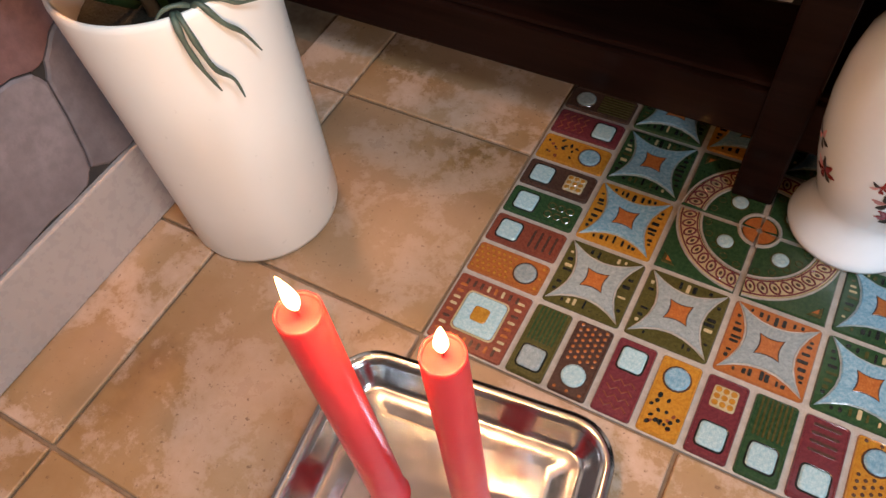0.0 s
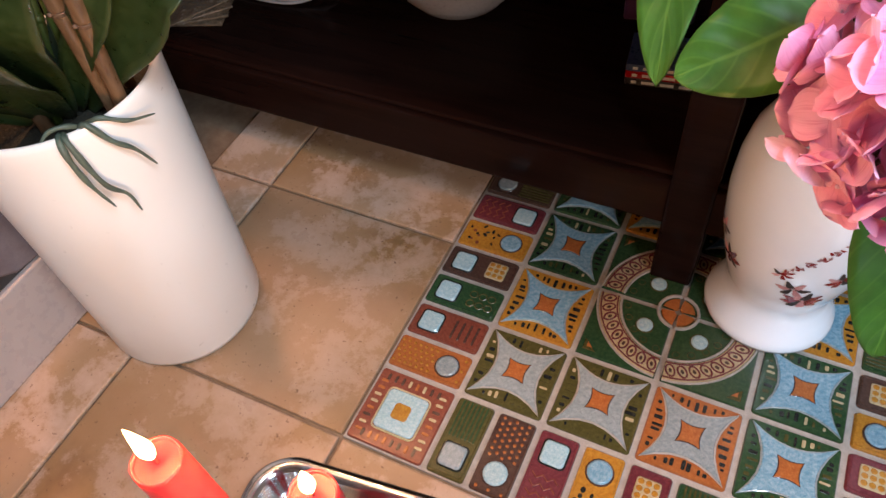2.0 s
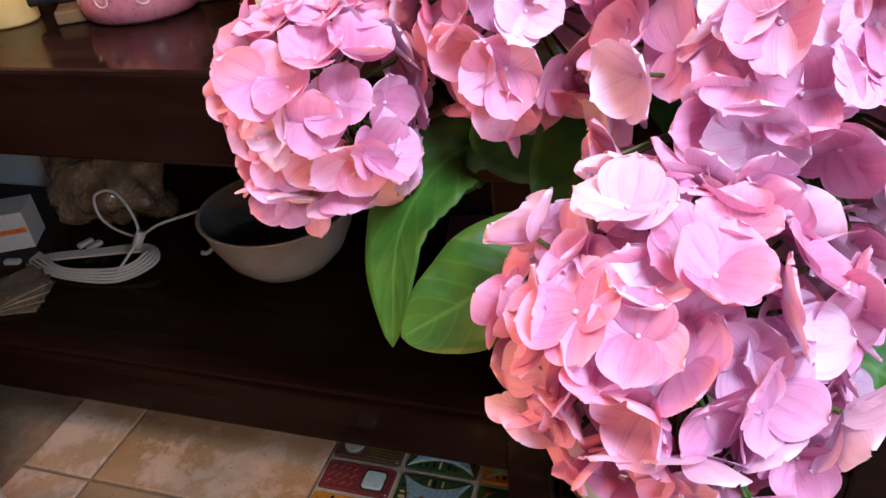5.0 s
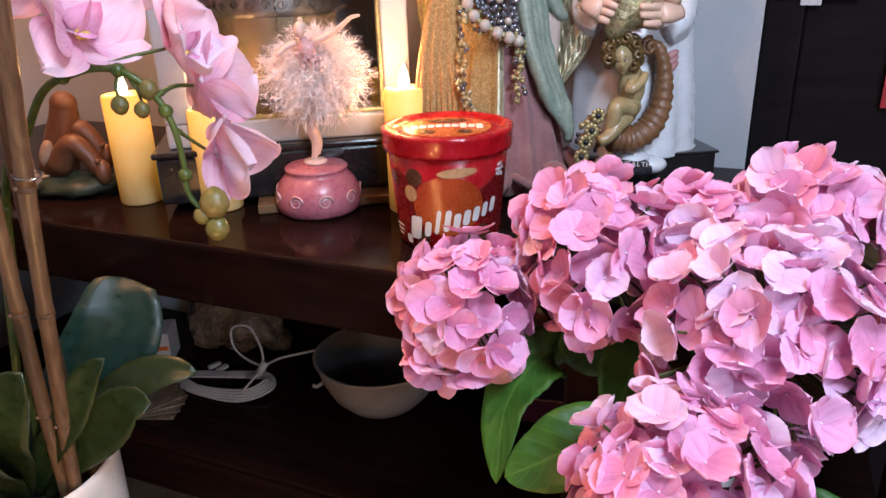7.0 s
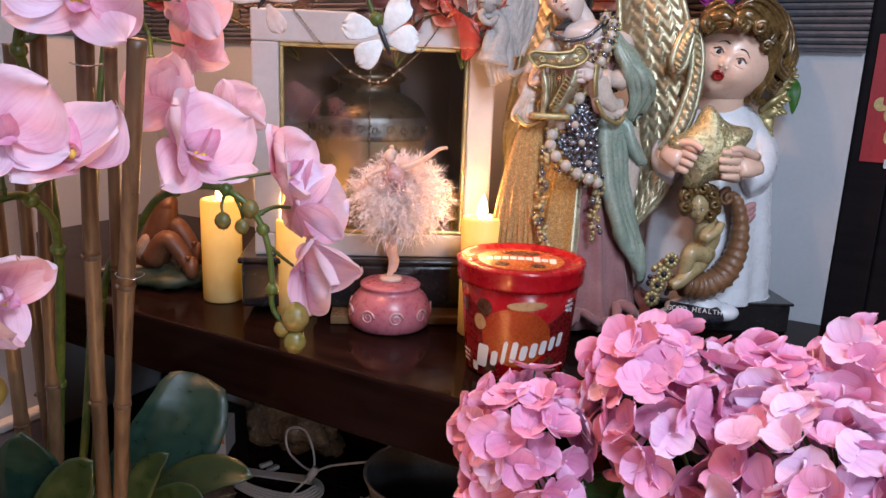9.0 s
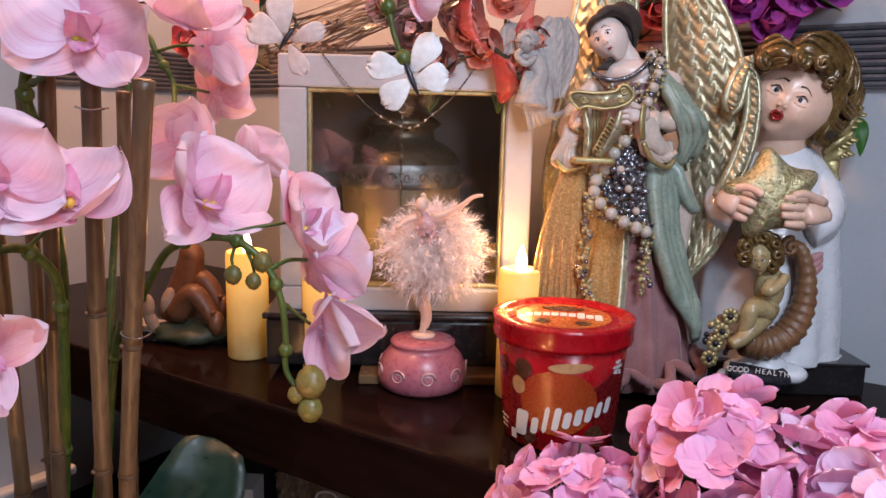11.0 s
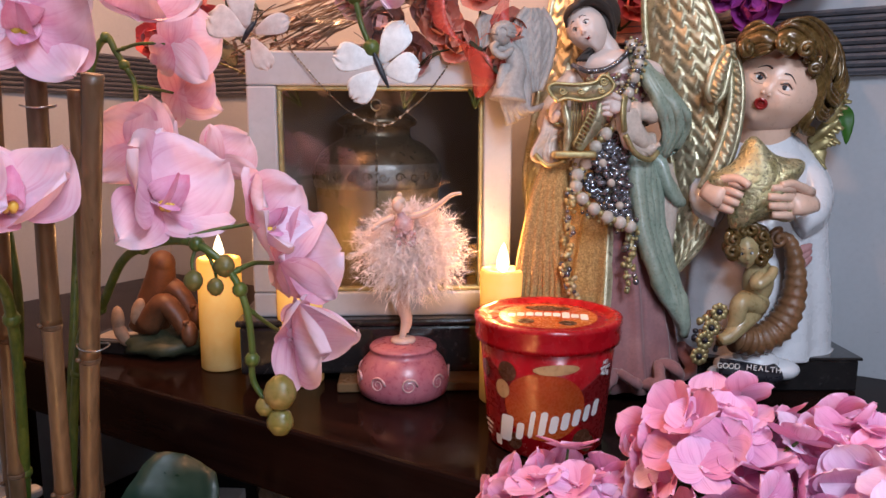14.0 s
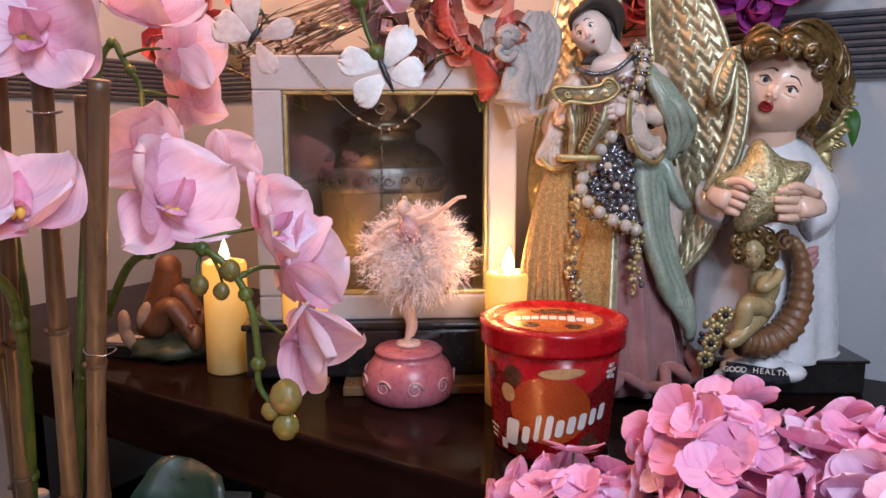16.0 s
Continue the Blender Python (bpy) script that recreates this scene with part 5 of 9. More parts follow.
b_tube(bm, smooth_path([(-0.080, -0.052, 0.046), (-0.088, -0.058, 0.040), (-0.093, -0.062, 0.044)], 4), 0.003, 8)
part("side_tab", bm, M_BOWLOUT, bowl)

cable = thing("charging_cable", "coiled white charging cable lying on the shelf", "cable")
bm = bm_new()
z = SHELF + 0.004
coil = []
for k in range(5):
    w = 0.004 * k
    coil += [(-0.500 + w, 0.505 + w, z + 0.003 * k), (-0.42, 0.485 + 0.7 * w, z + 0.002 * k), (-0.33, 0.490 + w, z + 0.003 * k), (-0.288 - w, 0.530, z + 0.010 + 0.003 * k),
             (-0.32, 0.560 - w, z + 0.016), (-0.40, 0.545 - w, z + 0.010), (-0.47, 0.528 - w, z + 0.006)]
b_tube(bm, smooth_path(coil, 5), 0.0022, 8)
part("coil", bm, M_CABLE, cable)
bm = bm_new()
b_tube(bm, smooth_path([(-0.33, 0.500, z + 0.01), (-0.305, 0.535, z + 0.055), (-0.335, 0.552, z + 0.105), (-0.375, 0.552, z + 0.098), (-0.368, 0.545, z + 0.062), (-0.315, 0.538, z + 0.046), (-0.270, 0.540, z + 0.068), (-0.215, 0.560, z + 0.082)], 7), 0.0020, 8)
part("loose_loop", bm, M_CABLE, cable)
bm = bm_new()
b_tube(bm, [(-0.312, 0.528, z + 0.034), (-0.300, 0.535, z + 0.056)], 0.0068, 10)
part("knot", bm, M_CABLE, cable)
for x, y, a in ((-0.515, 0.498, 0.2), (-0.435, 0.560, 1.2), (-0.415, 0.556, 1.4)):
    bm = bm_new()
    b_box(bm, (-0.012, -0.005, -0.003), (0.012, 0.005, 0.004), 0.002, m=Matrix.Translation((x, y, z + 0.008)) @ Matrix.Rotation(a, 4, "Z"))
    part("plug", bm, M_CABLE, cable, smooth=False)

bm = bm_new()
b_ball(bm, (0, 0, 0.055), (0.115, 0.055, 0.062), 0, seg=40, rough=0.42, freq=24.0)
for v in bm.verts:
    v.co.z = max(v.co.z, 0.0) + 0.010 * noise.noise(v.co * 60)
    v.co.z = max(v.co.z, 0.0)
one("plastic_bag", bm, M_BAG, "crumpled shiny plastic bag on the dark shelf", "bag", (-0.455, 0.655, SHELF))

box = thing("small_carton", "small white carton with an orange stripe on the shelf", "box", (-0.575, 0.565, SHELF), 28)
bm = bm_new()
b_box(bm, (-0.036, -0.030, 0.0), (0.036, 0.030, 0.062), 0.001)
part("carton", bm, M_CARD, box, smooth=False)
bm = bm_new()
b_box(bm, (-0.034, -0.0306, 0.028), (0.034, -0.0301, 0.036))
part("printed_stripe", bm, M_ORANGE, box, "orange printed bar", smooth=False)
pack = thing("snack_packet", "orange and green packet beside the white carton", "packet", (-0.655, 0.50, SHELF), 15)
bm = bm_new()
b_ball(bm, (0, 0, 0.036), (0.050, 0.026, 0.036), 0, seg=20, rough=0.15, freq=40)
part("wrapper", bm, M_ORANGE, pack)
bm = bm_new()
b_ball(bm, (0.012, -0.022, 0.050), (0.018, 0.008, 0.015), 0, seg=12)
part("printed_spot", bm, M_HLEAF, pack, "green printed spot")
bm = bm_new()
for k in range(4):
    b_box(bm, (-0.06, -0.035, 0.004 * k), (0.06, 0.035, 0.004 * k + 0.003), 0.001, m=Matrix.Rotation(0.25 * k, 4, "Z"))
one("clear_wrapper", bm, M_BAG, "loose stack of clear plastic wrappers on the shelf", "wrapper", (-0.47, 0.425, SHELF), 20, smooth=False)
bm = bm_new()
b_box(bm, (-0.045, -0.03, 0), (0.045, 0.03, 0.045), 0.003)
one("purple_carton", bm, M_PURPLEBOX, "purple carton on the shelf behind the flowers", "box", (0.160, 0.640, SHELF), 10, smooth=False)

# red and blue battery cards under the console
for k, (m, dz) in enumerate(((M_BLUE, 0.020), (M_RED, 0.010), (M_INK, 0.0))):
    bt = thing("battery_pack", ("dark blue", "red", "black")[k] + " card pack lying in a stack on the shelf", "battery pack", (0.205, 0.515, SHELF + dz), 8, group="stacked battery packs")
    bm = bm_new()
    b_box(bm, (-0.050, -0.032, 0.0), (0.050, 0.032, 0.0095), 0.001)
    part("card", bm, m, bt, smooth=False)
    bm = bm_new()
    for j in range(3):
        b_box(bm, (-0.030 + 0.022 * j, -0.0326, 0.003), (-0.014 + 0.022 * j, -0.0321, 0.0068))
    b_box(bm, (-0.042, -0.0326, 0.0030), (-0.036, -0.0321, 0.0068))
    part("printed_mark", bm, M_WHITE, bt, "white printed bars", smooth=False)


# ---- on the console top ----
def led_candle(x, y, h, r, watts):
    c = thing("pillar_candle", "lit ivory pillar candle with an electric flame on the console", "candle", (x, y, TOP), group="pillar candles")
    bm = bm_new()
    b_lathe(bm, [(0, 0.0), (r - 0.002, 0.0), (r, 0.002), (r, h - 0.004), (r - 0.0012, h - 0.001), (r - 0.004, h), (r * 0.7, h - 0.004), (r * 0.3, h - 0.007), (0, h - 0.0075)], 40,
            wobble=lambda a, z: 1 + 0.006 * math.sin(2 * a + 1))
    part("wax_body", bm, M_LEDWAX, c)
    bm = bm_new()
    flame_mesh(bm, h - 0.006, 0.034, 0.0068, 0.001)
    part("flame", bm, M_LEDFLAME, c, "white electric flame")
    lamp("candle_light", "POINT", (x, y, TOP + h + 0.016), watts, FLAME, 0.008)


led_candle(-0.322, 0.362, 0.140, 0.0265, 1.8)
led_candle(-0.200, 0.372, 0.126, 0.0260, 1.8)
led_candle(0.030, 0.440, 0.148, 0.0240, 3.8)


def sweets_bucket():
    at = (0.112, 0.371, TOP)
    b = thing("sweets_bucket", "red plastic sweets bucket with a printed label and a lid", "bucket", at)
    bm = bm_new()
    r0, r1, h = 0.0545, 0.0645, 0.112
    b_lathe(bm, [(0, 0.002), (r0 - 0.003, 0.0), (r0, 0.003), (r1, h), (r1 - 0.0015, h + 0.001)], 64)
    part("tub", bm, M_RED, b)
    bm = bm_new()
    b_lathe(bm, [(r1 - 0.001, h - 0.010), (r1 + 0.0035, h - 0.010), (r1 + 0.0042, h - 0.006), (r1 + 0.0040, h + 0.006), (r1 + 0.0052, h + 0.0085), (r1 + 0.0048, h + 0.0115), (r1 + 0.002, h + 0.0125), (r1 - 0.003, h + 0.0115),
                 (r1 - 0.006, h + 0.0085), (r1 - 0.012, h + 0.0080), (r1 - 0.013, h + 0.0088), (0, h + 0.0090)], 64)
    lid = part("lid", bm, M_RED, b, "red snap-on lid")
    front = math.atan2(-0.627, 0.268)

    def wrap(x, z, off=0.0006):
        r = r0 + (r1 - r0) * z / h + off
        a = front + x / 0.060
        return Vector((r * math.cos(a), r * math.sin(a), z))

    def patch(bm, outline, off, mi=0, n=7):
        """A printed patch bent round the tub."""
        cx, cy = sum(p[0] for p in outline) / len(outline), sum(p[1] for p in outline) / len(outline)
        rows = [[bm.verts.new(wrap(cx + (x - cx) * k / n, cy + (y - cy) * k / n, off)) for x, y in outline] for k in range(1, n + 1)]
        mid = bm.verts.new(wrap(cx, cy, off))
        m = len(outline)
        for i in range(m):
            bm.faces.new((mid, rows[0][i], rows[0][(i + 1) % m])).material_index = mi
            for lo, hi in zip(rows, rows[1:]):
                bm.faces.new((lo[i], hi[i], hi[(i + 1) % m], lo[(i + 1) % m])).material_index = mi

    label = bm_new()
    patch(label, rounded(0.150, 0.078, 0.012, 6, 0.004, 0.050), 0.0004)
    label = part("printed_label", label, M_DEEPRED, b, "dark red printed label")
    bm = bm_new()
    patch(bm, disc(0.038, 28, -0.002, 0.052, 0.032), 0.0007)
    part("printed_glow", bm, M_CARAMEL, b, "caramel printed disc")
    for outline in (disc(0.020, 22, 0.008, 0.088, 0.005, 0.06), disc(0.008, 16, -0.042, 0.064, 0.009)):
        bm = bm_new()
        patch(bm, outline, 0.0010)
        part("printed_biscuit", bm, M_CREAM, b, "cream printed biscuit")
    for x, z, r in ((-0.036, 0.082, 0.0095), (-0.066, 0.078, 0.008), (0.036, 0.020, 0.010), (0.044, 0.014, 0.008), (-0.030, 0.016, 0.008)):
        bm = bm_new()
        patch(bm, disc(r, 18, x, z), 0.0013)
        part("printed_sweet", bm, M_CHOC, b, "brown printed sweet")
    # the brand's mark, as a row of plain slanting shapes
    for k, (w, t) in enumerate(((0.015, 0.026), (0.008, 0.017), (0.005, 0.027), (0.007, 0.024), (0.008, 0.017), (0.008, 0.017), (0.008, 0.016), (0.007, 0.016), (0.008, 0.016))):
        w, t = w * 0.92, t * 1.0
        x = -0.040 + 0.0104 * k + (0.005 if k else 0.0)
        bm = bm_new()
        sl = 0.16
        outl = [(px + (py - 0.03) * sl, py + 0.30 * x) for px, py in rounded(w, t, 0.0032, 3, x, 0.036 + t * 0.5 - 0.010)]
        patch(bm, outl, 0.0016, n=3)
        part("printed_mark", bm, M_WHITE, b, "white printed shape")
    bm = bm_new()
    for k in range(3):
        patch(bm, rounded(0.018 - 0.003 * k, 0.0022, 0.0008, 2, -0.068, 0.024 - 0.005 * k), 0.0012, n=2)
    patch(bm, rounded(0.008, 0.010, 0.001, 2, -0.050, 0.012), 0.0012, n=2)
    part("small_print", bm, M_WHITE, b, "white printed bars")
    for text, dz, size in (("NET", 0.0, 0.0050), ("WEIGHT", -0.0048, 0.0042), ("465g", -0.0102, 0.0066)):
        font = bpy.data.curves.new("net_weight", "FONT")
        font.body, font.size, font.align_x, font.extrude = text, size, "CENTER", 0.0002
        ob = new("net_weight", font)
        ob.data.materials.append(M_WHITE)
        ob.parent = b
        p = wrap(0.058, 0.088 + dz, 0.0012)
        a = front + 0.058 / 0.060
        ob.matrix_basis = Matrix.Translation(p) @ Matrix.Rotation(a + math.pi / 2, 4, "Z") @ Matrix.Rotation(radians(90), 4, "X")
    # printed lid
    lm = Matrix.Translation((0, 0, h + 0.0091)) @ Matrix.Rotation(front + math.pi / 2, 4, "Z")
    bm = bm_new()
    b_slab(bm, disc(0.0465, 36), 0.0, 0.0003, 0, lm)
    part("lid_print", bm, M_LIDPRINT, lid, "red printed disc with orange glow painted in", smooth=False)
    for k in range(9):
        bm = bm_new()
        b_slab(bm, rounded(0.0072, 0.013 + (0.008 if k in (0, 2) else 0), 0.002, 3, 0.034 - 0.0085 * k, 0.004 - 0.05 * (k - 4) ** 2 * 0.008), 0.0004, 0.0007, 0, lm)
        part("lid_mark", bm, M_WHITE, lid, smooth=False)
    bm = bm_new()
    for outline in (disc(0.022, 20, 0.0, 0.028, 0.010), disc(0.008, 16, -0.020, -0.024), disc(0.008, 16, 0.018, -0.026)):
        bm = bm_new()
        b_slab(bm, outline, 0.0004, 0.0007, 0, lm)
        part("lid_biscuit", bm, M_CHOC, lid, smooth=False)


sweets_bucket()

# wooden board and glossy base under the display box
FRAME_TURN = 34.0
bm = bm_new()
b_box(bm, (-0.055, -0.050, 0.0), (0.345, 0.155, 0.0115), 0.002)
one("wooden_board", bm, M_BOARD, "brown wooden board lying on the console top", "board", (-0.119, 0.432, TOP), FRAME_TURN, smooth=False)
BOARD = TOP + 0.0118
riser = thing("riser_box", "black glossy box raising the white display box", "box", (-0.122, 0.434, BOARD), FRAME_TURN)
bm = bm_new()
b_box(bm, (-0.168, -0.022, 0.0), (0.172, 0.200, 0.0578), 0.004)
part("body", bm, M_BLACK, riser, smooth=False)
bm = bm_new()
b_box(bm, (-0.172, -0.026, 0.058), (0.176, 0.204, 0.066), 0.003)
part("lid", bm, M_BLACK, riser, smooth=False)
BASE = BOARD + 0.0662


def display_box():
    d = thing("display_box", "white glazed display box with a gilt inner edge", "display box", (-0.119, 0.426, BASE), FRAME_TURN)
    W, H, wi = 0.150, 0.304, 0.117
    lo, hi = 0.029, 0.266
    for a, b in (((-W, 0, 0), (W, 0.022, lo)), ((-W, 0, hi), (W, 0.022, H)), ((-W, 0, lo + 0.0003), (-wi, 0.022, hi - 0.0003)), ((wi, 0, lo + 0.0003), (W, 0.022, hi - 0.0003))):
        bm = bm_new()
        b_box(bm, a, b, 0.0025)
        part("frame_rail", bm, M_FRAMEW, d, smooth=False)
    t = 0.005
    for a, b in (((-wi, 0.004, lo), (wi, 0.016, lo + t)), ((-wi, 0.004, hi - t), (wi, 0.016, hi)), ((-wi, 0.004, lo + t), (-wi + t, 0.016, hi - t)), ((wi - t, 0.004, lo + t), (wi, 0.016, hi - t))):
        bm = bm_new()
        b_box(bm, a, b, 0.0016)
        part("gilt_edge", bm, M_GOLD, d, "gilt inner edge", smooth=False)
    bm = bm_new()
    b_box(bm, (-wi + t, 0.0095, lo + t), (wi - t, 0.0115, hi - t))
    pane = part("pane", bm, M_GLASS, d, "clear glass pane", smooth=False)
    pane.visible_shadow = False
    D = 0.200
    for name, a, b, m in (("back_panel", (-W, D - 0.006, 0), (W, D, H), M_BOXIN), ("side_panel", (-W, 0.0223, 0), (-W + 0.008, D - 0.0065, H), M_FRAMEW), ("side_panel", (W - 0.008, 0.0223, 0), (W, D - 0.0065, H), M_FRAMEW),
                          ("top_panel", (-W + 0.0083, 0.0223, H - 0.008), (W - 0.0083, D - 0.0065, H), M_FRAMEW), ("bottom_panel", (-W + 0.0083, 0.0223, 0), (W - 0.0083, D - 0.0065, 0.008), M_BOXIN)):
        bm = bm_new()
        b_box(bm, a, b, 0.001)
        part(name, bm, m, d, smooth=False)
    bm = bm_new()
    b_box(bm, (-W + 0.0085, 0.034, 0.0082), (-W + 0.0105, D - 0.008, H - 0.010))
    b_box(bm, (W - 0.0105, 0.034, 0.0082), (W - 0.0085, D - 0.008, H - 0.010))
    part("velvet_lining", bm, M_BOXIN, d, "grey-brown velvet lining", smooth=False)


display_box()


def brass_urn():
    m = Matrix.Translation((-0.119, 0.426, BASE)) @ Matrix.Rotation(radians(FRAME_TURN), 4, "Z")
    at = m @ Vector((-0.008, 0.098, 0.0085))
    u = thing("brass_urn", "brass urn with an engraved pewter band inside the glazed box", "urn", at, FRAME_TURN)
    bm = bm_new()
    b_lathe(bm, [(0, 0.001), (0.046, 0.0), (0.050, 0.004), (0.048, 0.010), (0.055, 0.026), (0.068, 0.066), (0.0765, 0.110), (0.0785, 0.138)], 56)
    part("urn_body", bm, M_BRASS, u)
    bm = bm_new()
    b_lathe(bm, [(0.0785, 0.138), (0.0805, 0.140), (0.0810, 0.146), (0.0802, 0.160), (0.0800, 0.164), (0.0780, 0.168)], 72, wobble=lambda a, z: 1 + 0.006 * math.sin(24 * a) * math.sin(400 * z))
    band = part("engraved_band", bm, M_PEWTER, u, "engraved pewter band")
    bm = bm_new()
    for k in range(26):
        a0 = 2 * math.pi * k / 26
        b_tube(bm, [Vector((0.0815 * math.cos(a0 + 0.0062 * (1 - 0.75 * t) * math.cos(7.5 * t) / 0.08), 0.0815 * math.sin(a0 + 0.0062 * (1 - 0.75 * t) * math.cos(7.5 * t) / 0.08), 0.153 + 0.0062 * (1 - 0.75 * t) * math.sin(7.5 * t) * (1 if k % 2 else -1))) for t in [i / 14 for i in range(15)]], 0.0009, 5)
    part("scroll_relief", bm, M_LIDBRASS, band, "dark engraved scrolls", kind="stuff")
    bm = bm_new()
    b_lathe(bm, [(0.0780, 0.168), (0.072, 0.180), (0.058, 0.192), (0.044, 0.198), (0.042, 0.204), (0.042, 0.212), (0.049, 0.215), (0.051, 0.219), (0.047, 0.224), (0.028, 0.234), (0.012, 0.240), (0, 0.241)], 56)
    part("lid", bm, M_LIDBRASS, u, "stepped dark brass lid")
    bm = bm_new()
    for k in range(16):
        a = 2 * math.pi * k / 16
        for r, s in ((0.019, 0.0062), (0.011, 0.0052)):
            b_ball(bm, (r * math.cos(a), -0.072 + 0.0016 * math.cos(2 * a), 0.092 + r * 1.15 * math.sin(a)), (s, 0.003, s * 0.8), 0, seg=8)
    b_ball(bm, (0, -0.072, 0.092), (0.008, 0.004, 0.009), 0, seg=10)
    part("relief_medallion", bm, M_PEWTER, u, "pewter relief medallion")
    bm = bm_new()
    for k in range(16):
        b_ball(bm, (0.002, -0.0835, 0.112 + 0.0075 * k), (0.0013, 0.0013, 0.0034), 0, seg=6)
    b_tube(bm, [(0.002 + 0.006 * math.cos(a), -0.083, 0.237 + 0.006 * math.sin(a)) for a in [2 * math.pi * k / 14 for k in range(14)]], 0.0009, 6, close=True)
    part("hanging_chain", bm, M_CHAIN, u, "thin metal chain")


brass_urn()

# bead chain hung in front of the display box
bm = bm_new()
FM = Matrix.Translation((-0.119, 0.426, BASE)) @ Matrix.Rotation(radians(FRAME_TURN), 4, "Z")
ends = [FM @ Vector(p) for p in ((-0.100, -0.004, 0.306), (-0.062, -0.006, 0.262), (-0.030, -0.008, 0.234), (0.004, -0.010, 0.222), (0.030, -0.008, 0.238), (0.056, -0.006, 0.262), (0.088, -0.004, 0.306))]
for k, p in enumerate(smooth_path(ends, 12)):
    b_ball(bm, p, 0.0018 if 22 < k < 50 and k % 4 == 0 else 0.0013, 1 if 22 < k < 50 and k % 4 == 0 else 0, seg=6)
b_tube(bm, smooth_path(ends, 6), 0.0004, 4)
one("bead_chain", bm, [M_CHAIN, M_PEARL], "thin bead chain hung over the display box", "chain")


# ---- the figures ----
TURN = 31.0
music = thing("music_box", "round pink ceramic music box with moulded scrolls", "music box", (-0.076, 0.404, TOP), TURN)
bm = bm_new()
b_lathe(bm, [(0, 0.001), (0.044, 0.0), (0.0495, 0.004), (0.0520, 0.014), (0.0510, 0.026), (0.0460, 0.038), (0.0385, 0.0465), (0.0362, 0.0485), (0.0362, 0.0515), (0.0380, 0.0530), (0.0380, 0.0545), (0.0355, 0.0570), (0.025, 0.0585), (0, 0.0590)], 56)
part("body", bm, M_PINKCER, music)
for k in range(9):
    a0 = 2 * math.pi * k / 9
    bm = bm_new()
    pts = []
    for j in range(26):
        t = j / 25
        q = 3.6 * math.pi * t
        r = 0.009 * (1 - 0.82 * t)
        a, z = a0 + r * math.cos(q) / 0.05, 0.023 + r * math.sin(q)
        pts.append((0.0515 * math.cos(a), 0.0515 * math.sin(a), z))
    b_tube(bm, pts, lambda t: 0.0013 * (1.15 - t), 6)
    part("moulded_scroll", bm, M_PINKPALE, music, "pale moulded scroll")


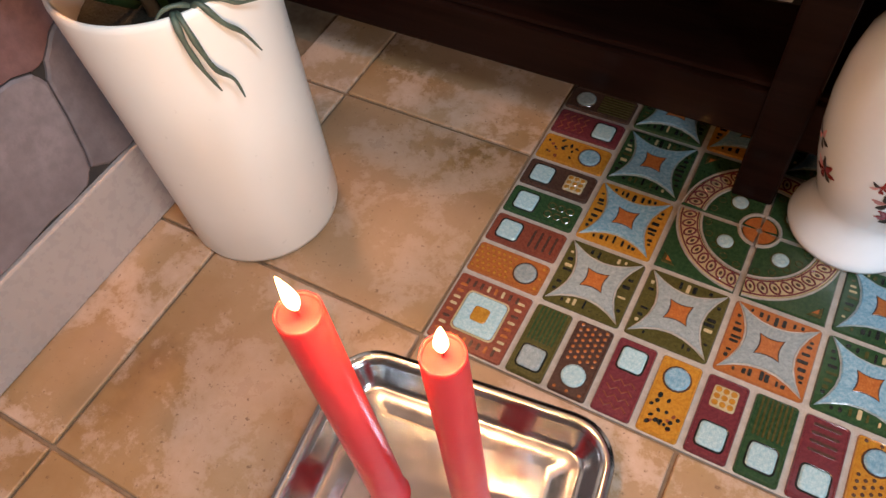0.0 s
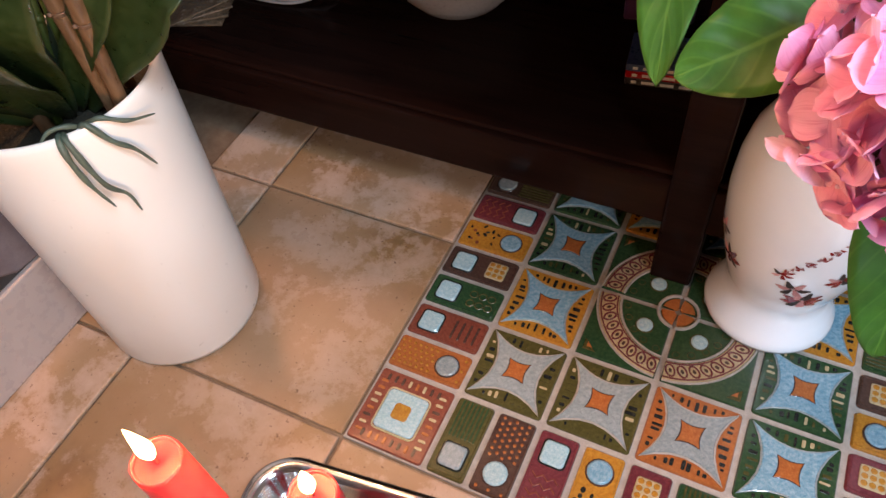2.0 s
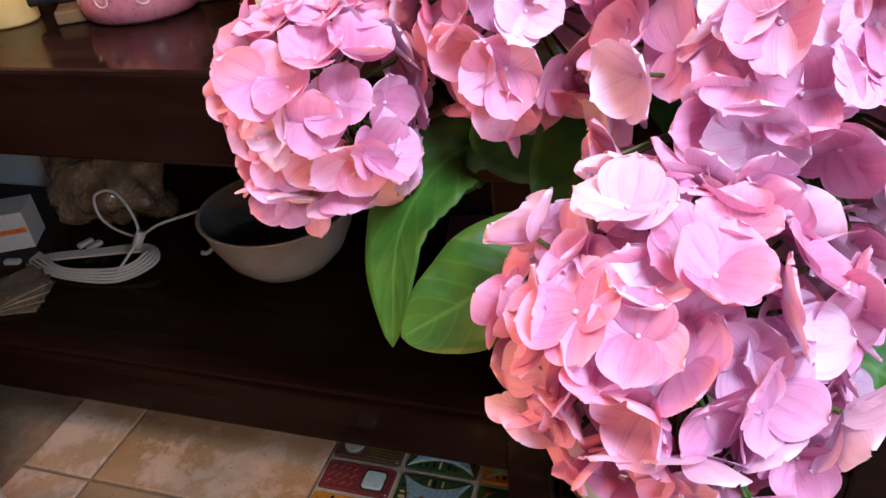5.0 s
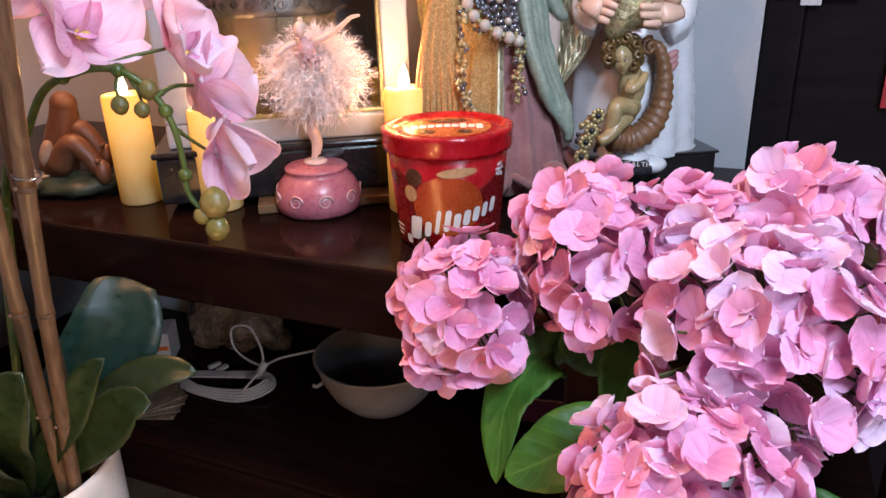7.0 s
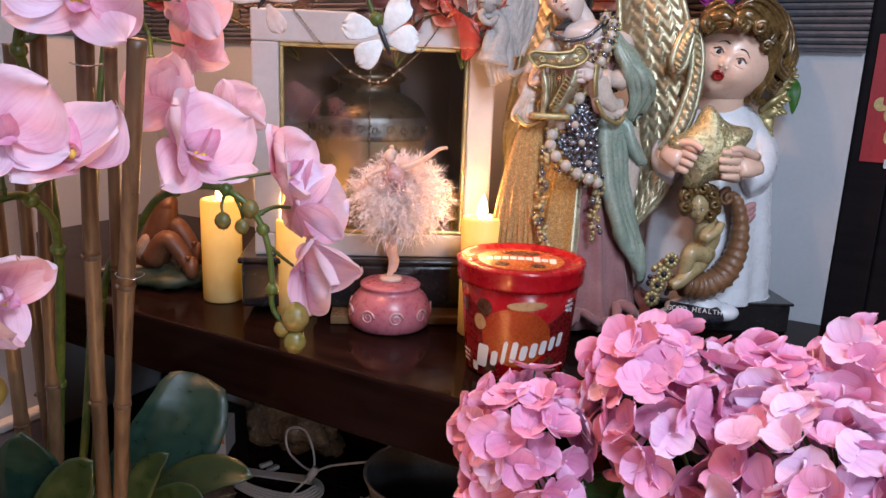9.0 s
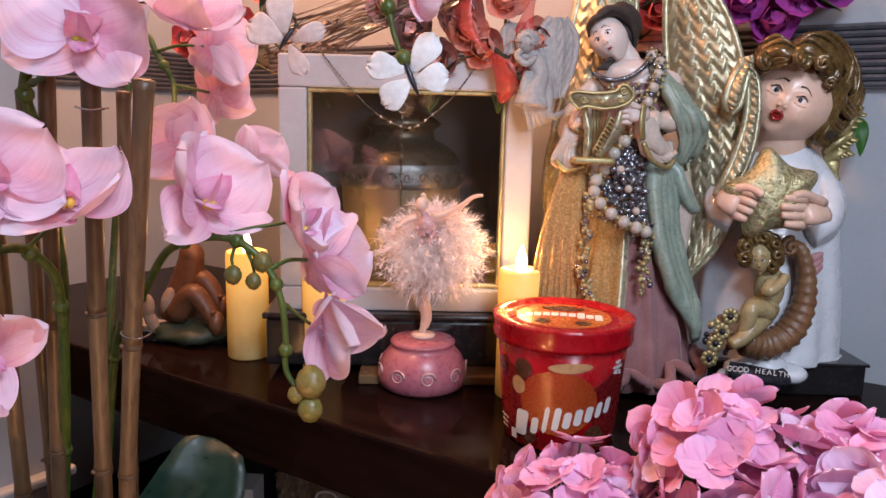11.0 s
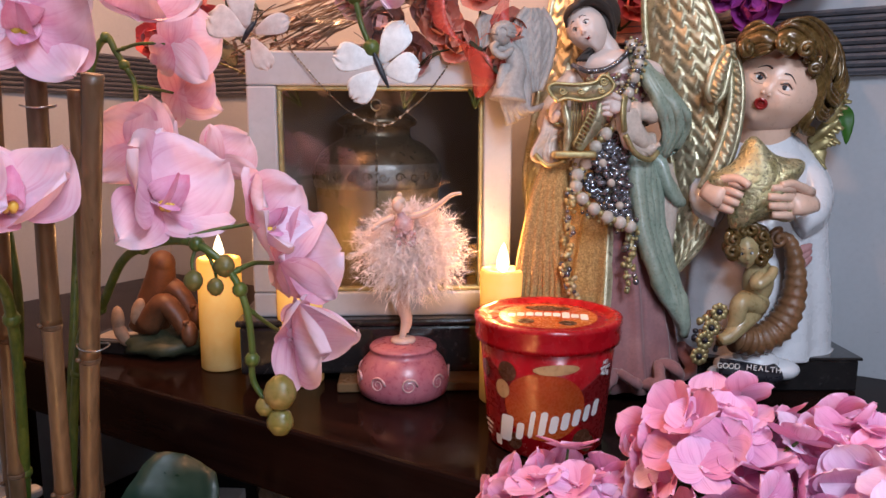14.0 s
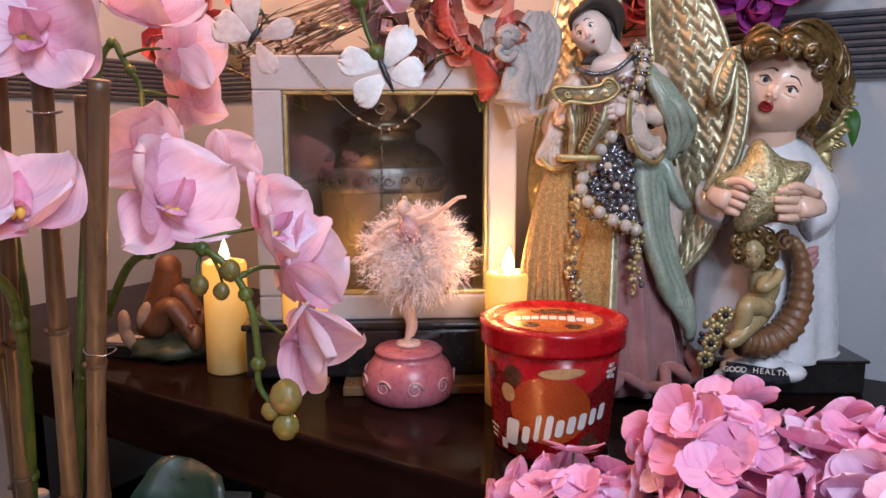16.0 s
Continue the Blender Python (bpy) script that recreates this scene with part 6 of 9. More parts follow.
def ballerina():
    rng = random.Random(4)
    bm = bm_new()
    b_lathe(bm, [(0, 0.0), (0.0135, 0.0), (0.0145, 0.002), (0.0130, 0.0045), (0.006, 0.0055), (0, 0.0055)], 24, 0)
    b_tube(bm, smooth_path([(-0.002, 0, 0.004), (0.001, 0, 0.014), (0.003, 0, 0.028), (-0.001, 0, 0.044), (0.003, 0, 0.07), (0.004, 0, 0.10)], 5), lambda t: 0.0036 + 0.0026 * math.sin(2.4 * t) ** 2 + 0.002 * t, 12, 0)
    b_tube(bm, smooth_path([(0.003, 0.004, 0.010), (0.006, 0.004, 0.024), (0.001, 0.003, 0.05), (0.003, 0, 0.09)], 5), lambda t: 0.0034 + 0.003 * t, 10, 0)
    # body leaning out of the skirt
    b_tube(bm, smooth_path([(0.004, -0.008, 0.106), (0.006, -0.024, 0.124), (0.003, -0.032, 0.140), (0.000, -0.034, 0.150)], 5), [0.0100, 0.0098, 0.0094, 0.0088, 0.0082, 0.0078, 0.0082, 0.0090, 0.0098, 0.0104, 0.0102, 0.0092, 0.0070, 0.0048, 0.0040, 0.0038], 16, 1)
    b_ball(bm, (-0.003, -0.035, 0.158), (0.0062, 0.0064, 0.0078), 0, seg=16)
    b_ball(bm, (-0.0015, -0.033, 0.162), (0.0068, 0.0066, 0.0056), 2, seg=14)
    b_ball(bm, (-0.001, -0.030, 0.1685), 0.0032, 2, seg=10)
    b_tube(bm, smooth_path([(0.009, -0.032, 0.145), (0.026, -0.034, 0.150), (0.042, -0.034, 0.160), (0.054, -0.034, 0.169), (0.064, -0.034, 0.171)], 5), lambda t: 0.0034 * (1.15 - 0.7 * t), 10, 0)
    b_tube(bm, smooth_path([(-0.008, -0.032, 0.145), (-0.020, -0.036, 0.140), (-0.030, -0.040, 0.132)], 5), lambda t: 0.0034 * (1.1 - 0.5 * t), 8, 0)
    for k in range(46):
        a, q = rng.uniform(0, 6.28), rng.uniform(0.2, 1.0)
        b_ball(bm, (0.005 + 0.015 * q * math.cos(a), -0.036 - rng.uniform(0, 0.004), 0.126 + 0.014 * q * math.sin(a)), rng.uniform(0.0012, 0.0030), 1, seg=6)
    # downy skirt: drooping plumes, each with soft barbs on both sides
    c = Vector((0.010, 0, 0.106))

    def barb(p, d, ln, w):
        side = d.orthogonal().normalized()
        side.rotate(Matrix.Rotation(rng.uniform(0, 6.28), 3, d))
        side *= w
        mid, tip = p + d * ln * 0.55 + Vector((0, 0, -0.05 * ln)), p + d * ln + Vector((rng.uniform(-1, 1), rng.uniform(-1, 1), rng.uniform(-1.4, 0.4))) * ln * 0.28
        v = [bm.verts.new(x) for x in (p - side, p + side, mid + side * 0.8, mid - side * 0.8, tip)]
        bm.faces.new(v[:4]).material_index = 3
        bm.faces.new((v[3], v[2], v[4])).material_index = 3

    for k in range(1150):
        d = Vector((rng.gauss(0, 1), rng.gauss(0, 1), rng.gauss(0.0, 0.9))).normalized()
        if d.dot(Vector((-0.05, -0.72, 0.70))) > 0.955:
            continue
        ln = rng.uniform(0.024, 0.052) * (1.0 + 0.22 * abs(d.x))
        shaft = smooth_path([c + d * 0.012, c + d * (0.012 + ln * 0.5) + Vector((0, 0, 0.004)), c + d * (0.010 + ln) + Vector((0, 0, -0.006))], 6)
        n = len(shaft)
        for i in range(28):
            t = rng.uniform(0.05, 1.0)
            p = shaft[min(int(t * (n - 1)), n - 1)]
            out = (d * rng.uniform(0.35, 1.1) + Vector((rng.gauss(0, 1), rng.gauss(0, 1), rng.gauss(-0.15, 1))) * 0.55).normalized()
            barb(p, out, rng.uniform(0.008, 0.019) * (1.1 - 0.35 * t), rng.uniform(0.00020, 0.00042))
    b_ball(bm, c, (0.030, 0.026, 0.028), 3, seg=18, rough=0.3, freq=80)
    one("ballerina_figurine", bm, [M_SKIN, M_PINKPALE, M_CREAMCLOTH, M_FEATHER], "pale ballerina figurine in a fluffy feather skirt on the music box", "figurine", (-0.076, 0.404, TOP + 0.0588), TURN)


ballerina()


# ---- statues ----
# Eye and pitch of the camera view that the figures are fitted to.
VIEW_EYE = Vector((0.380, -0.256, 0.873))
VIEW_PITCH = radians(-8.94)


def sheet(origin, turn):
    """Places a figure's parts to fit the camera's view: x, y in view pixels, d metres behind its middle."""
    seen = Matrix.Rotation(radians(-turn), 3, "Z") @ (VIEW_EYE - Vector(origin))

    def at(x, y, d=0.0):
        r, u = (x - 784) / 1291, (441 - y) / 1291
        t = (d - seen.y) / (math.cos(VIEW_PITCH) - u * math.sin(VIEW_PITCH))
        return Vector((seen.x + t * r, d, seen.z + t * (math.sin(VIEW_PITCH) + u * math.cos(VIEW_PITCH))))
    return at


def cloth(bm, rings, seg, mi_of, folds=0.0, count=11, phase=0.0, close_top=True):
    """Draped body through rings (centre, half width, half depth), the folds deepest at the first ring."""
    rows = []
    n = len(rings) - 1
    for i, (c, rx, ry) in enumerate(rings):
        row = []
        for k in range(seg):
            a = 2 * math.pi * k / seg
            f = 1 + folds * (1 - i / n) * (math.sin(count * a + phase + 0.5 * i / n) * 0.6 + 0.4 * math.sin((count * 2 - 3) * a + 1.3 * phase))
            row.append(bm.verts.new(Vector(c) + Vector((rx * f * math.cos(a), ry * f * math.sin(a), 0))))
        rows.append(row)
    for i in range(n):
        for k in range(seg):
            bm.faces.new((rows[i][k], rows[i][(k + 1) % seg], rows[i + 1][(k + 1) % seg], rows[i + 1][k])).material_index = mi_of(2 * math.pi * (k + 0.5) / seg, i / n)
    bm.faces.new(rows[0][::-1]).material_index = mi_of(4.7, 0)
    bm.faces.new(rows[-1]).material_index = mi_of(4.7, 1)


def dense(rings, steps=4):
    """Rings smoothed along the body."""
    c = smooth_path([r[0] for r in rings], steps)
    w = smooth_path([(r[1], r[2], 0) for r in rings], steps)
    return [(a, b.x, b.y) for a, b in zip(c, w)]


def curl(bm, c, r, mi, turn=0.0, tilt=0.0, fat=0.42):
    """A lock of hair rolled into a snail."""
    m = Matrix.Translation(c) @ Matrix.Rotation(tilt, 4, "Z") @ Matrix.Rotation(radians(90), 4, "X") @ Matrix.Rotation(turn, 4, "Z")
    pts = []
    for k in range(18):
        t = k / 17
        q = 3.1 * math.pi * t
        rr = r * (1 - 0.80 * t)
        pts.append((rr * math.cos(q), rr * math.sin(q), r * 0.75 * t))
    b_tube(bm, pts, lambda t: r * fat * (1.0 - 0.25 * t), 7, mi, m)


def lock(bm, pts, r, mi, steps=4, flat=0.8):
    b_tube(bm, smooth_path(pts, steps), lambda t: r * (0.55 + 0.45 * math.sin(math.pi * min(t + 0.2, 1.0))), 14 if r > 0.009 else 8, mi, flat=flat)


def wing(bm, left, right, mi, rows=42, cols=5, bulge=0.02, depth=0.0062, back=0.006):
    """A wing between two edges, its feathers laid in rounded rows."""
    lp, rp = smooth_path(left, 12), smooth_path(right, 12)

    def edge(p, v):
        q = v * (len(p) - 1)
        i = min(int(q), len(p) - 2)
        return p[i].lerp(p[i + 1], q - i)

    def front(u, v):
        p = edge(lp, v).lerp(edge(rp, v), u)
        k = u * cols
        f = k - math.floor(k)
        s = (v * rows * 0.46 + (0.5 if int(k) % 2 else 0.0) + 1.5 * abs(f - 0.5)) % 1.0
        rim = math.sin(math.pi * min(max(u, 0), 1)) ** 0.5
        return p + Vector((0, -bulge * math.sin(math.pi * u) - depth * rim * (0.95 * s * (1.0 - s ** 10) + 0.30 * math.sin(math.pi * f)) - 0.0010 * math.exp(-((f - 0.5) / 0.10) ** 2), 0))

    def rear(u, v):
        p = edge(lp, v).lerp(edge(rp, v), 1 - u)
        return p + Vector((0, back, 0))

    b_grid(bm, cols * 8, rows * 5, front, mi)
    b_grid(bm, 6, 20, rear, mi)
    for path in (lp, rp):
        b_tube(bm, path, 0.0042, 8, mi)


def head_of(bm, c, r, tilt, yaw, nod, skin, ink, white, lip, child=True, iris=None, close=1.0):
    """A carved head with brow, cheeks, nose, eyes and mouth; r half its height, close how near the features stand."""
    m = Matrix.Translation(c) @ Matrix.Rotation(radians(tilt), 4, "Y") @ Matrix.Rotation(radians(yaw), 4, "Z") @ Matrix.Rotation(radians(nod), 4, "X")
    wide, deep = (0.98, 0.96) if child else (0.74, 0.86)
    bumps = [(0.0, -0.16, 0.085, 0.10, 0.17 if child else 0.16), (0.0, 0.10, 0.05, 0.20, 0.05), (0.0, -0.84, 0.20, 0.16, 0.09),
             (0.46, -0.34, 0.24, 0.24, 0.07 if child else 0.03), (-0.46, -0.34, 0.24, 0.24, 0.07 if child else 0.03),
             (0.34, 0.08, 0.17, 0.11, -0.075), (-0.34, 0.08, 0.17, 0.11, -0.075), (0.0, -0.46, 0.17, 0.10, 0.035), (0.0, 0.55, 0.5, 0.3, 0.03)]
    bumps = [(bx * close, bz * close, sx * close, sz * close, h * close) for bx, bz, sx, sz, h in bumps]

    def skin_at(d):
        q = 1.0
        if d.y < 0:
            for bx, bz, sx, sz, h in bumps:
                q += h * math.exp(-((d.x - bx) / sx) ** 2 - ((d.z - bz) / sz) ** 2) * min(1.0, -d.y * 2.5)
        jaw = 1 - (0.10 if child else 0.22) * max(0.0, -d.z) ** 1.6
        return Vector((d.x * wide * jaw * q, d.y * deep * q, d.z * q)) * r

    def on(x, z, off=0.0):
        x, z = x * close, z * close
        d = Vector((x, -math.sqrt(max(0.02, 1 - x * x - z * z)), z))
        return m @ (skin_at(d) + d * (off * r))

    b_grid(bm, 72, 48, lambda u, v: m @ skin_at(Vector((math.sin(math.pi * (0.001 + 0.998 * v)) * math.cos(2 * math.pi * u), math.sin(math.pi * (0.001 + 0.998 * v)) * math.sin(2 * math.pi * u), math.cos(math.pi * (0.001 + 0.998 * v))))), skin, close_u=True)
    rot = m.to_3x3().to_4x4()
    fr = r * close
    eye = 1.0 if child else 0.82
    for sx in (-1, 1):
        e = on(0.34 * sx, 0.06, -0.045)
        at_e = Matrix.Translation(e) @ rot
        b_ball(bm, (0, 0, 0), (0.150 * eye * fr, 0.085 * fr, 0.100 * eye * fr), white, at_e, seg=16)
        b_ball(bm, (-0.01 * fr, -0.048 * fr, 0.0), (0.080 * eye * fr, 0.050 * fr, 0.088 * eye * fr), iris if iris is not None else ink, at_e, seg=14)
        b_ball(bm, (-0.01 * fr, -0.075 * fr, 0.0), (0.044 * fr, 0.030 * fr, 0.050 * fr), ink, at_e, seg=10)
        lid = [on(sx * (0.19 + 0.31 * t), 0.05 + 0.125 * math.sin(math.pi * (0.10 + 0.80 * t)), 0.012) for t in [i / 8 for i in range(9)]]
        b_tube(bm, lid, lambda t: 0.016 * fr * (0.6 + 0.6 * math.sin(math.pi * t)), 6, ink)
        b_tube(bm, [p + (rot @ Vector((0, -0.004 * fr, 0.035 * fr))) for p in lid], 0.024 * fr, 8, skin)
        b_tube(bm, [on(sx * (0.20 + 0.30 * t), -0.035 - 0.03 * math.sin(math.pi * t), 0.0) for t in [i / 6 for i in range(7)]], 0.020 * fr, 6, skin)
        b_tube(bm, smooth_path([on(sx * 0.15, 0.35, 0.012), on(sx * 0.31, 0.37, 0.012), on(sx * 0.49, 0.25, 0.012)], 5), lambda t: 0.020 * fr * (1.15 - 0.9 * t), 6, ink)
        b_ball(bm, on(0.075 * sx, -0.22, 0.01), 0.052 * fr, skin, seg=10)
    if child:
        ring = [on(0.125 * math.cos(a), -0.47 + 0.105 * math.sin(a) - (0.03 if abs(math.cos(a)) < 0.25 and math.sin(a) > 0 else 0.0), 0.025) for a in [2 * math.pi * k / 20 for k in range(20)]]
        b_tube(bm, ring, 0.042 * fr, 10, lip, close=True)
        b_ball(bm, (0, 0, 0), (0.12 * fr, 0.05 * fr, 0.10 * fr), lip, Matrix.Translation(on(0, -0.47, -0.03)) @ rot, seg=14)
    else:
        for z, h in ((-0.445, 0.024), (-0.495, 0.028)):
            b_tube(bm, [on(-0.13 + 0.26 * t, z + 0.02 * math.cos(2 * math.pi * t) * (1 if z > -0.47 else -0.3), 0.012) for t in [i / 8 for i in range(9)]], lambda t, h=h: h * fr * (0.35 + 0.75 * math.sin(math.pi * t)), 8, lip)


def hand_of(bm, wrist, tip, r, mi, droop=(0, 0, -1)):
    """A hand from its wrist towards its fingertips, the fingers side by side."""
    w, t = Vector(wrist), Vector(tip)
    d = (t - w).normalized()
    down = (Vector(droop) - d * d.dot(Vector(droop))).normalized()
    out = Vector((0, -1, 0))
    knuckle = w.lerp(t, 0.52)
    b_tube(bm, [w - d * r * 0.3, w, w.lerp(knuckle, 0.5), knuckle], [r * 0.62, r * 0.70, r * 0.86, r * 0.80], 14, mi, flat=0.62)
    for k in range(4):
        p = knuckle - d * r * 0.25 + down * (r * (-0.72 + 0.46 * k)) + out * r * 0.12
        ln = (t - knuckle).length * (1.0, 1.08, 1.0, 0.82)[k]
        b_tube(bm, smooth_path([p, p + d * ln * 0.5 + out * r * 0.16, p + d * ln * 1.05 - out * r * 0.10], 4), lambda t: r * 0.27 * (1 - 0.30 * t), 9, mi)
    b_tube(bm, smooth_path([w + out * r * 0.2 - down * r * 0.5, knuckle - down * r * 0.95 + out * r * 0.35, knuckle + d * r * 0.8 - down * r * 0.85 + out * r * 0.3], 4), lambda t: r * 0.28 * (1 - 0.3 * t), 9, mi)


TURN = 31.0


def harp_angel():
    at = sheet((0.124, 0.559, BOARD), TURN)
    u = 0.000645
    rng = random.Random(3)
    bm = bm_new()
    FACE, HAIR, LACE, ROSE, SAGE, CREAM, GOLD, PEARL, CRYST, INK, LIP, DULL, WHITE = range(13)
    # skirt: ivory lace on one side, dusty rose on the other
    rings = dense([(Vector((-0.012, 0.0, 0.0)), 0.084, 0.070), (Vector((-0.014, 0.0, 0.06)), 0.074, 0.062), (Vector((-0.014, 0, 0.14)), 0.060, 0.050), (Vector((-0.015, 0, 0.21)), 0.043, 0.038),
                   (Vector((-0.016, 0, 0.265)), 0.031, 0.027), (Vector((-0.012, 0, 0.31)), 0.038, 0.028), (Vector((-0.004, 0, 0.35)), 0.040, 0.024), (Vector((-0.010, 0, 0.365)), 0.016, 0.014)], 5)

    def tone(a, v):
        deg = math.degrees(a) % 360
        if v > 0.62:
            return ROSE if v < 0.82 else FACE
        return LACE if 150 < deg < 256 else DULL if 256 <= deg < 263 else ROSE
    cloth(bm, rings, 110, tone, 0.10, 13)
    # lace overskirt that falls from the raised sleeve to the hem
    for k in range(9):
        t = k / 8
        lock(bm, [at(966 + 26 * t, 286 + 4 * t, -0.034 - 0.006 * t), at(944 + 40 * t, 350, -0.042 - 0.008 * t), at(922 + 64 * t, 430, -0.052 - 0.010 * t), at(906 + 84 * t, 510, -0.060 - 0.014 * t), at(898 + 92 * t, 560, -0.064 - 0.016 * t)], 0.0100 + 0.0016 * (k % 2), LACE, 8, 0.55)
    # ruffled hem
    pts = []
    for k in range(90):
        a = radians(200 + 155 * k / 89)
        w = math.sin(k * 0.62)
        pts.append(Vector((-0.012 + (0.090 + 0.008 * w) * math.cos(a), (0.078 + 0.010 * w) * math.sin(a), 0.010 + 0.016 * (1 + math.cos(k * 0.31 + 0.6)) * (k / 89))))
    b_tube(bm, pts, 0.0062, 8, ROSE)
    # shoulders, neck and head
    b_ball(bm, at(1066, 128, 0.0), (0.036, 0.026, 0.019), FACE, seg=24)
    b_tube(bm, smooth_path([at(1066, 128, 0.0), at(1064, 104, -0.001), at(1052, 82, -0.002), at(1042, 62, -0.002)], 4), lambda t: 0.0165 - 0.0055 * min(1.0, t * 1.6), 18, FACE)
    head = at(1027, 64, -0.006)
    head_of(bm, head, 0.0278, -36, -22, -13, FACE, INK, WHITE, LIP, child=False, iris=HAIR)
    for k in range(16):
        t = k / 15
        lock(bm, [at(1006 + 26 * t, 22 + 2 * t - 8 * math.sin(3 * t), -0.026 + 0.022 * t), at(1030 + 22 * t, 9 + 18 * t, -0.022 + 0.032 * t), at(1060 + 12 * t, 24 + 26 * t, -0.012 + 0.026 * t), at(1074 - 4 * t, 58 + 14 * t, -0.004 + 0.020 * t), at(1074 - 12 * t, 88 + 6 * t, 0.002 + 0.012 * t)], 0.0048 + 0.0010 * (k % 3), HAIR, 5)
    for k in range(7):
        lock(bm, [at(1014 + 2 * k, 20 - k, -0.0275 + 0.004 * k), at(998 + k, 28, -0.0245 + 0.005 * k), at(989 + k, 44 + k, -0.017 + 0.005 * k), at(992 + 2 * k, 60 + k, -0.010 + 0.004 * k)], 0.0042, HAIR, 5)
    b_ball(bm, at(1048, 44, 0.013), (0.024, 0.020, 0.028), HAIR, seg=22, rough=0.08, freq=90)
    for k in range(4):
        lock(bm, [at(1048 - 3 * k, 86, -0.002), at(1040 - 2 * k, 98, -0.012 - 0.002 * k), at(1030 - 3 * k, 108, -0.018), at(1024 - 5 * k, 120, -0.020)], 0.0040, HAIR)
    # ornate bodice
    for k in range(130):
        a = rng.uniform(3.4, 6.0)
        z = rng.uniform(0.272, 0.345)
        q = 0.031 + 0.10 * (z - 0.265)
        b_ball(bm, (-0.012 + q * math.cos(a), 0.029 * math.sin(a) - 0.001, z), rng.uniform(0.0018, 0.0034), rng.choice((DULL, DULL, CRYST, GOLD, PEARL)), seg=7)
    for p in smooth_path([at(1003, 128, -0.02), at(1030, 138, -0.034), at(1065, 132, -0.034), at(1092, 112, -0.026), at(1104, 95, -0.016)], 8):
        b_ball(bm, p, 0.0030, CRYST, seg=8)
    for k, p in enumerate(smooth_path([at(1106, 92, -0.024), at(1120, 104, -0.030), at(1117, 126, -0.036), at(1110, 150, -0.038), at(1100, 176, -0.038)], 2)):
        b_ball(bm, p, 0.0066 if k % 2 == 0 else 0.0048, PEARL if k % 2 == 0 else CRYST, seg=12)
        for j in range(7):
            b_ball(bm, p + Vector((0.0075 * math.cos(j * 0.9), -0.003, 0.0075 * math.sin(j * 0.9))), 0.0019, CRYST if j % 2 else GOLD, seg=6)
    # sleeves and hands
    lock(bm, [at(1116, 148, -0.004), at(1150, 182, -0.014), at(1142, 206, -0.030), at(1104, 212, -0.048)], 0.0200, CREAM, 9, 0.8)
    lock(bm, [at(1098, 206, -0.052), at(1102, 232, -0.052), at(1122, 256, -0.046), at(1146, 262, -0.036)], 0.0170, CREAM, 9, 0.6)
    for k in range(5):
        lock(bm, [at(1094 + 6 * k, 226 + 3 * k, -0.060 + 0.003 * k), at(1100 + 9 * k, 262 + 3 * k, -0.056 + 0.004 * k), at(1132 + 6 * k, 284 - 5 * k, -0.046)], 0.0085, CREAM, 6, 0.6)
    b_tube(bm, smooth_path([at(1094, 182, -0.064), at(1091, 212, -0.070), at(1093, 244, -0.066)], 5), 0.0048, 10, GOLD, flat=0.5)
    b_tube(bm, smooth_path([at(1094, 250, -0.066), at(1112, 282, -0.062), at(1138, 294, -0.052), at(1152, 280, -0.044)], 6), 0.0030, 8, GOLD)
    b_tube(bm, [at(1096, 200, -0.056), at(1080, 198, -0.060)], 0.0088, 12, FACE)
    hand_of(bm, at(1084, 198, -0.062), at(1044, 200, -0.066), 0.0125, FACE)
    lock(bm, [at(1004, 150, -0.002), at(972, 205, -0.012), at(958, 240, -0.026), at(974, 262, -0.036)], 0.0165, CREAM, 8, 0.8)
    for k in range(5):
        lock(bm, [at(962 + 4 * k, 222 + 4 * k, -0.040), at(948 + 5 * k, 262, -0.042 + 0.002 * k), at(936 + 10 * k, 290 + 2 * k, -0.042), at(970 + 8 * k, 300 - 2 * k, -0.044)], 0.0075, CREAM, 6, 0.6)
    b_tube(bm, smooth_path([at(960, 206, -0.040), at(968, 226, -0.046), at(986, 234, -0.048)], 5), 0.0040, 10, GOLD, flat=0.6)
    b_tube(bm, smooth_path([at(936, 284, -0.050), at(958, 304, -0.052), at(990, 296, -0.054)], 5), 0.0026, 8, GOLD)
    hand_of(bm, at(970, 222, -0.048), at(990, 192, -0.058), 0.0105, FACE, (1, 0, 0))
    # the harp
    def plate(pts, d0, d1, mi):
        n = len(pts)
        front = [bm.verts.new(at(x, y, d0)) for x, y in pts]
        rear = [bm.verts.new(at(x, y, d1)) for x, y in pts]
        bm.faces.new(front).material_index = mi
        bm.faces.new(rear[::-1]).material_index = mi
        for i in range(n):
            bm.faces.new((front[i], rear[i], rear[(i + 1) % n], front[(i + 1) % n])).material_index = mi
    rim = [(p.x, p.y) for p in smooth_path([(965, 182, 0), (958, 168, 0), (970, 160, 0), (1004, 162, 0), (1040, 158, 0), (1052, 146, 0), (1066, 150, 0), (1074, 166, 0), (1058, 182, 0), (1024, 190, 0), (990, 186, 0), (975, 192, 0)], 4)]
    plate(rim, -0.076, -0.060, DULL)
    b_tube(bm, [at(x, y, -0.0765) for x, y in rim], 0.0019, 6, GOLD, close=True)
    for cx, cy, rr in ((1056, 156, 8), (1052, 172, 6), (984, 174, 7), (1016, 174, 6)):
        b_tube(bm, [at(cx + rr * (1 - 0.8 * t) * math.cos(9 * t), cy + rr * (1 - 0.8 * t) * math.sin(9 * t), -0.077) for t in [i / 16 for i in range(17)]], 0.0012, 6, GOLD)
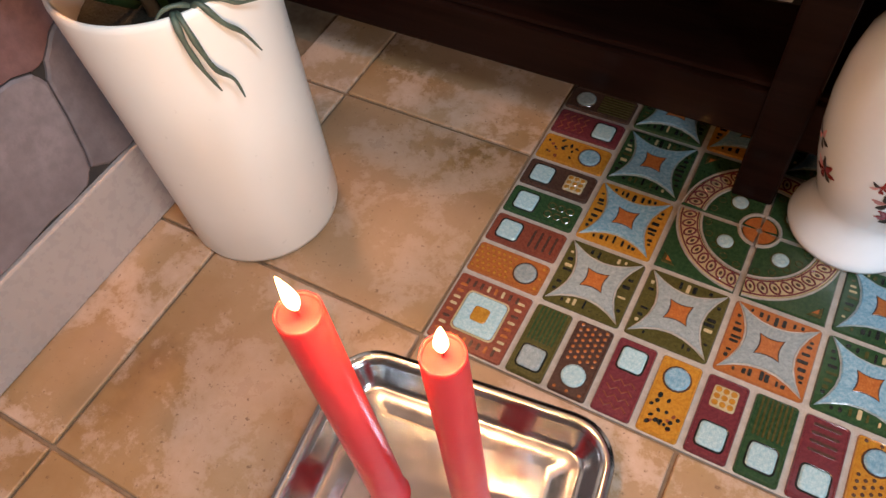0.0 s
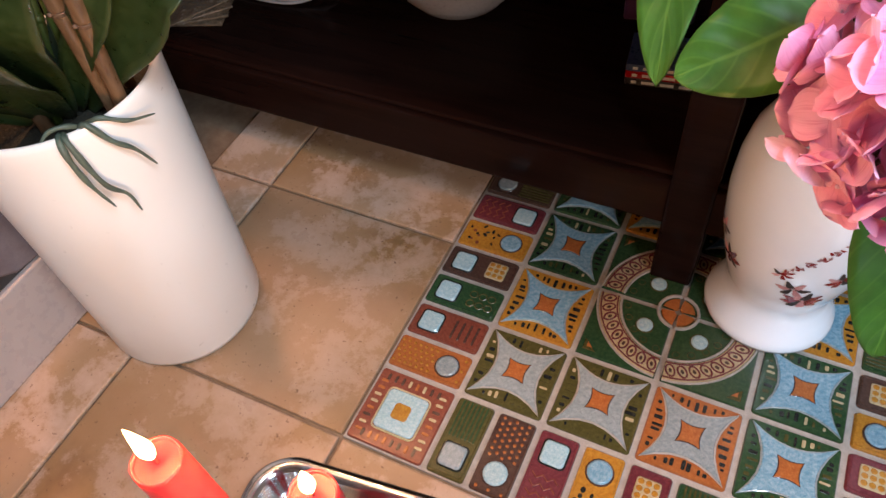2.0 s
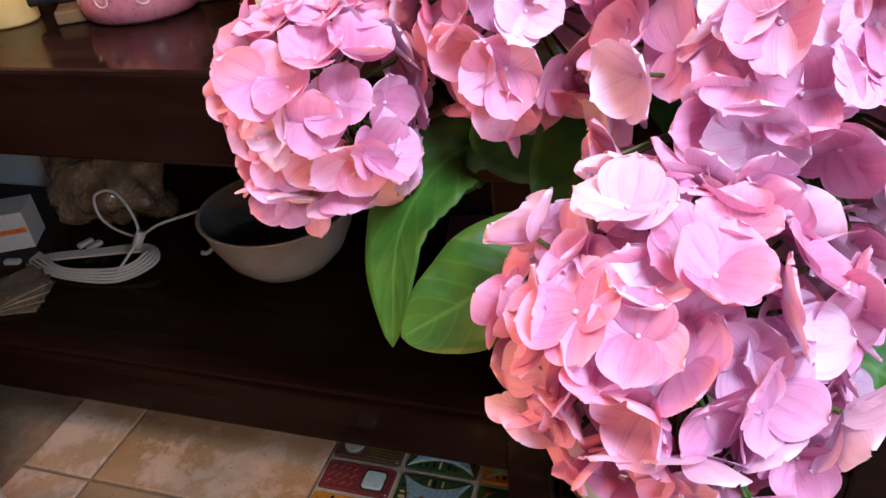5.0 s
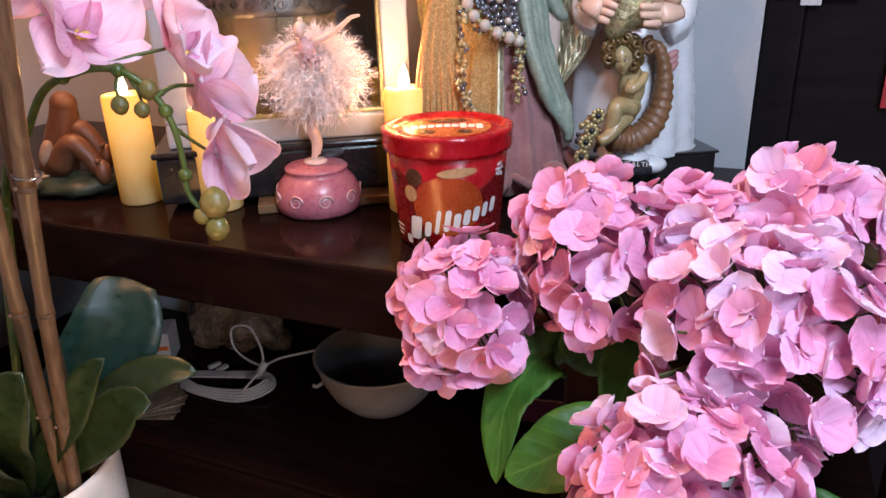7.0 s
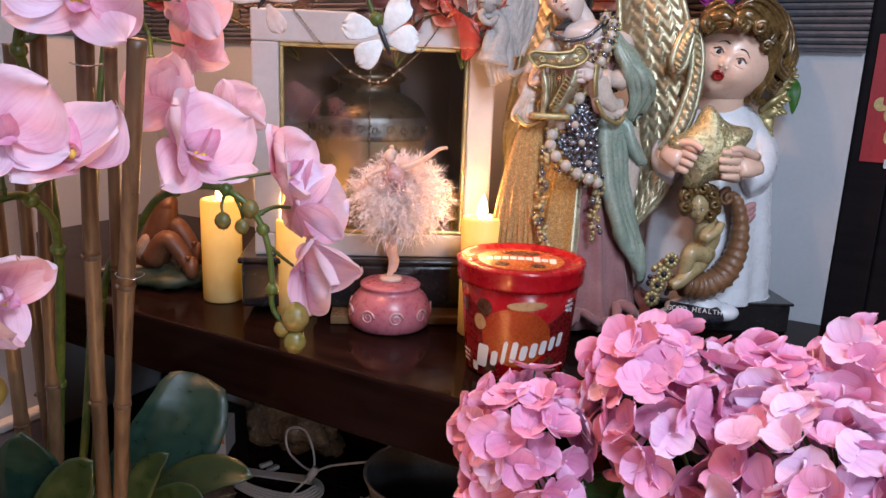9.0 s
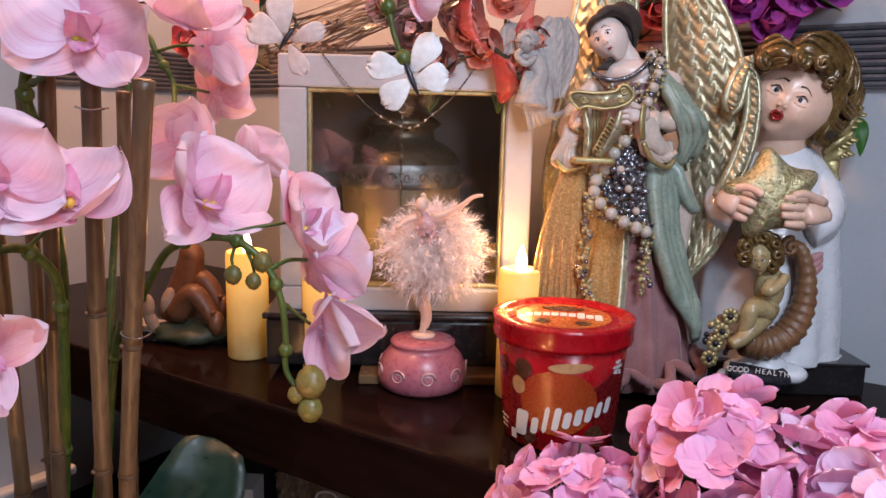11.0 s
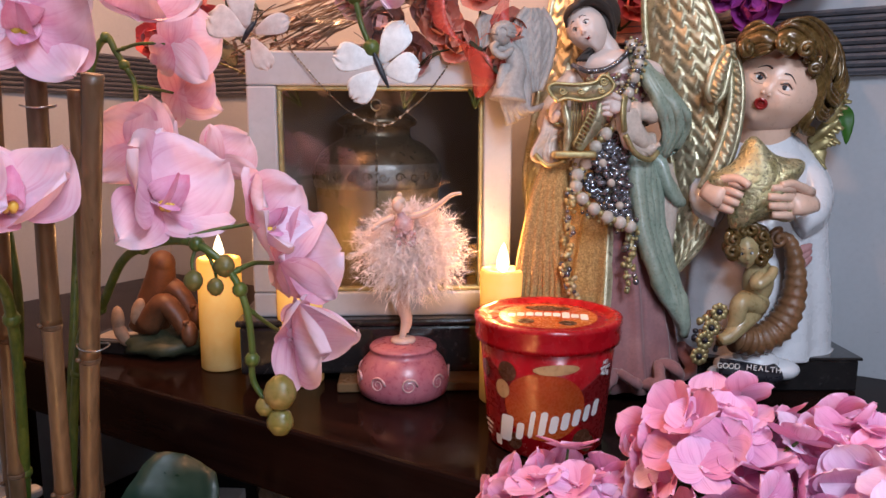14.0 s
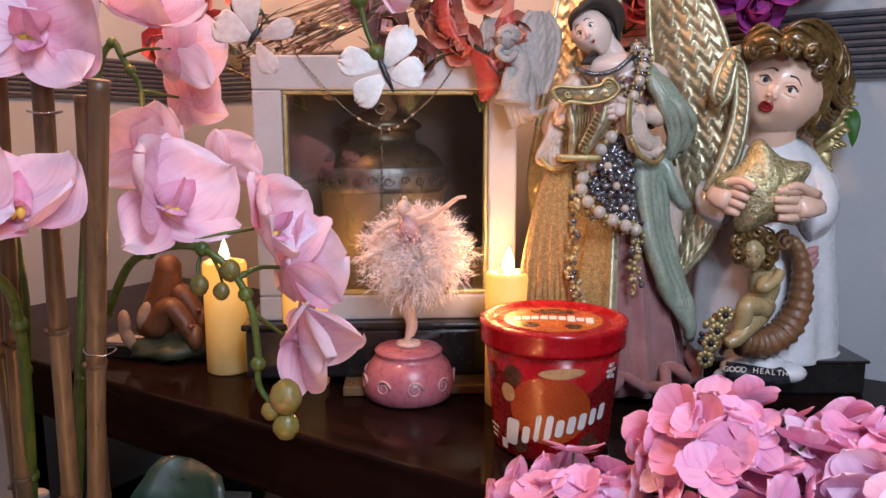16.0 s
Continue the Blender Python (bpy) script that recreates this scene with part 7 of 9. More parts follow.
    lock(bm, [at(1056, 188, -0.062), at(1052, 215, -0.062), at(1036, 246, -0.062), at(1012, 278, -0.062)], 0.0105, DULL, 6, 0.5)
    for k in range(9):
        b_tube(bm, smooth_path([at(1044 - 3.4 * k, 214 + 7 * k, -0.068), at(1034 - 3.6 * k, 206 + 7 * k, -0.070), at(1030 - 3.2 * k, 216 + 7 * k, -0.069)], 3), 0.0013, 5, GOLD)
    b_tube(bm, smooth_path([at(986, 190, -0.062), at(994, 240, -0.064), at(990, 282, -0.062)], 6), lambda t: 0.0040 * (1 + 0.18 * math.sin(60 * t)), 10, DULL)
    for k in range(7):
        b_tube(bm, [at(1000 + 6 * k, 190, -0.064), at(1001 + 4 * k, 268 - 5 * k, -0.064)], 0.0006, 4, GOLD)
    b_box(bm, at(970, 292, -0.075), at(1035, 278, -0.045), 0.002, GOLD)
    # jewelled apron
    edge = smooth_path([at(1078, 232, -0.044), at(1050, 258, -0.046), at(1024, 300, -0.052), at(1006, 330, -0.056), at(1018, 362, -0.060), at(1050, 388, -0.064), at(1084, 404, -0.062), at(1110, 414, -0.056)], 3)
    for k, p in enumerate(edge):
        b_ball(bm, p + Vector((0, -0.004, 0)), 0.0072 if k % 2 == 0 else 0.0040, PEARL if k % 2 == 0 else GOLD, seg=12)
        for j in range(4):
            b_ball(bm, p + Vector((rng.uniform(-0.009, 0.009), -0.004, rng.uniform(-0.009, 0.009))), 0.0021, GOLD if j % 2 else CRYST, seg=6)
    for k in range(340):
        y = rng.uniform(240, 405)
        lo = 1075 - 60 * min(1, (y - 232) / 95) if y < 330 else 1012 + 0.9 * (y - 340)
        x = rng.uniform(lo + 8, 1094 + 0.08 * (y - 240))
        r = rng.uniform(0.0016, 0.0042)
        b_ball(bm, at(x, y, -0.040 - 0.020 * (y - 240) / 160), (r * rng.uniform(0.7, 1.6), r, r), CRYST, seg=7)
    for c, rr in (((1070, 335), 17), ((1055, 300), 12), ((1085, 375), 14)):
        for j in range(6):
            a = j * math.pi / 3
            p = at(c[0] + rr * math.cos(a), c[1] + rr * math.sin(a), -0.061)
            b_ball(bm, p, (0.0058, 0.003, 0.0036), CRYST, Matrix.Translation(p) @ Matrix.Rotation(a, 4, "Y") @ Matrix.Translation(-p), seg=9)
        b_ball(bm, at(*c, -0.063), 0.0045, PEARL, seg=10)
    for path in ([at(1000, 345, -0.062), at(996, 400, -0.070), at(990, 470, -0.082), at(1004, 540, -0.094)], [at(1112, 420, -0.056), at(1100, 460, -0.066), at(1104, 520, -0.072)]):
        for p in smooth_path(path, 14):
            for j in range(2):
                b_ball(bm, p + Vector((rng.uniform(-0.006, 0.006), rng.uniform(-0.003, 0.001), rng.uniform(-0.004, 0.004))), rng.uniform(0.0016, 0.0038), rng.choice((GOLD, GOLD, GOLD, DULL, CRYST)), seg=7)
    # sage shawl
    for k in range(6):
        t = k / 5
        lock(bm, [at(1112 + 12 * t, 116 + 6 * t, -0.020), at(1132 + 22 * t, 158, -0.034), at(1156 + 26 * t, 200, -0.038), at(1164 + 24 * t, 245, -0.032), at(1150 + 22 * t, 285, -0.022)], 0.0095 + 0.002 * (k % 2), SAGE, 6, 0.6)
    for k in range(9):
        t = k / 8
        lock(bm, [at(1104 + 22 * t, 108 + 22 * t, -0.016 - 0.010 * t), at(1132 + 34 * t, 158 + 12 * t, -0.026 - 0.012 * t), at(1176 + 26 * t, 192 + 16 * t, -0.026 - 0.010 * t), at(1196 + 8 * t, 232 + 8 * t, -0.018 - 0.008 * t), at(1170 + 16 * t, 272 + 6 * t, -0.016), at(1140 + 14 * t, 296, -0.020)], 0.0098 + 0.003 * math.sin(5 * t), SAGE, 6, 0.6)
    for k in range(4):
        lock(bm, [at(1112 + 7 * k, 270, -0.034 + 0.005 * k), at(1118 + 9 * k, 340, -0.042 + 0.005 * k), at(1130 + 8 * k, 430, -0.052 + 0.006 * k), at(1158 + 8 * k, 510, -0.058 + 0.006 * k), at(1182 + 6 * k, 565, -0.052), at(1196, 590 + 4 * k, -0.046)], 0.0125, SAGE, 5)
    lock(bm, [at(1146, 280, -0.020), at(1166, 330, -0.026), at(1188, 365, -0.026), at(1196, 368, -0.022)], 0.011, SAGE)
    for k in range(3):
        lock(bm, [at(1140 + 12 * k, 300, -0.012), at(1152 + 10 * k, 380, -0.018), at(1150 + 10 * k, 450, -0.022)], 0.014, CREAM)
    # wings
    wing(bm, [at(1128, -60, 0.040), at(1130, 60, 0.034), at(1140, 150, 0.026), at(1166, 250, 0.016), at(1180, 330, 0.008), at(1166, 430, 0.0), at(1152, 505, -0.006)],
         [at(1185, -70, 0.006), at(1240, 20, -0.004), at(1270, 110, -0.012), at(1282, 210, -0.018), at(1276, 310, -0.022), at(1244, 420, -0.022), at(1170, 508, -0.014)], DULL, bulge=0.008)
    wing(bm, [at(1268, 92, -0.026), at(1280, 150, -0.032), at(1277, 210, -0.036), at(1258, 275, -0.038), at(1228, 345, -0.038)],
         [at(1282, 88, -0.022), at(1299, 150, -0.026), at(1298, 215, -0.030), at(1282, 288, -0.034), at(1244, 356, -0.036)], DULL, rows=34, cols=1, bulge=0.006)
    wing(bm, [at(1270, 98, -0.028), at(1252, 130, -0.034), at(1240, 170, -0.036), at(1246, 190, -0.034)],
         [at(1282, 108, -0.028), at(1276, 140, -0.034), at(1266, 178, -0.036), at(1250, 194, -0.034)], DULL, rows=16, cols=1, bulge=0.005)
    wing(bm, [at(985, -60, 0.050), at(962, 40, 0.045), at(950, 130, 0.040), at(934, 230, 0.036), at(920, 330, 0.034), at(934, 420, 0.032)],
         [at(1070, -60, 0.040), at(1075, 60, 0.034), at(1050, 150, 0.030), at(1015, 250, 0.028), at(985, 340, 0.028), at(960, 430, 0.030)], DULL)
    # folds in the drapery
    bm.normal_update()
    draped = {v for f in bm.faces if f.material_index in (SAGE, CREAM, ROSE) for v in f.verts}
    for v in draped:
        c = v.co
        v.co = c + v.normal * (0.0030 * noise.noise(Vector((c.x * 95, c.y * 95, c.z * 30))) + 0.0011 * math.sin(260 * c.x + 70 * c.z + 3 * noise.noise(c * 40)))
    one("angel_statue", bm, [M_FACEP, M_HAIRDK, M_LACE, M_ROSECLOTH, M_SAGE, M_CREAMCLOTH, M_GOLD, M_PEARL, M_CRYSTAL, M_INK, M_LIPRED, M_DULLGOLD, M_WHITE],
        "gold-winged angel statue with harp, jewelled gown and green shawl", "statue", (0.124, 0.559, BOARD), TURN)


def star_cherub():
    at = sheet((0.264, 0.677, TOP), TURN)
    rng = random.Random(8)
    bm = bm_new()
    GOWN, FACE, HAIR, GOLD, INK, LIP, WHITE, STAR = range(8)
    z0 = 0.0405

    def ring(x0, x1, y, depth, back=0.0):
        a, b = at(x0, y), at(x1, y)
        return (Vector(((a.x + b.x) / 2, back, max(a.z, z0))), (b.x - a.x) / 2, depth)
    rings = dense([ring(1190, 1448, 700, 0.064), ring(1188, 1450, 620, 0.067), ring(1196, 1452, 530, 0.064), ring(1206, 1448, 450, 0.058), ring(1226, 1446, 370, 0.052), ring(1256, 1432, 300, 0.046), ring(1284, 1405, 262, 0.036), ring(1310, 1385, 245, 0.026)], 5)
    cloth(bm, rings, 90, lambda a, v: GOWN, 0.045, 9, 0.7)
    # sleeves that fall from the shoulders
    for k in range(4):
        t = k / 3
        lock(bm, [at(1280 - 8 * t, 282 + 8 * t, -0.012), at(1244 - 6 * t, 330, -0.036 + 0.010 * t), at(1236, 372 + 10 * t, -0.056 + 0.012 * t), at(1262, 390 + 10 * t, -0.066 + 0.010 * t)], 0.0190, GOWN, 7, 0.7)
        lock(bm, [at(1398 + 8 * t, 280 + 8 * t, -0.010), at(1432 + 4 * t, 336, -0.034 + 0.010 * t), at(1434, 386 + 8 * t, -0.056 + 0.012 * t), at(1404, 412 + 6 * t, -0.066 + 0.010 * t)], 0.0200, GOWN, 7, 0.7)
    # head
    b_tube(bm, smooth_path([at(1338, 270, -0.004), at(1338, 250, -0.008), at(1346, 220, -0.012)], 4), 0.030, 20, FACE)
    head = at(1352, 168, -0.018)
    head_of(bm, head, 0.0520, 27, -22, 9, FACE, INK, WHITE, LIP, iris=INK, close=0.84)
    # hair: heavy waves from the parting, rolled at their ends
    h = lambda x, y, d: at(1354 + (x - 1362) * 0.95, 60 + (y - 38) * 0.92, d)
    b_ball(bm, h(1408, 120, 0.020), (0.052, 0.042, 0.058), HAIR, seg=30, rough=0.10, freq=40)

    def wave(pts, r, grooves=3):
        r *= 0.72
        path = smooth_path(pts, 7)
        b_tube(bm, path, lambda t: r * (0.60 + 0.40 * math.sin(math.pi * min(t + 0.18, 1.0))), 16, HAIR, flat=0.72)
        for g in range(grooves):
            off = Vector((0.0, -0.55 * r, (g - (grooves - 1) / 2) * r * 0.85))
            b_tube(bm, [p + off * (0.55 + 0.45 * math.sin(math.pi * min(i / len(path) + 0.18, 1.0))) for i, p in enumerate(path)], lambda t: r * 0.34 * math.sin(math.pi * (0.08 + 0.86 * t)), 8, HAIR)

    wave([h(1366, 66, -0.070), h(1344, 56, -0.066), h(1318, 66, -0.056), h(1300, 84, -0.046), h(1312, 92, -0.050)], 0.0155)
    wave([h(1364, 70, -0.070), h(1348, 74, -0.068), h(1330, 80, -0.060), h(1312, 90, -0.048), h(1300, 106, -0.034)], 0.0115)
    wave([h(1354, 54, -0.052), h(1330, 48, -0.044), h(1306, 62, -0.034), h(1298, 90, -0.024)], 0.0150)
    wave([h(1366, 62, -0.070), h(1376, 72, -0.074), h(1390, 84, -0.074), h(1398, 74, -0.076), h(1388, 68, -0.078)], 0.0105, 2)
    wave([h(1368, 60, -0.068), h(1394, 52, -0.072), h(1420, 70, -0.070), h(1434, 92, -0.064), h(1420, 98, -0.066)], 0.0150)
    wave([h(1372, 52, -0.056), h(1404, 40, -0.056), h(1436, 56, -0.054), h(1452, 90, -0.052), h(1440, 122, -0.056), h(1428, 130, -0.060)], 0.0145)
    wave([h(1384, 46, -0.038), h(1424, 38, -0.036), h(1456, 60, -0.034), h(1474, 96, -0.034), h(1466, 128, -0.040), h(1448, 140, -0.046)], 0.0150)
    wave([h(1402, 44, -0.016), h(1444, 48, -0.014), h(1474, 80, -0.014), h(1488, 118, -0.018), h(1484, 148, -0.024), h(1464, 158, -0.032)], 0.0140)
    wave([h(1440, 104, -0.052), h(1458, 132, -0.046), h(1462, 160, -0.040), h(1480, 178, -0.030), h(1490, 166, -0.026)], 0.0135)
    wave([h(1440, 130, -0.054), h(1450, 162, -0.048), h(1442, 190, -0.044), h(1458, 206, -0.036), h(1472, 196, -0.030)], 0.0135)
    wave([h(1442, 150, -0.046), h(1438, 186, -0.044), h(1424, 210, -0.042), h(1420, 232, -0.036), h(1438, 238, -0.032)], 0.0130)
    wave([h(1430, 170, -0.030), h(1424, 200, -0.034), h(1410, 222, -0.034), h(1402, 238, -0.030)], 0.0120)
    wave([h(1478, 110, -0.006), h(1492, 140, -0.008), h(1480, 170, -0.012), h(1462, 190, -0.014), h(1454, 216, -0.012)], 0.0150)
    for x, y, r, d in ((1313, 80, 14, -0.064), (1380, 72, 12, -0.084), (1424, 80, 14, -0.078), (1440, 118, 11, -0.070)):
        curl(bm, h(x, y, d), r * 0.00058, HAIR, rng.uniform(0, 6.28), rng.uniform(-0.4, 0.4), 0.50)
    # gold star
    c = at(1330, 340, -0.098)
    pts = []
    for k in range(10):
        a = radians(100 + 36 * k)
        r = (0.060 if k % 2 == 0 else 0.031)
        pts.append(Vector((r * math.cos(a), 0, r * math.sin(a))))
    soft = []
    for i in range(10):
        p, q, s = pts[i - 1], pts[i], pts[(i + 1) % 10]
        for t in (0.1, 0.3, 0.5, 0.7, 0.9):
            soft.append(((p + q) / 2) * (1 - t) ** 2 + q * 2 * t * (1 - t) + ((q + s) / 2) * t * t)
    levels = [(0.90, 0.018), (1.0, 0.008), (1.02, 0.0), (0.96, -0.007), (0.88, -0.011), (0.78, -0.014), (0.66, -0.017), (0.54, -0.019), (0.40, -0.021), (0.26, -0.022), (0.12, -0.0225)]
    rows = [[bm.verts.new(c + Vector((p.x * k, y + 0.0030 * noise.noise(p * (k * 85) + Vector((0, 3, 0))) + 0.0014 * noise.noise(p * (k * 240)), p.z * k))) for p in soft] for k, y in levels]
    n = len(soft)
    for lo, hi in zip(rows, rows[1:]):
        for i in range(n):
            bm.faces.new((lo[i], lo[(i + 1) % n], hi[(i + 1) % n], hi[i])).material_index = STAR
    bm.faces.new(rows[-1]).material_index = STAR
    bm.faces.new(rows[0][::-1]).material_index = STAR
    hand_of(bm, at(1246, 346, -0.092), at(1302, 368, -0.118), 0.0200, FACE)
    hand_of(bm, at(1418, 368, -0.092), at(1344, 368, -0.120), 0.0200, FACE)
    # small gilt wings behind
    for a, b, w in (((1440, 244), (1486, 176), 0.0135), ((1424, 262), (1472, 226), 0.017), ((1420, 268), (1466, 254), 0.014), ((1422, 276), (1440, 302), 0.012)):
        p, q = at(*a, -0.010), at(*b, -0.022)
        d = (q - p)
        lock(bm, [p, p + d * 0.4 + Vector((0.003, -0.004, 0.004)), q], w * 0.8, GOLD, 6, 0.5)
        for k in range(5):
            f = p + d * (0.15 + 0.16 * k)
            lock(bm, [f + Vector((0, -0.006, 0)), f + d * 0.12 + Vector((0.004, -0.009, -0.006))], w * 0.30, GOLD, 3, 0.5)
    one("cherub_statue", bm, [M_RESINW, M_FACE, M_HAIR, M_GOLD, M_INK, M_LIPRED, M_WHITE, M_GLITTER], "large white cherub statue with bronze curls holding a gold star", "statue", (0.264, 0.677, TOP), TURN)


def horn_cherub():
    s = 0.000612
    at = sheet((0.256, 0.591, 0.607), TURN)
    rng = random.Random(5)
    bm = bm_new()
    SKIN, HAIR, HORN, GOLD, BASE_W, DARK, WING, INK = range(8)
    for x, y, r, d in ((1290, 655, 34, 0.0), (1330, 650, 36, -0.004), (1370, 662, 30, -0.004), (1262, 668, 20, -0.008), (1318, 625, 28, 0.004)):
        b_ball(bm, at(x, y, d), (r * s * 1.1, r * s * 0.9, r * s * 0.62), BASE_W, seg=16, rough=0.1, freq=50)
    b_tube(bm, smooth_path([at(1262, 658, -0.026), at(1300, 664, -0.032), at(1346, 672, -0.030), at(1364, 668, -0.024)], 5), 0.0105, 10, DARK, flat=0.6)
    # ribbed horn
    path = smooth_path([at(1366, 425, -0.004), at(1386, 440, -0.006), at(1396, 490, -0.006), at(1390, 545, -0.008), at(1365, 590, -0.010), at(1325, 612, -0.014), at(1290, 606, -0.018)], 9)
    b_tube(bm, path, lambda t: (8 + 18 * min(1, t * 1.6)) * s * (1 + 0.10 * math.sin(t * 115)), 20, HORN)
    curl(bm, at(1364, 432, -0.006), 15 * s, HORN, 1.2, 0, 0.5)
    for k in range(34):
        a, q = rng.uniform(0, 6.28), rng.uniform(0, 1) ** 0.5
        b_ball(bm, at(1244 + 26 * q * math.cos(a), 598 + 34 * q * math.sin(a), -0.026), rng.uniform(0.0026, 0.0048), rng.choice((GOLD, GOLD, HORN, DARK)), seg=8)
    for c in ((1226, 640), (1248, 590), (1262, 562), (1236, 612)):
        for j in range(8):
            b_ball(bm, at(c[0] + 10 * math.cos(j * 0.785), c[1] + 10 * math.sin(j * 0.785), -0.032), (0.0040, 0.0020, 0.0040), GOLD, seg=8)
        b_ball(bm, at(*c, -0.034), 0.0036, DARK, seg=8)
    # the child
    b_ball(bm, at(1330, 508, -0.014), (0.0165, 0.0145, 0.026), SKIN, seg=18)
    b_ball(bm, at(1318, 545, -0.016), (0.019, 0.016, 0.015), SKIN, seg=16)
    b_tube(bm, smooth_path([at(1330, 552, -0.022), at(1300, 545, -0.036), at(1292, 575, -0.036), at(1284, 596, -0.034)], 5), lambda t: 0.0118 - 0.005 * t, 12, SKIN)
    b_tube(bm, smooth_path([at(1322, 560, -0.020), at(1302, 582, -0.034), at(1278, 606, -0.038), at(1262, 612, -0.040)], 5), lambda t: 0.0112 - 0.005 * t, 12, SKIN)
    b_tube(bm, smooth_path([at(1338, 488, -0.018), at(1326, 515, -0.032), at(1350, 500, -0.030), at(1358, 484, -0.026)], 5), lambda t: 0.0080 - 0.003 * t, 10, SKIN)
    head_of(bm, at(1308, 453, -0.018), 0.0190, -8, -18, 8, SKIN, INK, BASE_W, HORN, child=False, iris=INK)
    for k in range(20):
        a = radians(-45 + 255 * k / 19)
        curl(bm, at(1311 + 29 * math.cos(a), 446 - 30 * math.sin(a), -0.026 + 0.006 * (k % 3)), 0.0078, HAIR, rng.uniform(0, 6), rng.uniform(-0.6, 0.6), 0.45)
    b_ball(bm, at(1314, 440, -0.008), (0.0225, 0.018, 0.0225), HAIR, seg=16, rough=0.15, freq=70)
    for y in (452, 462, 474):
        p = at(1404, y + 4, 0.008)
        b_ball(bm, p, (0.016, 0.004, 0.006), WING, Matrix.Translation(p) @ Matrix.Rotation(-0.6, 4, "Y") @ Matrix.Translation(-p), seg=12)
    ob = one("cherub_figurine", bm, [M_IVORY, M_HAIR, M_HORN, M_GOLD, M_RESINW, M_INK, M_DUSKROSE, M_INK], "small cherub figurine sitting on a ribbed brown horn of plenty", "figurine", (0.256, 0.591, 0.607), TURN)
    return at


horn_view = harp_angel() or star_cherub() or horn_cherub()

# raised lettering on the base of the small figurine
def lettering(name, text, size, m, mat, parent=None, depth=0.0005):
    cu = bpy.data.curves.new(name, "FONT")
    cu.body, cu.size, cu.extrude, cu.align_x = text, size, depth, "CENTER"
    cu.materials.append(mat)
    ob = new(name, cu)
    ob.parent = parent
    ob.matrix_basis = m
    return ob


letters = [o for o in bpy.data.objects if o.name == "cherub_figurine"][0]
for k, ch in enumerate("GOOD HEALTH"):
    if ch != " ":
        p = horn_view(1262 + 10.4 * k, 660 + 0.85 * k + 0.04 * (k - 5) ** 2, -0.0425 + 0.00025 * (k - 5) ** 2)
        lettering("letter", ch, 0.0085, Matrix.Translation(p) @ Matrix.Rotation(radians(90), 4, "X") @ Matrix.Rotation(radians(-4 + k * 0.4), 4, "Z"), M_WHITE, letters)

# black plinth under the big cherub
plinth = thing("plinth", "black glossy box used as a plinth for the cherub", "plinth", (0.264, 0.677, TOP), TURN)
bm = bm_new()
b_box(bm, (-0.102, -0.056, 0.0), (0.088, 0.060, 0.036), 0.002)
part("body", bm, M_BLACK, plinth, smooth=False)
bm = bm_new()
b_box(bm, (-0.105, -0.059, 0.0362), (0.091, 0.063, 0.0402), 0.0015)
part("lid", bm, M_BLACK, plinth, smooth=False)


def frame_angel():
    s = 0.000635
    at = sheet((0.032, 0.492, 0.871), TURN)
    bm = bm_new()
    wing(bm, [at(840, 105, 0.006), at(836, 60, 0.010), at(848, 38, 0.012)], [at(850, 100, 0.0), at(868, 72, 0.004), at(866, 40, 0.010)], 0, 9, 3, 0.004, 0.0018, 0.003)
    wing(bm, [at(934, 175, 0.004), at(910, 110, -0.002), at(902, 60, 0.0), at(920, 28, 0.006)], [at(944, 172, 0.012), at(962, 120, 0.012), at(968, 65, 0.014), at(946, 28, 0.014)], 0, 14, 4, 0.005, 0.0020, 0.003)
    b_ball(bm, at(876, 75, -0.008), (0.0112, 0.011, 0.0125), 0, seg=18)
    for k in range(12):
        a = radians(-20 + 200 * k / 11)
        lock(bm, [at(878 + 8 * math.cos(a), 70 - 9 * math.sin(a), -0.018), at(880 + 19 * math.cos(a), 71 - 18 * math.sin(a), -0.008), at(884 + 20 * math.cos(a), 80 - 14 * math.sin(a), 0.0)], 0.0036, 0)
    b_tube(bm, smooth_path([at(884, 88, -0.004), at(896, 110, -0.004), at(902, 135, -0.006), at(892, 165, -0.010), at(888, 190, -0.012)], 5), [0.006, 0.0075, 0.0085, 0.0095, 0.0105, 0.011, 0.0115, 0.0115, 0.0115, 0.0115, 0.012, 0.0125, 0.013, 0.014, 0.015, 0.016, 0.017, 0.018, 0.019, 0.020, 0.021], 14, 0)
    b_tube(bm, smooth_path([at(896, 100, -0.010), at(878, 112, -0.022), at(862, 100, -0.020), at(868, 88, -0.018)], 4), 0.0038, 8, 0)
    b_tube(bm, smooth_path([at(892, 98, -0.004), at(870, 100, -0.012), at(856, 92, -0.014)], 4), 0.0036, 8, 0)
    for k in range(11):
        lock(bm, [at(882 + 3.4 * k, 128, -0.012 + 0.0012 * k), at(876 + 4.5 * k, 165, -0.018 + 0.001 * k), at(884 + 4.0 * k + 4 * (k % 2), 205, -0.014), at(890 + 6.2 * k, 232 - 3.4 * k, -0.010 + 0.003 * (k % 3))], 0.0068, 0)
    one("angel_ornament", bm, [M_GREYRESIN], "small grey-white angel ornament leaning on the display box corner", "figurine", (0.032, 0.492, 0.871), TURN)


frame_angel()


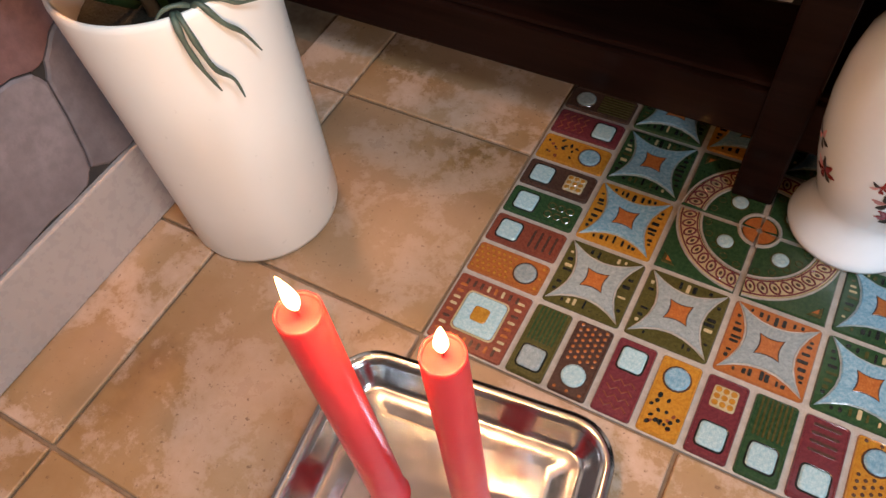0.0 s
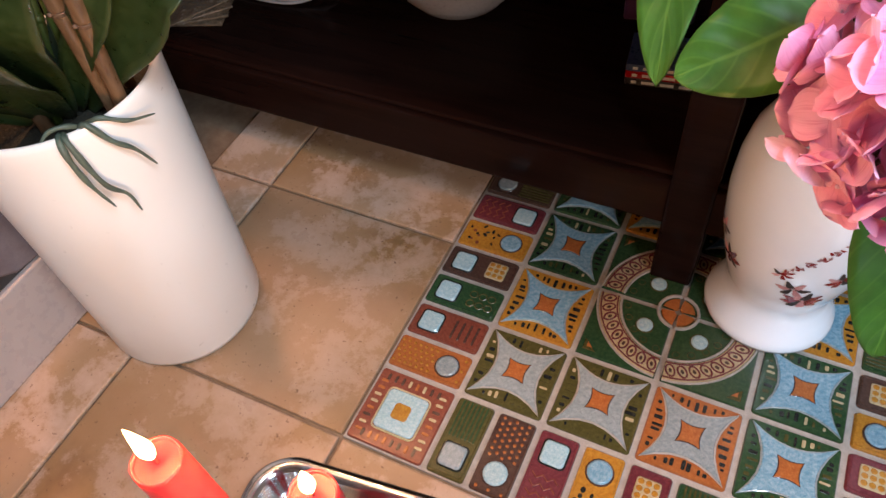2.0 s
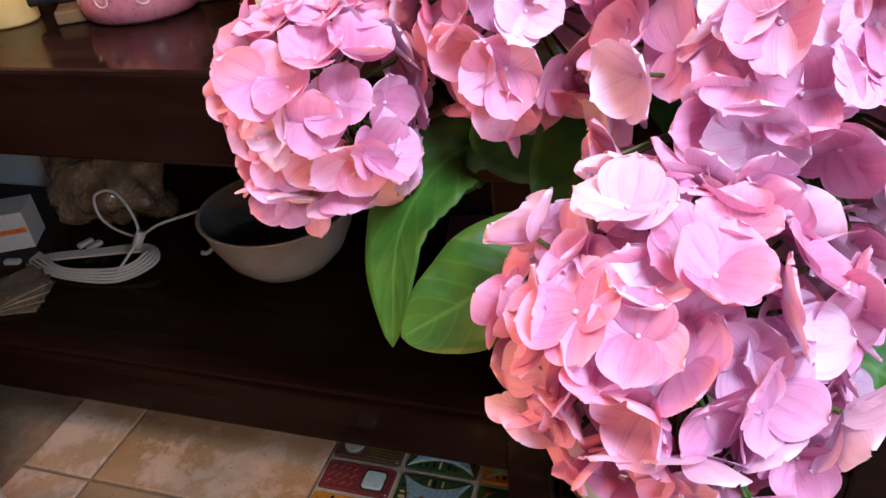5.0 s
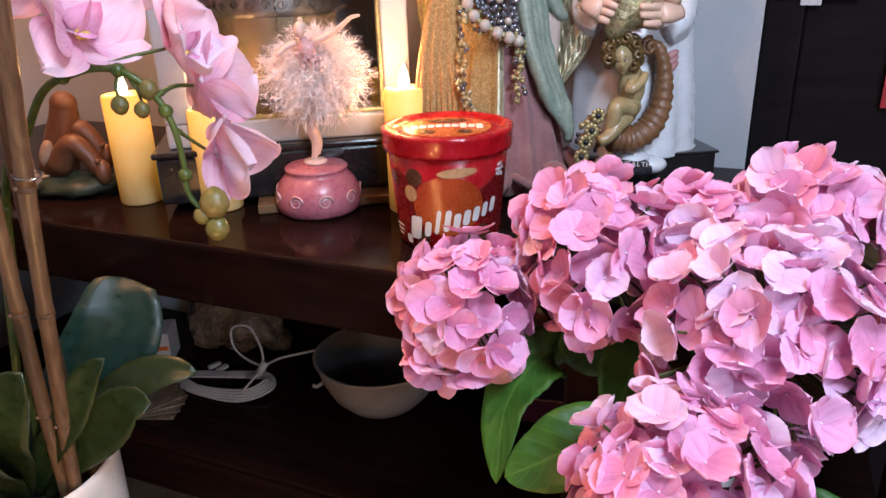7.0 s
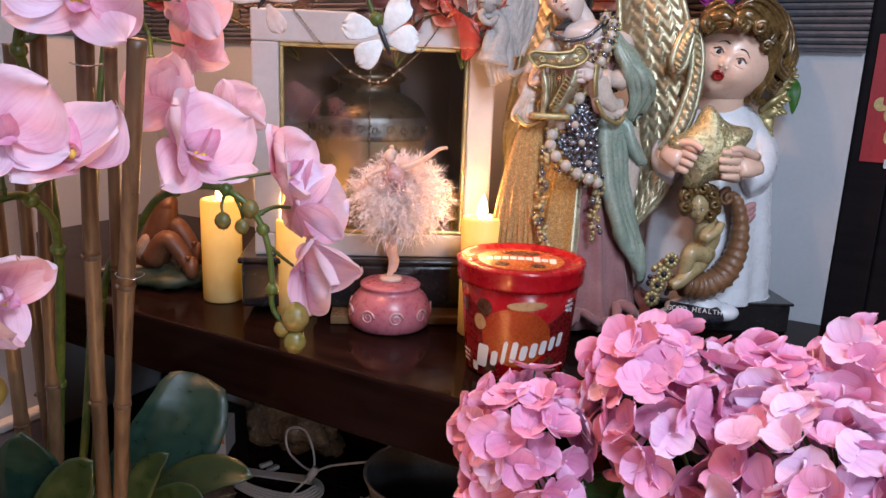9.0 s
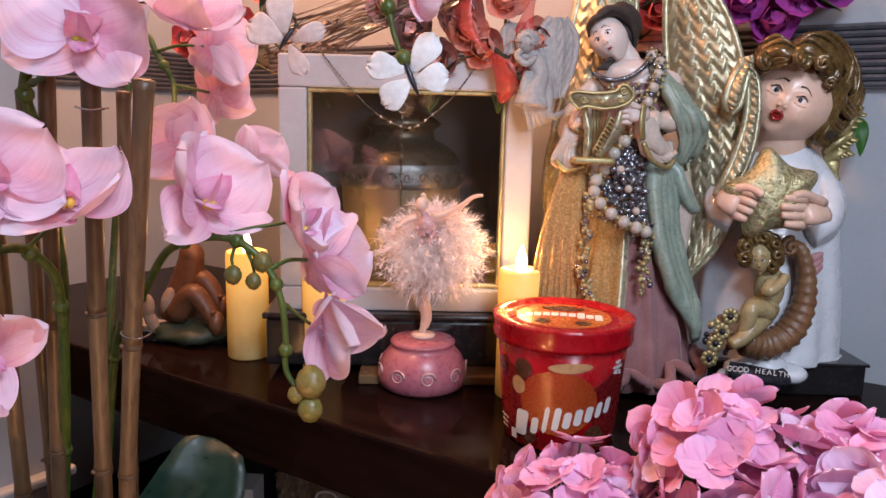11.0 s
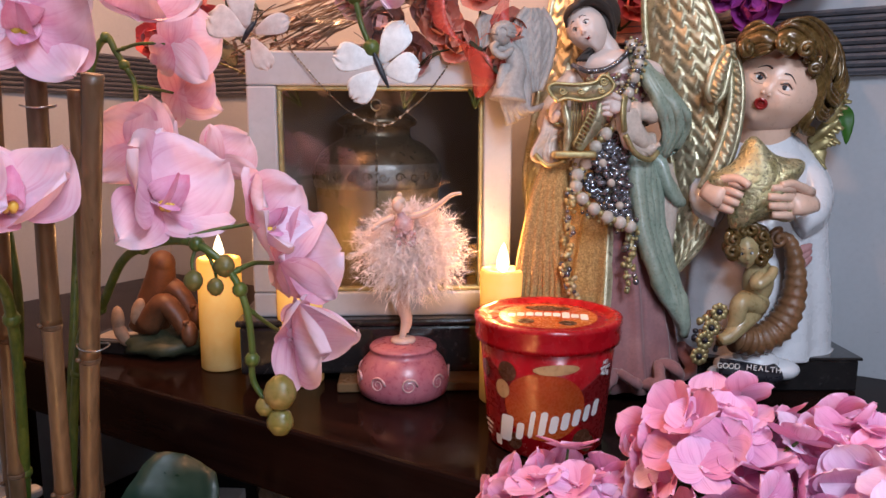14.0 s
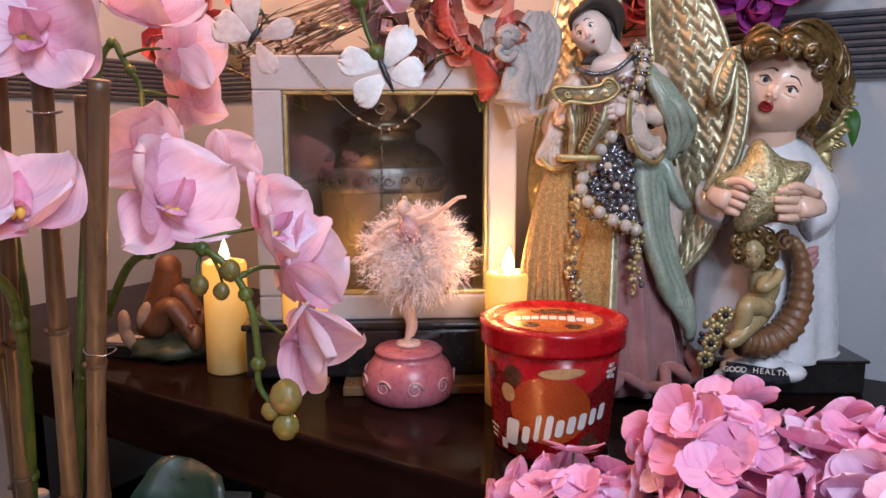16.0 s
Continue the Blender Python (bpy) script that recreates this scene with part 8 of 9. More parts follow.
# ---- butterflies ----
def butterfly(at, turn, wings, body, mat, label, spots=0):
    bf = thing("butterfly_ornament", label, "ornament", at, turn, group="paper butterflies on the orchids")
    for k, (x, z, ln, wd, ang) in enumerate(wings):
        bm = bm_new()

        def point(u, v, ln=ln, wd=wd):
            q = 2 * u - 1
            w = wd * (0.18 + 0.82 * math.sin(math.pi * 0.5 * min(v * 1.35, 1.0)) ** 1.2) * (1 if v < 0.75 else math.sqrt(max(0.06, 1 - ((v - 0.75) / 0.26) ** 2)))
            e = 1 + 0.035 * math.sin(18 * u) * v
            return Vector((w * q, -0.10 * ln * math.sin(math.pi * v) - 0.05 * wd * (1 - q * q), ln * v * e))
        b_grid(bm, 14, 10, point, 0, True)
        w = part("wing", bm, mat, bf)
        w.matrix_basis = Matrix.Translation((x, -0.001 * k, z)) @ Matrix.Rotation(radians(ang), 4, "Y")
        thick(w, 0.0006)
    (ax, az), (bx, bz) = body
    bm = bm_new()
    b_tube(bm, smooth_path([(ax, -0.003, az), ((ax + bx) / 2, -0.0045, (az + bz) / 2), (bx, -0.003, bz)], 5), lambda t: 0.0024 * math.sin(math.pi * (0.15 + 0.75 * t)), 8)
    part("body", bm, M_INK, bf, "dark slender body")
    for q in (-1, 1):
        bm = bm_new()
        d = Vector((ax - bx, 0, az - bz)).normalized()
        b_tube(bm, smooth_path([(ax, -0.003, az), (ax + d.x * 0.010 + q * 0.004, -0.004, az + d.z * 0.010), (ax + d.x * 0.016 + q * 0.008, -0.004, az + d.z * 0.015)], 4), 0.00035, 5)
        part("antenna", bm, M_INK, bf)
    return bf


butterfly((0.034, 0.213, 0.92), 25.0, [(0.000, 0.000, 0.036, 0.0115, 34), (0.003, -0.006, 0.028, 0.0120, 82), (-0.002, 0.002, 0.034, 0.0115, -82), (0.001, -0.005, 0.031, 0.0115, -132)], ((-0.005, 0.010), (0.007, -0.018)), M_BUTTER, "white feather butterfly with brown-tinted wings clipped on the orchid")
butterfly((-0.081, 0.191, 0.948), 25.0, [(-0.002, 0.004, 0.036, 0.0125, -8), (-0.003, 0.0, 0.034, 0.0140, -66), (0.004, 0.0, 0.032, 0.0085, 72), (0.003, -0.004, 0.028, 0.0090, 152)], ((0.007, 0.010), (-0.006, -0.008)), M_BUTTERP, "pale pink speckled butterfly ornament clipped on the orchid")


# ---- flowers along the top of the display box ----
def rose_petals(name, r, mat, seed):
    return [petal_mesh(name, r * q, r * 0.62 * q, c, b, mat, 0.03, 0.8, 0.03, seed + k, 5, 5) for k, (q, c, b) in enumerate(((0.75, 0.75, 0.5), (0.95, 0.6, 0.1), (1.15, 0.45, -0.15)))]


def rose(parent, at, ahead, kinds, seed):
    rng = random.Random(seed)
    bm = bm_new()
    b_ball(bm, (0, 0, 0.006), (0.007, 0.007, 0.010), 0, seg=10)
    fl = part("rose_head", bm, kinds[0].materials[0], parent)
    fl.matrix_basis = facing(at, ahead, rng.uniform(0, 360))
    for ring, (count, tilt) in enumerate(((4, 74), (5, 52), (6, 26))):
        for k in range(count):
            placed("petal", kinds[ring], fl, Matrix.Rotation(radians(360 * k / count + 24 * ring + rng.uniform(-8, 8)), 4, "Z") @ Matrix.Translation((0, 0.003 + 0.0012 * ring, 0.004 - 0.0015 * ring)) @ Matrix.Rotation(radians(tilt + rng.uniform(-8, 8)), 4, "X"))


RED_P, CORAL_P, DUSK_P, PURP_P = rose_petals("petal", 0.024, M_ROSE, 1), rose_petals("petal", 0.021, M_CORAL, 5), rose_petals("petal", 0.021, M_DUSKROSE, 9), rose_petals("petal", 0.026, M_PURPLE, 13)


def bunch(label, heads, kinds, leaves, stems_to, seed, group="artificial flowers", leaf_mat=None):
    rng = random.Random(seed)
    b = thing("artificial_flowers", label, "flowers", group=group)
    for k, (p, ahead) in enumerate(heads):
        rose(b, p, ahead, kinds, seed * 31 + k)
        bm = bm_new()
        p, e = Vector(p), Vector(stems_to)
        b_tube(bm, smooth_path([p, p.lerp(e, 0.5) + Vector((rng.uniform(-0.01, 0.01), 0.012, 0.004)), e], 4), 0.0016, 6)
        part("stem", bm, M_STEM, b)
    for p, q, w in leaves:
        p, q = Vector(p), Vector(q)
        bm = bm_new()
        ribbon_leaf(bm, [p, p.lerp(q, 0.5) + Vector((0, -0.004, 0.006)), q], w, 0.2)
        thick(part("leaf", bm, leaf_mat or M_DARKLEAF, b), 0.0006)
    return b


FWD = (0.35, -0.9, 0.12)
bunch("dusky red artificial roses with dark leaves on the display box", [((-0.365, 0.40, 0.995), FWD), ((-0.415, 0.42, 1.035), FWD), ((-0.320, 0.42, 1.045), (0, -0.9, 0.4)), ((-0.455, 0.40, 0.985), FWD)], RED_P,
      [((-0.36, 0.41, 0.98), (-0.31, 0.39, 0.945), 0.016), ((-0.37, 0.41, 0.98), (-0.44, 0.39, 0.94), 0.018), ((-0.34, 0.41, 1.0), (-0.27, 0.40, 1.01), 0.016), ((-0.40, 0.41, 1.0), (-0.40, 0.38, 0.935), 0.015), ((-0.33, 0.41, 1.0), (-0.28, 0.40, 1.06), 0.016)], (-0.25, 0.44, 0.90), 3)
bunch("coral pink fabric roses with a red ribbon on the display box", [((-0.058, 0.462, 0.985), FWD), ((-0.020, 0.480, 1.020), FWD), ((-0.085, 0.466, 1.025), (0.1, -0.9, 0.3)), ((0.010, 0.492, 0.975), (0.6, -0.8, 0.1)), ((-0.040, 0.470, 0.968), (0.2, -0.9, -0.1)), ((-0.005, 0.480, 0.948), (0.3, -0.9, 0.2)), ((-0.068, 0.470, 1.005), (0.3, -0.9, 0.2))], CORAL_P,
      [((-0.05, 0.47, 0.96), (-0.09, 0.455, 0.93), 0.012), ((-0.03, 0.475, 0.97), (0.01, 0.46, 0.93), 0.012)], (-0.03, 0.485, 0.895), 4)
bunch("dusky dried pink roses lying on the display box", [((-0.118, 0.438, 0.985), FWD), ((-0.150, 0.432, 1.015), FWD), ((-0.075, 0.470, 1.000), (0.3, -0.9, 0.2)), ((-0.092, 0.452, 0.952), FWD)], DUSK_P,
      [((-0.12, 0.44, 0.96), (-0.17, 0.42, 0.945), 0.012)], (-0.11, 0.46, 0.895), 5)
bunch("red artificial roses with dark leaves above the pink rail", [((0.040, 0.706, 1.035), FWD), ((0.085, 0.704, 1.030), FWD), ((0.010, 0.706, 1.050), FWD), ((0.062, 0.702, 1.062), (0.2, -0.9, 0.5))], RED_P,
      [((0.05, 0.71, 1.02), (0.115, 0.69, 1.045), 0.016), ((0.04, 0.71, 1.02), (-0.02, 0.69, 1.03), 0.016), ((0.07, 0.71, 1.03), (0.10, 0.69, 1.08), 0.015)], (0.06, 0.715, 1.0), 6)
bunch("purple artificial orchids hanging by the white wall", [((0.188, 0.700, 1.035), FWD), ((0.222, 0.712, 1.012), FWD), ((0.250, 0.706, 1.045), FWD), ((0.160, 0.710, 1.060), FWD), ((0.285, 0.715, 1.050), FWD)], PURP_P,
      [((0.20, 0.715, 1.05), (0.26, 0.70, 1.085), 0.016), ((0.22, 0.715, 1.05), (0.30, 0.70, 1.02), 0.014), ((0.33, 0.715, 0.90), (0.335, 0.70, 0.855), 0.008)], (0.22, 0.735, 1.08), 7, leaf_mat=M_HLEAF)

# dried grass in a clear wrapper
bq = thing("dried_bouquet", "dried grass bouquet in clear wrapping lying on the display box", "bouquet")
rng = random.Random(21)
bm = bm_new()
for k in range(70):
    a = Vector((-0.045 + rng.uniform(-0.02, 0.02), 0.46 + rng.uniform(-0.02, 0.02), 1.035 + rng.uniform(-0.012, 0.030)))
    b = Vector((-0.265 + rng.uniform(-0.05, 0.05), 0.40 + rng.uniform(-0.03, 0.03), 0.955 + rng.uniform(-0.02, 0.05)))
    b_tube(bm, smooth_path([a, a.lerp(b, 0.5) + Vector((0, 0, rng.uniform(-0.006, 0.014))), b], 4), rng.uniform(0.0004, 0.0008), 5)
part("dried_stem", bm, M_DRY, bq, "thin tan stalks", kind="stuff")
bm = bm_new()
for k in range(90):
    p = Vector((-0.245 + rng.gauss(0, 0.035), 0.402 + rng.gauss(0, 0.018), 0.965 + rng.gauss(0, 0.018)))
    q = p + Vector((rng.uniform(-0.018, 0.004), rng.uniform(-0.01, 0.004), rng.uniform(-0.010, 0.014)))
    ribbon_leaf(bm, [p, p.lerp(q, 0.5) + Vector((0, 0, 0.003)), q], 0.0035, 0.2, 0, 2, 4)
part("dried_leaf", bm, M_DRY, bq, kind="stuff")
M_WRAP = glass("clear_wrapper", (0.97, 0.95, 0.93), 0.12)
bm = bm_new()
b_grid(bm, 20, 14, lambda u, v: Vector((-0.31 + 0.25 * u, 0.372 + 0.075 * u - 0.012 * math.sin(math.pi * v), 0.925 + 0.018 * u + (0.085 + 0.02 * math.sin(7 * u)) * v)) + Vector((0, -0.006, 0)) * noise.noise(Vector((u * 9, v * 7, 2))))
w = part("wrapper", bm, M_WRAP, bq, "crinkled clear film")

# red ribbon over the corner of the box
bm = bm_new()
path = smooth_path([(-0.060, 0.452, 1.040), (-0.048, 0.440, 0.990), (-0.010, 0.452, 0.945), (-0.004, 0.462, 0.918), (0.014, 0.470, 0.950), (0.002, 0.474, 0.985), (0.016, 0.474, 1.03)], 8)
ribbon = [bm.verts.new(p + Vector((0.013 * math.cos(i * 0.16), 0.002, 0.013 * math.sin(i * 0.16 + 1)))) for i, p in enumerate(path)]
other = [bm.verts.new(p - Vector((0.013 * math.cos(i * 0.16), 0.002, 0.013 * math.sin(i * 0.16 + 1)))) for i, p in enumerate(path)]
for i in range(len(path) - 1):
    bm.faces.new((ribbon[i], ribbon[i + 1], other[i + 1], other[i]))
M_RIBBON.node_tree.nodes["Principled BSDF"].inputs["Alpha"].default_value = 0.45
rb = one("ribbon", bm, M_RIBBON, "sheer red ribbon trailing over the box corner", "ribbon")
thick(rb, 0.0004)

# pink rail high on the wall behind the angel; sides and backing are added
rail = thing("picture_frame", "pink rail with sides and coral backing on the white wall", "picture frame", (0.045, 0.742, 0.985))
bm = bm_new()
b_box(bm, (-0.085, -0.018, 0.0), (0.085, 0.006, 0.012), 0.002)
part("lower_rail", bm, M_PINKPALE, rail, smooth=False)
bm = bm_new()
b_box(bm, (-0.085, -0.014, 0.0122), (-0.074, 0.006, 0.20), 0.002)
part("side_rail", bm, M_PINKPALE, rail, smooth=False)
bm = bm_new()
b_box(bm, (0.074, -0.014, 0.0122), (0.085, 0.006, 0.20), 0.002)
part("side_rail", bm, M_PINKPALE, rail, smooth=False)
bm = bm_new()
b_box(bm, (-0.0738, -0.004, 0.0122), (0.0738, 0.004, 0.20))
part("backing", bm, M_CORAL, rail, smooth=False)

# terracotta figure sitting on moss, and a dark box beside it
bm = bm_new()
rng = random.Random(31)
b_ball(bm, (0, 0, 0.014), (0.060, 0.042, 0.017), 1, seg=26, rough=0.30, freq=70)
b_tube(bm, smooth_path([(-0.030, 0.012, 0.030), (-0.020, 0.010, 0.066), (-0.008, 0.006, 0.100), (-0.004, 0.004, 0.122)], 5), lambda t: 0.026 - 0.010 * t, 18, 0)
b_ball(bm, (-0.004, 0.004, 0.120), (0.017, 0.017, 0.018), 0, seg=20)
for y0, dz in ((-0.018, 0.0), (0.012, 0.014)):
    b_tube(bm, smooth_path([(-0.020, y0, 0.040 + dz), (0.004, y0 - 0.006, 0.072 + dz), (0.022, y0 - 0.008, 0.058 + dz), (0.034, y0 - 0.010, 0.036 + dz)], 5), lambda t: 0.0165 - 0.006 * t, 16, 0)
    b_ball(bm, (0.040, y0 - 0.014, 0.034 + dz), (0.0105, 0.012, 0.0175), 0, seg=16)
    for q in range(5):
        b_ball(bm, (0.038, y0 - 0.023 + 0.0046 * q, 0.051 + dz - 0.0008 * q * q), 0.0034, 0, seg=8)
for dx, a in ((-0.046, 0.3), (-0.036, -0.4), (-0.056, 0.0)):
    b_ball(bm, (dx, -0.022, 0.050), (0.009, 0.006, 0.019), 2, Matrix.Rotation(a, 4, "Y"), seg=12)
one("seated_figurine", bm, [M_TERRA, M_DARKLEAF, M_DRY], "small terracotta figurine sitting on a dark mossy base", "figurine", (-0.43, 0.366, TOP), TURN)
bx = thing("small_box", "dark small box with a white label lying flat", "box", (-0.50, 0.345, TOP), 20)
bm = bm_new()
b_box(bm, (-0.04, -0.03, 0), (0.04, 0.03, 0.018), 0.002)
part("body", bm, M_BLACK, bx, smooth=False)
bm = bm_new()
b_box(bm, (-0.028, -0.020, 0.0182), (0.020, 0.016, 0.0188))
part("label", bm, M_GREYRESIN, bx, "pale paper label", smooth=False)


# ---- floor pieces ----
GAP = 0.0032
Q = 0.10
MG = [G_SKY, G_GREYBLUE, G_ICE, G_GREEN, G_OLIVE, G_AMBER, G_ORANGE, G_BROWN, G_RUST, G_MAROON, G_CREAM, G_BLACK, M_MGROUT]
SKY, GREYBLUE, ICE, GREEN, OLIVE, AMBER, ORANGE, BROWN, RUST, MAROON, CREAM, BLACK, PALE = range(13)

# pale bed of the mosaic
bm = bm_new()
b_box(bm, (0.001, 0.001, -0.0055), (0.599, 0.599, -0.0018))
part("mosaic_bed", bm, M_MGROUT, floor, smooth=False)


def star(tip, waist, n=7):
    """Four points on the diagonals, with hollow sides between them."""
    out = []
    for k in range(4):
        a = Vector((tip, 0)); a.rotate(Matrix.Rotation(radians(45 + 90 * k), 2))
        b = Vector((tip, 0)); b.rotate(Matrix.Rotation(radians(135 + 90 * k), 2))
        c = Vector((waist, 0)); c.rotate(Matrix.Rotation(radians(90 + 90 * k), 2))
        c = c * 2 - (a + b) / 2
        for j in range(n):
            t = j / n
            p = a * (1 - t) ** 2 + c * 2 * t * (1 - t) + b * t * t
            out.append((p.x, p.y))
    return out


def ridge(bm, outline, z, r, mi):
    b_tube(bm, [(x, y, z) for x, y in outline], r, 5, mi, close=True)


def mosaic_tile(bm, at):
    ob = part("mosaic_tile", bm, MG, floor, smooth=False)
    ob.location = at


def star_tile(i, j, ground, body, heart, seed):
    rng = random.Random(seed)
    bm = bm_new()
    h = Q / 2 - GAP
    b_slab(bm, rounded(2 * h, 2 * h, 0.004, 3), -0.006, 0.0, ground, inset=0.0018)
    # strokes carved between the star and the rim
    for k in range(4):
        turn = Matrix.Rotation(radians(90 * k), 4, "Z")
        for q in range(7):
            x = -0.026 + 0.0087 * q + rng.uniform(-0.002, 0.002)
            y0 = 0.0290 + 0.30 * abs(x)
            ln = max(0.0405 - y0, 0.004)
            mi = BLACK if ground in (AMBER, ORANGE) else (CREAM if rng.random() < 0.22 else BLACK if rng.random() < 0.6 else OLIVE)
            b_slab(bm, rounded(rng.uniform(0.0022, 0.0045), ln, 0.0008, 1, x, (y0 + 0.041) / 2), -0.0005, 0.0010, mi, turn)
    b_slab(bm, star(0.0600, 0.0262), -0.001, 0.0026, body, inset=0.0020)
    ridge(bm, star(0.0606, 0.0268, 6), 0.0006, 0.0013, GREYBLUE if body != GREYBLUE else PALE)
    b_slab(bm, star(0.0180, 0.0098, 4), 0.002, 0.0034, heart, inset=0.0012)
    ridge(bm, star(0.0186, 0.0102, 4), 0.0026, 0.0008, BROWN)
    mosaic_tile(bm, (Q * (i + 0.5), Q * (j + 0.5), 0.0015))


def half_tile(cx, cy, turn, ground, icon, icon_mi, side, deco, deco_mi, seed):
    """Long border tile, its length along local x; icon at the end that side names, pattern at the other."""
    rng = random.Random(seed)
    bm = bm_new()
    w, d = Q - 2 * GAP, Q / 2 - 2 * GAP
    b_slab(bm, rounded(w, d, 0.004, 3), -0.006, 0.0, ground, inset=0.0018)
    ridge(bm, rounded(w - 0.006, d - 0.006, 0.004, 3), -0.0002, 0.0009, ground)
    ix = side * 0.0225
    if icon == "square":
        b_slab(bm, rounded(0.027, 0.027, 0.005, 3, ix, 0), -0.0005, 0.0030, icon_mi, inset=0.0022)
        ridge(bm, rounded(0.029, 0.029, 0.005, 3, ix, 0), 0.0004, 0.0010, BLACK if ground != ORANGE else RUST)
    else:
        b_slab(bm, disc(0.0135, 18, ix, 0), -0.0005, 0.0030, icon_mi, inset=0.0022)
        ridge(bm, disc(0.0146, 16, ix, 0), 0.0004, 0.0010, BROWN)
    ex = -ix
    if deco == "dots":
        for a in range(12):
            for b in range(5):
                x, y = -0.0415 + 0.0075 * a + (0.0037 if b % 2 else 0), -0.0145 + 0.0072 * b
                if abs(x - ix) > 0.017 and abs(x) < 0.043:
                    b_slab(bm, disc(0.0021, 6, x, y), -0.0005, 0.0012, deco_mi, inset=0.0009)
    elif deco == "bars":
        for a in range(4):
            b_slab(bm, rounded(0.0030, 0.027, 0.0012, 1, ex - 0.014 + 0.0095 * a, 0), -0.0005, 0.0013, deco_mi, inset=0.0008)
    elif deco == "stripes":
        for a in range(7):
            b_slab(bm, rounded(0.046, 0.0022, 0.0008, 1, ex * 0.95, -0.0145 + 0.0048 * a), -0.0005, 0.0012, deco_mi, inset=0.0006)
    elif deco == "zigzag":
        for a in range(4):
            pts = [(ex - 0.015 + 0.010 * a + (0.004 if q % 2 else -0.001), -0.015 + 0.006 * q, 0.0004) for q in range(6)]
            b_tube(bm, pts, 0.0011, 5, deco_mi)
    elif deco == "marks":
        for a in range(26):
            x, y = rng.uniform(-0.041, 0.041), rng.uniform(-0.016, 0.016)
            if abs(x - ix) > 0.019:
                b_slab(bm, disc(rng.uniform(0.0018, 0.0038), 7, x, y, rng.uniform(0.0016, 0.003), rng.uniform(0, 3)), -0.0005, 0.0009, rng.choice((deco_mi, deco_mi, RUST)), inset=0.0006)
    elif deco == "dotted_square":
        b_slab(bm, rounded(0.026, 0.026, 0.003, 2, ex, 0), -0.0005, 0.0018, CREAM, inset=0.0014)
        for a in range(3):
            for b in range(3):
                b_slab(bm, disc(0.0034, 9, ex - 0.008 + 0.008 * a, -0.008 + 0.008 * b), 0.001, 0.0024, deco_mi, inset=0.0008)
    elif deco == "rings":
        for a in range(3):
            for b in range(2):
                ridge(bm, disc(0.0050, 10, ex - 0.012 + 0.012 * a, -0.007 + 0.014 * b), 0.0002, 0.0010, deco_mi)
    ob = part("mosaic_tile", bm, MG, floor, smooth=False)
    ob.location, ob.rotation_euler.z = (cx, cy, 0.0015), radians(turn)


def corner_tile(i, j, seed):
    rng = random.Random(seed)
    bm = bm_new()
    h = Q / 2 - GAP
    b_slab(bm, rounded(2 * h, 2 * h, 0.004, 3), -0.006, 0.0, RUST, inset=0.0018)
    b_slab(bm, rounded(0.050, 0.050, 0.006, 3), -0.0005, 0.0026, ICE, inset=0.0020)
    b_slab(bm, rounded(0.020, 0.020, 0.004, 3), 0.002, 0.0036, AMBER, inset=0.0014)
    ridge(bm, rounded(0.053, 0.053, 0.006, 3), 0.0003, 0.0012, CREAM)
    for k in range(4):
        turn = Matrix.Rotation(radians(90 * k), 4, "Z")
        for q in range(8):
            b_slab(bm, rounded(0.0034, 0.009, 0.001, 1, -0.034 + 0.0092 * q, 0.0365), -0.0005, 0.0011, rng.choice((ORANGE, BROWN, CREAM)), turn, inset=0.0006)
    mosaic_tile(bm, (Q * (i + 0.5), Q * (j + 0.5), 0.0015))


def arc_slab(bm, r0, r1, a0, a1, z0, z1, mi, m, n=14, lip=0.0):
    rows = []
    for r, z in ((r0, z0), (r0 + lip, z1), (r1 - lip, z1), (r1, z0)):
        rows.append([bm.verts.new(m @ Vector((r * math.cos(a0 + (a1 - a0) * k / n), r * math.sin(a0 + (a1 - a0) * k / n), z))) for k in range(n + 1)])
    for a, b in zip(rows, rows[1:]):
        for k in range(n):
            bm.faces.new((a[k], b[k], b[k + 1], a[k + 1])).material_index = mi


